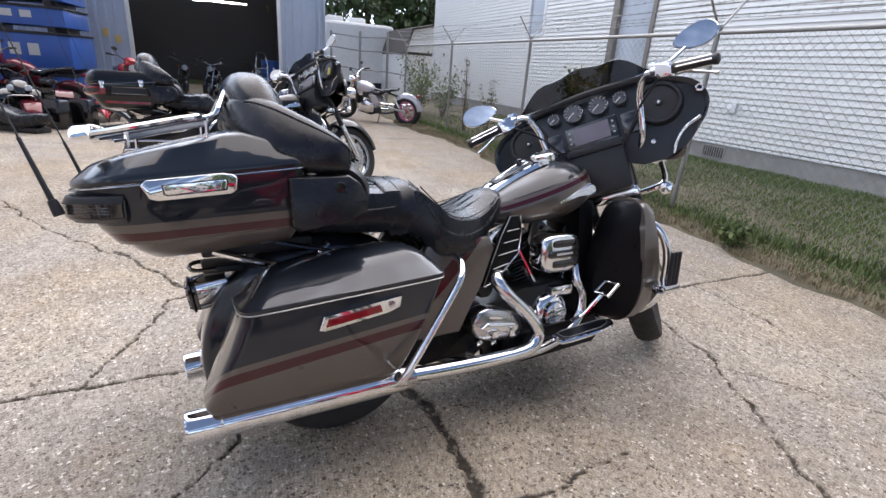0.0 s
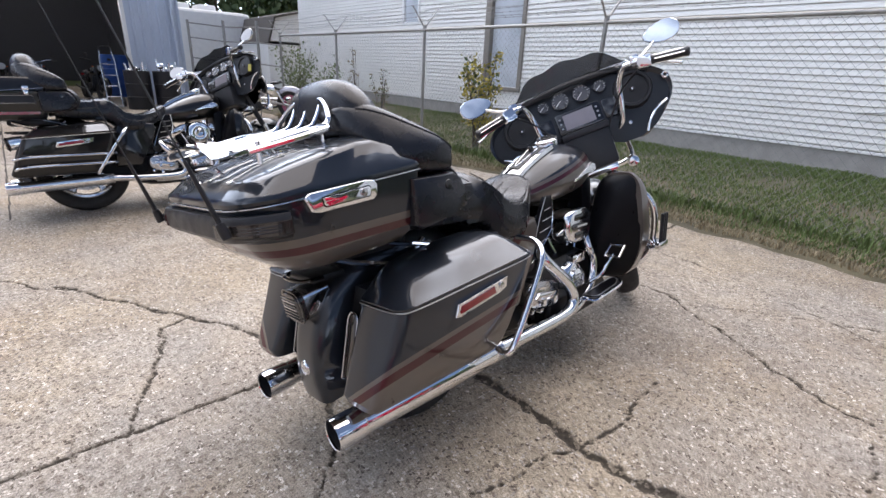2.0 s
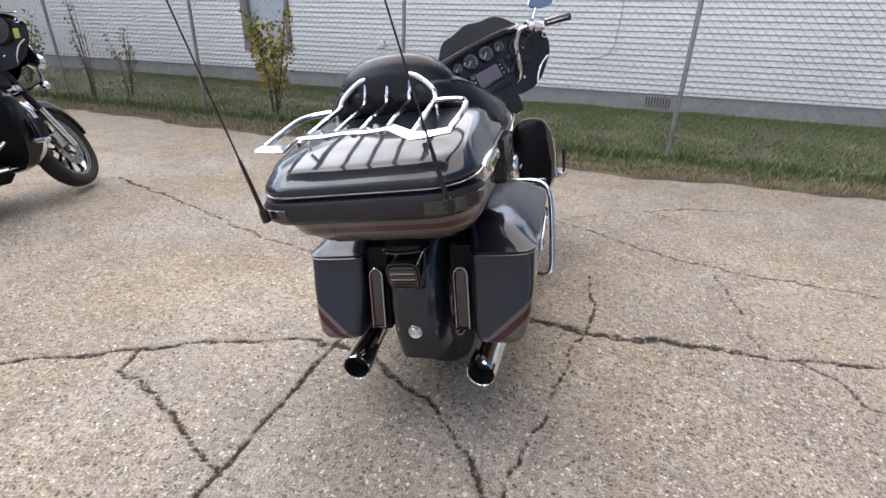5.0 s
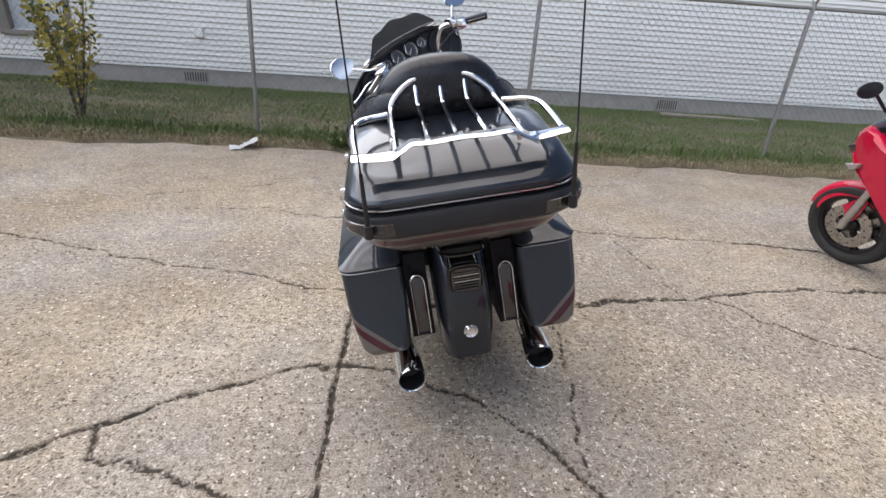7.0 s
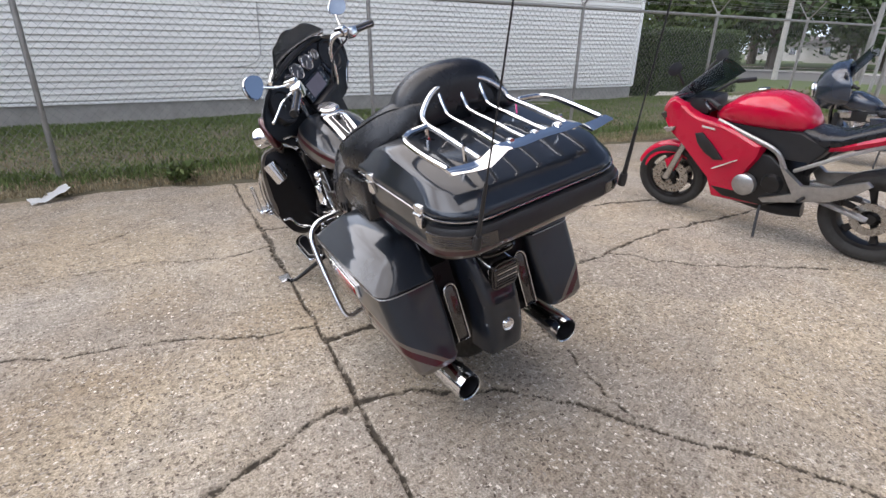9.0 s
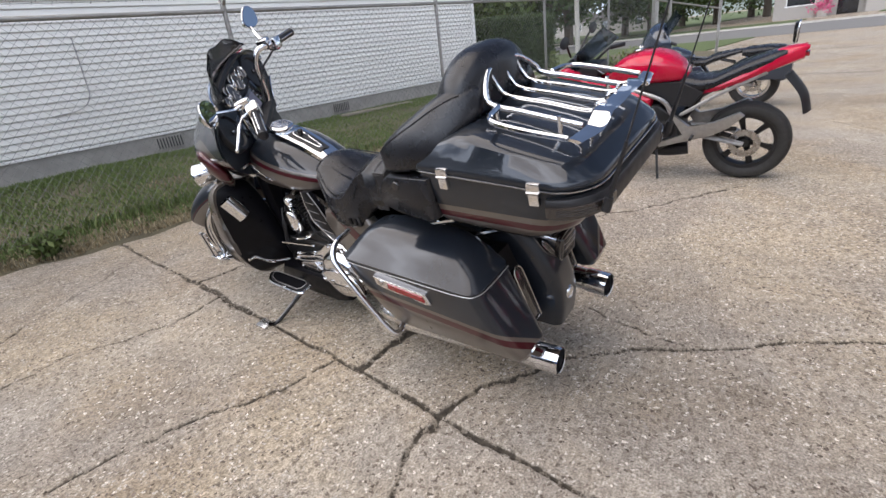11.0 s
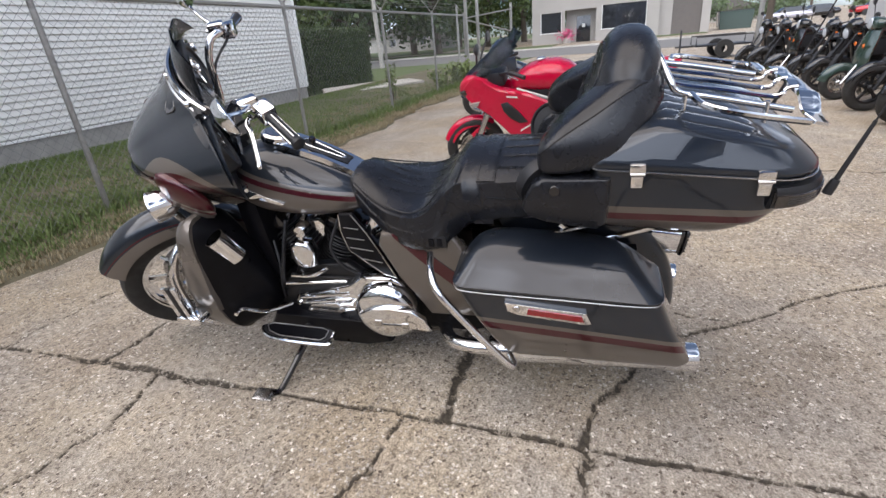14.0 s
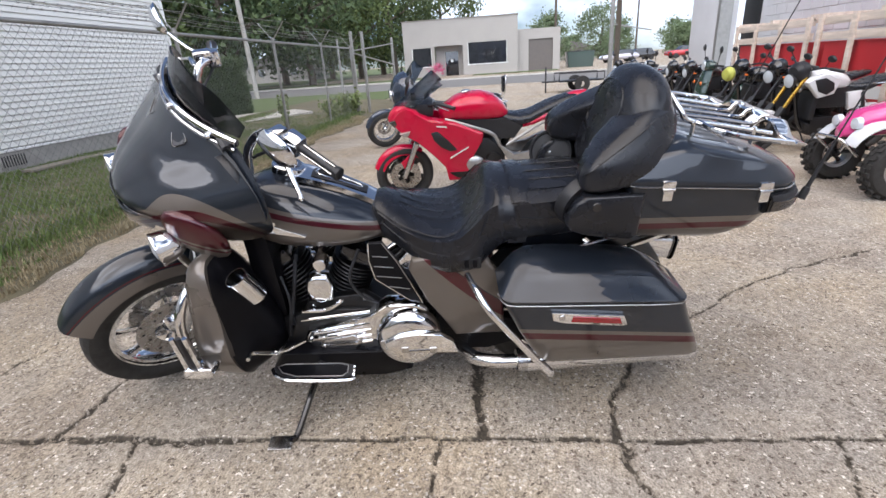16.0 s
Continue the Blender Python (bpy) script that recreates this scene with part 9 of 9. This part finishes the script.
# ---- plants ----
bark = surface("bark", (0.085, 0.068, 0.052), 0.9, 0, 0.3, 12, 0.6, fine=60, stretch=(1, 1, 0.25))

def leaves(name, pts, size, material, parent, seed, per=1, flat=0.6):
    rng = random.Random(seed)
    verts, faces = [], []
    for c, spread, count in pts:
        for _ in range(count):
            p = Vector(c) + Vector((rng.gauss(0, 1), rng.gauss(0, 1), rng.gauss(0, 0.8))) * spread
            a = Vector((rng.uniform(-1, 1), rng.uniform(-1, 1), rng.uniform(-1, 1))).normalized()
            b = a.cross(Vector((rng.uniform(-1, 1), rng.uniform(-1, 1), rng.uniform(-1, 1)))).normalized()
            s = size * rng.uniform(0.6, 1.4)
            n = len(verts)
            verts += [tuple(p - a * s), tuple(p + b * s * flat), tuple(p + a * s), tuple(p - b * s * flat)]
            faces.append((n, n + 1, n + 2, n + 3))
    me = bpy.data.meshes.new(name)
    me.from_pydata(verts, [], faces)
    me.materials.append(material)
    ob = new(name, me)
    ob.parent = parent
    return ob

def tree(x, y, h, r, mat, label, seed, size=0.22, count=4200, trunk_f=0.32):
    rng = random.Random(seed)
    t = thing("tree", pose(x, y, 0), label, "tree")
    tr = 0.028 * h
    bm = tube([(0, 0, -0.1), (0.1 * rng.uniform(-1, 1), 0.1, h * 0.3), (rng.uniform(-0.3, 0.3), rng.uniform(-0.3, 0.3), h * 0.62), (rng.uniform(-0.4, 0.4), rng.uniform(-0.4, 0.4), h * 0.9)], (tr, tr * 0.25), 9)
    part("trunk", bm, bark, t)
    clumps = []
    for k in range(9):
        q = rng.uniform(0, 6.28)
        z0 = h * rng.uniform(trunk_f, 0.6)
        d = r * rng.uniform(0.5, 0.95)
        tip = (math.cos(q) * d, math.sin(q) * d, z0 + h * rng.uniform(0.10, 0.32))
        part("limb", tube([(0, 0, z0), (math.cos(q) * d * 0.5, math.sin(q) * d * 0.5, z0 + h * 0.08), tip], (tr * 0.42, tr * 0.08), 6), bark, t)
    for k in range(46):
        q, f = rng.uniform(0, 6.28), rng.random()
        z = h * (trunk_f + (1 - trunk_f) * f)
        rad = r * math.sqrt(rng.uniform(0.1, 1)) * (math.sin(math.pi * (0.12 + 0.80 * f)) ** 0.7)
        clumps.append(((math.cos(q) * rad, math.sin(q) * rad, z), r * rng.uniform(0.10, 0.22), count // 46))
    leaves("crown", clumps, size, mat, t, seed + 9)
    return t

def shrub(x, y, h, r, mats, label, seed, stems=9, count=520, size=0.028):
    rng = random.Random(seed)
    z0 = lawn_height(x, y) if y > 3.8 else 0
    t = thing("shrub", pose(x, y, z0), label, "shrub")
    clumps = []
    for k in range(stems):
        q = rng.uniform(0, 6.28)
        tip = Vector((math.cos(q) * r * rng.uniform(0.2, 1), math.sin(q) * r * rng.uniform(0.2, 1), h * rng.uniform(0.6, 1.05)))
        part("stem", tube([(0.03 * math.cos(q), 0.03 * math.sin(q), -0.02), tip * 0.5 + Vector((0.03, 0, 0.05)), tip], (0.008, 0.003), 5), bark, t)
        for f in (0.35, 0.5, 0.65, 0.8, 0.95):
            clumps.append((tuple(tip * f), r * 0.17, count // stems // 5))
    for n, m in enumerate(mats):
        leaves("foliage", clumps if n == 0 else [(c, s * 0.8, max(2, k // 2)) for c, s, k in clumps if c[2] > h * 0.5], size, m, t, seed + n)
    return t

shrub(-5.78, 4.62, 1.55, 0.36, (leaf_yellow, leaf_green), "leggy shrub with yellowing leaves behind the fence", 11, 14, 900, 0.035)
shrub(-9.0, 4.9, 1.1, 0.25, (dry_blade, leaf_green), "thin dry weeds at the fence", 12, 9, 160)
shrub(-9.6, 4.7, 1.45, 0.2, (dry_blade,), "tall dry weeds at the fence post", 17, 8, 150)
shrub(-13.0, 4.9, 1.5, 0.6, (leaf_pale,), "pale green shrub by the far gate", 13, 16, 800, 0.04)
shrub(-12.2, 5.3, 1.2, 0.5, (leaf_pale,), "pale green shrub by the far gate", 14, 12, 500, 0.04)
shrub(-2.6, 3.97, 0.22, 0.18, (leaf_green,), "low broad-leaved weed at the grass edge", 15, 9, 260, 0.03)
shrub(8.9, 4.5, 0.45, 0.30, (leaf_pale,), "green weeds at the fence post", 16, 10, 420, 0.04)
shrub(6.9, 4.9, 0.75, 0.16, (leaf_pale,), "thin yellow-green sapling by the path", 18, 7, 260, 0.035)
shrub(10.4, 4.5, 0.6, 0.5, (leaf_pale,), "green weeds at the fence post", 19, 12, 600, 0.05)

def hedge():
    h = thing("hedge", pose(11.6, 9.6, 0), "tall clipped dark green hedge", "hedge")
    # core coloured dark to give the shade between the leaves
    part("core", loft(bmesh.new(), [[Vector((x * k, y * k, z)) for x, y in rrect(-1.9, 1.9, 0.75, 0.3)] for k, z in ((0.96, 0.0), (1.0, 0.8), (0.97, 1.7), (0.88, 1.85))]), surface("hedge_shade", (0.016, 0.026, 0.012), 0.95, 0, 0.4, 8, 0.5), h)
    rng = random.Random(3)
    verts, faces = [], []
    for _ in range(22000):
        side = rng.random()
        z = rng.uniform(0, 1.88)
        if side < 0.2:
            x, y, z = rng.uniform(-1.8, 1.8), rng.uniform(-0.7, 0.7), rng.gauss(1.86, 0.03)
        elif side < 0.75:
            x, y = rng.uniform(-1.9, 1.9), -0.76 + rng.gauss(0, 0.03)
        else:
            x, y = math.copysign(1.9, rng.random() - 0.6) + rng.gauss(0, 0.03), rng.uniform(-0.7, 0.7)
        a = Vector((rng.uniform(-1, 1), rng.uniform(-1, 1), rng.uniform(-1, 1))).normalized() * 0.032
        b = Vector((rng.uniform(-1, 1), rng.uniform(-1, 1), rng.uniform(-1, 1))).normalized() * 0.022
        n = len(verts)
        p = Vector((x, y, z))
        verts += [tuple(p - a), tuple(p + b), tuple(p + a), tuple(p - b)]
        faces.append((n, n + 1, n + 2, n + 3))
    me = bpy.data.meshes.new("foliage")
    me.from_pydata(verts, [], faces)
    me.materials.append(leaf_dark)
    new("foliage", me).parent = h

hedge()

# ---- street side ----
asphalt = surface("asphalt", (0.15, 0.148, 0.145), 0.9, 0, 0.12, 1.5, 0.2, fine=80)
verge = surface("verge_grass", (0.075, 0.105, 0.035), 0.95, 0, 0.3, 2.5, 0.4, fine=50)
kerb_stone = surface("kerb_concrete", (0.42, 0.40, 0.36), 0.9, 0, 0.15, 4, 0.2)

def flat(name, x0, x1, y0, y1, z, mat, label, category, thick=0.03):
    ob = part(name, box(x0, x1, y0, y1, z - thick, z, 0.0), mat, smooth=False)
    return tagged(ob, label, category, kind="structure")

flat("road", 24.5, 36.0, -120, 160, 0.012, asphalt, "grey asphalt street", "road")
flat("verge_far", 36.3, 44.5, 6.0, 120, 0.05, verge, "grass verge along the street", "verge")
flat("verge_front", 44.5, 47.6, -6, 2.0, 0.05, verge, "small lawn before the office", "verge")
flat("lawn_far", 12.5, 24.2, 4.9, 60, 0.03, verge, "lawn beyond the fence", "lawn")
APRON = ((7.5, 7.0), (10.5, 5.6), (12.2, 7.0), (9.6, 8.5))
tagged(part("path_apron", loft(bmesh.new(), [[Vector((x, y, z)) for x, y in APRON] for z in (0.0, 0.225)]), kerb_stone, smooth=False), "pale concrete path slab behind the fence", "path", kind="structure")
flat("kerb", 36.0, 36.3, -100, 140, 0.12, kerb_stone, "concrete kerb", "kerb", 0.14)
flat("lawn_distance", 50, 400, 20, 400, 0.02, verge, "distant grass", "lawn")
flat("lawn_south", -400, -24, -300, 400, 0.02, verge, "distant grass", "lawn")

stucco = surface("pale_stucco", (0.33, 0.31, 0.285), 0.85, 0, 0.07, 0.8, 0.15, fine=40)
dark_glass = surface("dark_shop_glass", (0.018, 0.020, 0.024), 0.08, 0, 0.2, 2, 0, 0.6)
brown_door = surface("brown_roller_door", (0.11, 0.095, 0.085), 0.6, 0, 0.12, 3, 0.1)

def office():
    o = thing("office_building", Matrix(), "low flat-roofed office with pale stucco front and dark windows", "building")
    x = 48.5
    cuts = [(-2.4, -1.35, None), (-1.35, 2.55, (1.0, 3.0)), (2.55, 3.05, None), (3.05, 5.9, (0.0, 2.85)), (5.9, 6.2, None), (6.2, 8.2, (1.0, 2.75)), (8.2, 9.0, None)]
    for a, b, hole in cuts:
        spans = ((0, 5.2),) if not hole else ((0, hole[0]), (hole[1], 5.2))
        for z0, z1 in spans:
            if z1 > z0:
                part("front_wall", box(x, x + 0.3, a, b, z0, z1), stucco, o, smooth=False)
    for a, b in ((-1.35, 2.55), (6.2, 8.2)):
        w = part("window", box(x + 0.18, x + 0.22, a, b, 1.0, 3.0 if a < 0 else 2.75), dark_glass, o, "dark shop window")
        part("window_sill", box(x - 0.06, x + 0.1, a - 0.05, b + 0.05, 0.93, 1.0), white_trim, w)
        part("window_frame", box(x + 0.1, x + 0.17, a, a + 0.06, 1.0, 3.0 if a < 0 else 2.75), white_trim, w)
        part("window_frame", box(x + 0.1, x + 0.17, b - 0.06, b, 1.0, 3.0 if a < 0 else 2.75), white_trim, w)
    part("porch_wall", box(x + 1.2, x + 1.3, 3.05, 5.9, 0, 2.9), stucco, o)
    dr = part("door", box(x + 1.15, x + 1.2, 3.6, 4.9, 0, 2.3, 0.01), dark_glass, o, "dark glazed entrance door")
    part("notice", box(x + 1.13, x + 1.15, 4.1, 4.4, 1.3, 1.6), pale_mark, dr)
    part("roof_edge", box(x - 0.06, x + 14, -2.46, 9.06, 5.2, 5.32), brown_trim, o)
    part("side_wall", box(x + 0.3, x + 14, 8.7, 9.0, 0, 5.2), stucco, o)
    part("side_wall", box(x + 0.3, x + 14, -2.4, -2.1, 0, 5.2), stucco, o)
    part("annex_wall", box(x + 0.6, x + 0.9, -6.6, -2.4, 2.95, 3.9), stucco, o)
    part("annex_wall", box(x + 0.6, x + 0.9, -3.5, -2.4, 0, 2.95), stucco, o)
    part("annex_wall", box(x + 0.6, x + 0.9, -6.6, -5.9, 0, 2.95), stucco, o)
    part("roller_door", box(x + 0.75, x + 0.85, -5.9, -3.5, 0, 2.95), brown_door, o, "brown roller door")
    part("annex_side", box(x + 0.9, x + 12, -6.6, -6.3, 0, 3.9), stucco, o)

office()
flower = leaf_material("pink_blossom", (0.45, 0.05, 0.14), (0.70, 0.18, 0.30))
fl = thing("flower_pot", pose(47.9, 5.6, 0), "pot of pink flowers by the office door", "flowers")
part("pot", lathe([(0, 0), (0.35, 0), (0.45, 0.5), (0.4, 0.5), (0, 0.45)], Matrix(), 18), kerb_stone, fl)
leaves("blossom", [((0, 0, 0.75), 0.34, 300)], 0.09, flower, fl, 4)

def small_house(x, y, w, label):
    h = thing("house", pose(x, y, 0), label, "house")
    part("wall", box(-w / 2, w / 2, -w * 0.6, w * 0.6, 0, 2.6), stucco, h)
    part("roof", loft(bmesh.new(), [[Vector((xx, -w * 0.66, 2.5)), Vector((xx, 0, 4.4)), Vector((xx, w * 0.66, 2.5))] for xx in (-w * 0.56, w * 0.56)]), surface("grey_roof", (0.16, 0.15, 0.145), 0.9, 0, 0.2, 4, 0.3), h, smooth=False)
    for yy in (-w * 0.3, w * 0.3):
        wi = part("window", box(-w / 2 - 0.03, -w / 2 + 0.05, yy - 0.5, yy + 0.5, 1.0, 2.0), dark_glass, h)
        part("window_frame", box(-w / 2 - 0.05, -w / 2 - 0.03, yy - 0.56, yy - 0.5, 0.95, 2.05), white_trim, wi)

small_house(80, 34, 9, "small white house beyond the street")
small_house(95, 52, 9, "small white house beyond the street")
small_house(120, -16, 12, "pale low house far down the street")

# white block building beside the row
white_brick = surface("white_painted_brick", (0.50, 0.50, 0.51), 0.7, 0, 0.08, 2, 0.1)
red_panel = surface("red_crate_panel", (0.42, 0.022, 0.028), 0.5, 0, 0.12, 2, 0.05)
pallet_wood = surface("pallet_wood", (0.58, 0.49, 0.41), 0.85, 0, 0.25, 7, 0.3, stretch=(0.3, 3, 3))
SHOP_Y = -5.6

def shop():
    s = thing("wall_south", Matrix(), "white painted brick workshop wall with an open dark doorway", "wall")
    s["kind"] = "structure"
    part("wall_core", box(-14, 9.2, SHOP_Y - 0.3, SHOP_Y - 0.02, 0, 4.4), white_brick, s)
    part("pillar", box(11.4, 13.2, SHOP_Y - 0.5, SHOP_Y, 0, 4.4, 0.02), white_brick, s)
    part("lintel", box(9.2, 11.4, SHOP_Y - 0.3, SHOP_Y - 0.02, 3.4, 4.4), white_brick, s)
    part("door_jamb", box(11.25, 11.4, SHOP_Y - 0.3, SHOP_Y + 0.02, 0, 3.4), galv, s)
    part("door_leaf", box(9.2, 9.9, SHOP_Y - 0.1, SHOP_Y + 0.04, 0, 3.4, 0.01), black_satin, s, "dark steel sliding door")
    # dark sheet standing in for the shaded room behind the doorway
    part("room_shade", box(9.0, 11.6, SHOP_Y - 6, SHOP_Y - 5.9, 0, 3.6), dark_room, s)
    # brick courses
    verts, faces = [], []
    bw, bh = 0.40, 0.20
    for j in range(21):
        off = (j % 2) * bw / 2
        x = -2 + off
        while x + bw < 9.15:
            n = len(verts)
            z = j * bh
            for dx, dz in ((0.006, 0.006), (bw - 0.006, 0.006), (bw - 0.006, bh - 0.006), (0.006, bh - 0.006)):
                verts.append((x + dx, SHOP_Y - 0.02, z + dz))
            for dx, dz in ((0.012, 0.012), (bw - 0.012, 0.012), (bw - 0.012, bh - 0.012), (0.012, bh - 0.012)):
                verts.append((x + dx, SHOP_Y - 0.006, z + dz))
            faces += [(n + 4, n + 5, n + 6, n + 7), (n, n + 1, n + 5, n + 4), (n + 1, n + 2, n + 6, n + 5), (n + 2, n + 3, n + 7, n + 6), (n + 3, n, n + 4, n + 7)]
            x += bw
    me = bpy.data.meshes.new("brick_courses")
    me.from_pydata(verts, [], faces)
    me.materials.append(white_brick)
    ob = new("brick_courses", me)
    ob.parent = s
    ob["kind"] = "stuff"

shop()

def crated(x):
    c = thing("shipping_crate", pose(x, SHOP_Y + 0.55, 0), "red panelled crate framed in pallet wood", "crate", "crates along the wall")
    part("panel", box(-1.15, 1.15, -0.35, 0.35, 0.15, 1.22, 0.01), red_panel, c)
    part("white_bar", box(-0.3, 0.1, 0.35, 0.358, 0.45, 0.62), pale_mark, c, "white marking")
    part("white_bar", box(0.25, 0.45, 0.35, 0.358, 0.40, 0.66), pale_mark, c, "white marking")
    for z in (0.1, 1.30, 1.52):
        part("rail", box(-1.25, 1.25, 0.36, 0.41, z - 0.055, z + 0.055, 0.004), pallet_wood, c)
    for xx in (-1.2, -0.4, 0.45, 1.2):
        part("upright", box(xx - 0.045, xx + 0.045, 0.41, 0.45, 0, 1.6, 0.004), pallet_wood, c)
    for xx in (-1.2, 0, 1.2):
        part("deck_block", box(xx - 0.05, xx + 0.05, -0.4, 0.4, 1.53, 1.63, 0.004), pallet_wood, c)

for x in (1.4, 4.1, 6.8):
    crated(x)

def trailer():
    t = thing("utility_trailer", pose(15.7, -2.75, 0, 0, 0, 93), "small black open utility trailer", "trailer")
    part("bed", box(-0.8, 0.8, -0.5, 0.5, 0.36, 0.41, 0.01), black_satin, t)
    for y in (-0.5, 0.5):
        part("side_rail", tube([(-0.8, y, 0.41), (-0.8, y, 0.66), (0.8, y, 0.66), (0.8, y, 0.41)], 0.022, 6, 0), black_satin, t)
        part("wheel", lathe([(0.1, -0.08), (0.26, -0.08), (0.28, 0), (0.26, 0.08), (0.1, 0.08)], Matrix.Translation((0, y * 1.2, 0.28)) @ Matrix.Rotation(radians(90), 4, "X"), 20), rubber, t)
    part("drawbar", tube([(0.8, 0, 0.38), (1.35, 0, 0.38)], 0.03, 6, 0), black_satin, t)
    part("jack", tube([(1.2, 0, 0.0), (1.2, 0, 0.9)], 0.03, 8, 0), black_satin, t)

trailer()

def pole(x, y, h, r, mat, label, cross=False, lean=0.0):
    p = thing("utility_pole", pose(x, y, 0), label, "pole")
    part("shaft", tube([(0, 0, -0.1), (lean, 0, h)], (r, r * 0.7), 10, 0), mat, p)
    if cross:
        part("cross_arm", box(-0.06, 0.06, -1.2, 1.2, h - 1.2, h - 1.05, 0.01), bark, p)
        for y_ in (-1.0, -0.4, 0.4, 1.0):
            part("insulator", lathe([(0, 0.18), (0.05, 0.15), (0.06, 0.0), (0, 0)], Matrix.Translation((0, y_, h - 1.05)), 8), pane_glass, p)

pole(12.7, -3.15, 4.2, 0.07, galv, "tall galvanised steel gate post")
pole(13.4, -3.5, 5.0, 0.09, bark, "weathered timber post by the gate")
pole(60, -7.5, 11, 0.17, bark, "timber utility pole with a cross arm", True)
pole(75, -21, 10, 0.15, bark, "timber utility pole with a cross arm", True)
pole(24.0, 13.6, 9, 0.14, surface("pale_pole", (0.34, 0.32, 0.29), 0.8, 0, 0.15, 6, 0.2), "pale leaning street pole", lean=-0.4)
pole(16.2, 6.3, 2.4, 0.05, galv, "weathered steel gate post")

def gate_rails():
    g = thing("gate", Matrix(), "chain-link gate on galvanised posts", "gate")
    for x, y in ((10.75, 4.30), (11.2, 4.1), (15.2, 4.0)):
        part("post", tube([(x, y, 0), (x, y, 2.25)], 0.045, 8, 0), galv, g)
    part("rail", tube([(10.75, 4.3, 1.75), (15.2, 4.0, 2.05)], 0.022, 6, 0), galv, g)
    part("rail", tube([(10.75, 4.3, 1.70), (15.2, 4.0, 1.35)], 0.022, 6, 0), galv, g)
    part("rail", tube([(12.7, -3.15, 2.05), (20.0, -6.5, 2.05)], 0.022, 6, 0), galv, g)

gate_rails()

def car(x, y, h, paint, label):
    c = thing("parked_car", pose(x, y, 0, 0, 0, h), label, "car", "cars down the street")
    part("body", loft(bmesh.new(), [[Vector((xx, y_, z)) for y_, z in oval(0, zc, 0.88, hh, 4, 20)] for xx, zc, hh in ((2.2, 0.6, 0.2), (2.0, 0.62, 0.3), (0.8, 0.68, 0.36), (-1.2, 0.7, 0.38), (-2.0, 0.7, 0.32), (-2.2, 0.68, 0.2))]), paint, c, sharp=60)
    part("cabin", loft(bmesh.new(), [[Vector((xx, y_, z)) for xx, y_ in rrect(a, b, w, 0.2)] for a, b, w, z in ((-1.7, 1.1, 0.80, 0.95), (-1.4, 0.5, 0.68, 1.42), (-1.2, 0.3, 0.6, 1.46))]), dark_glass, c)
    for xx in (-1.35, 1.35):
        for s in (-1, 1):
            part("wheel", lathe([(0.0, -0.1), (0.3, -0.1), (0.32, 0), (0.3, 0.1), (0, 0.1)], Matrix.Translation((xx, s * 0.8, 0.32)) @ Matrix.Rotation(radians(90), 4, "X"), 18), rubber, c)

for k, (x, y, h, p, l) in enumerate(((62, -15.5, 95, silver, "silver car parked down the street"), (66, -19, 95, gloss_black, "dark car parked down the street"), (64, -24, 92, red_plastic, "red car parked down the street"), (70, -27, 95, white_plastic, "white car parked down the street"))):
    car(x, y, h, p, l)
dump = thing("waste_container", pose(52, -9.0, 0, 0, 0, 0), "dark green steel waste container", "container")
part("bin_body", loft(bmesh.new(), [[Vector((x, y, z)) for x, y in rrect(-1.0, 1.0, 1.4 * k, 0.1)] for k, z in ((0.9, 0.0), (1.0, 1.5))]), olive, dump)
part("bin_lid", box(-1.0, 1.0, -1.4, 1.4, 1.5, 1.58, 0.02), black_satin, dump)

# trees: a dark belt beyond the lawn, others across the street
TREES = ((30, 26, 13, 5.5), (38, 22, 15, 6), (46, 18, 14, 6), (33, 36, 16, 6.5), (44, 30, 16, 6.5), (54, 24, 15, 6), (62, 17, 14, 6), (24, 34, 14, 6), (58, 36, 18, 8), (20, 22, 11, 4.5), (72, 24, 16, 7), (76, 15, 17, 7), (82, 8, 15, 6.5), (86, 19, 18, 7))
for n, (x, y, h, r) in enumerate(TREES):
    tree(x, y, h, r, leaf_dark if n % 3 else leaf_green, "tall dark green broadleaf tree beyond the lawn", 100 + n, 0.22, 8200, 0.16)
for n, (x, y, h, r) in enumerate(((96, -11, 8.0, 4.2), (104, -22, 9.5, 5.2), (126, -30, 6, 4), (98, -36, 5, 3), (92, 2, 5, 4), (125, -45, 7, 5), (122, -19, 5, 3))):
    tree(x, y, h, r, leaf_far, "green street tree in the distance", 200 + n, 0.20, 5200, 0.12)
for n, (x, y, h, r) in enumerate(((-30, 8, 9, 4.5), (-33, 13, 11, 5), (-36, 4, 11, 5), (-28, 15, 9, 4))):
    tree(x, y, h, r, leaf_green if n % 2 else leaf_dark, "broadleaf tree behind the camper", 300 + n, 0.22, 4200, 0.2)
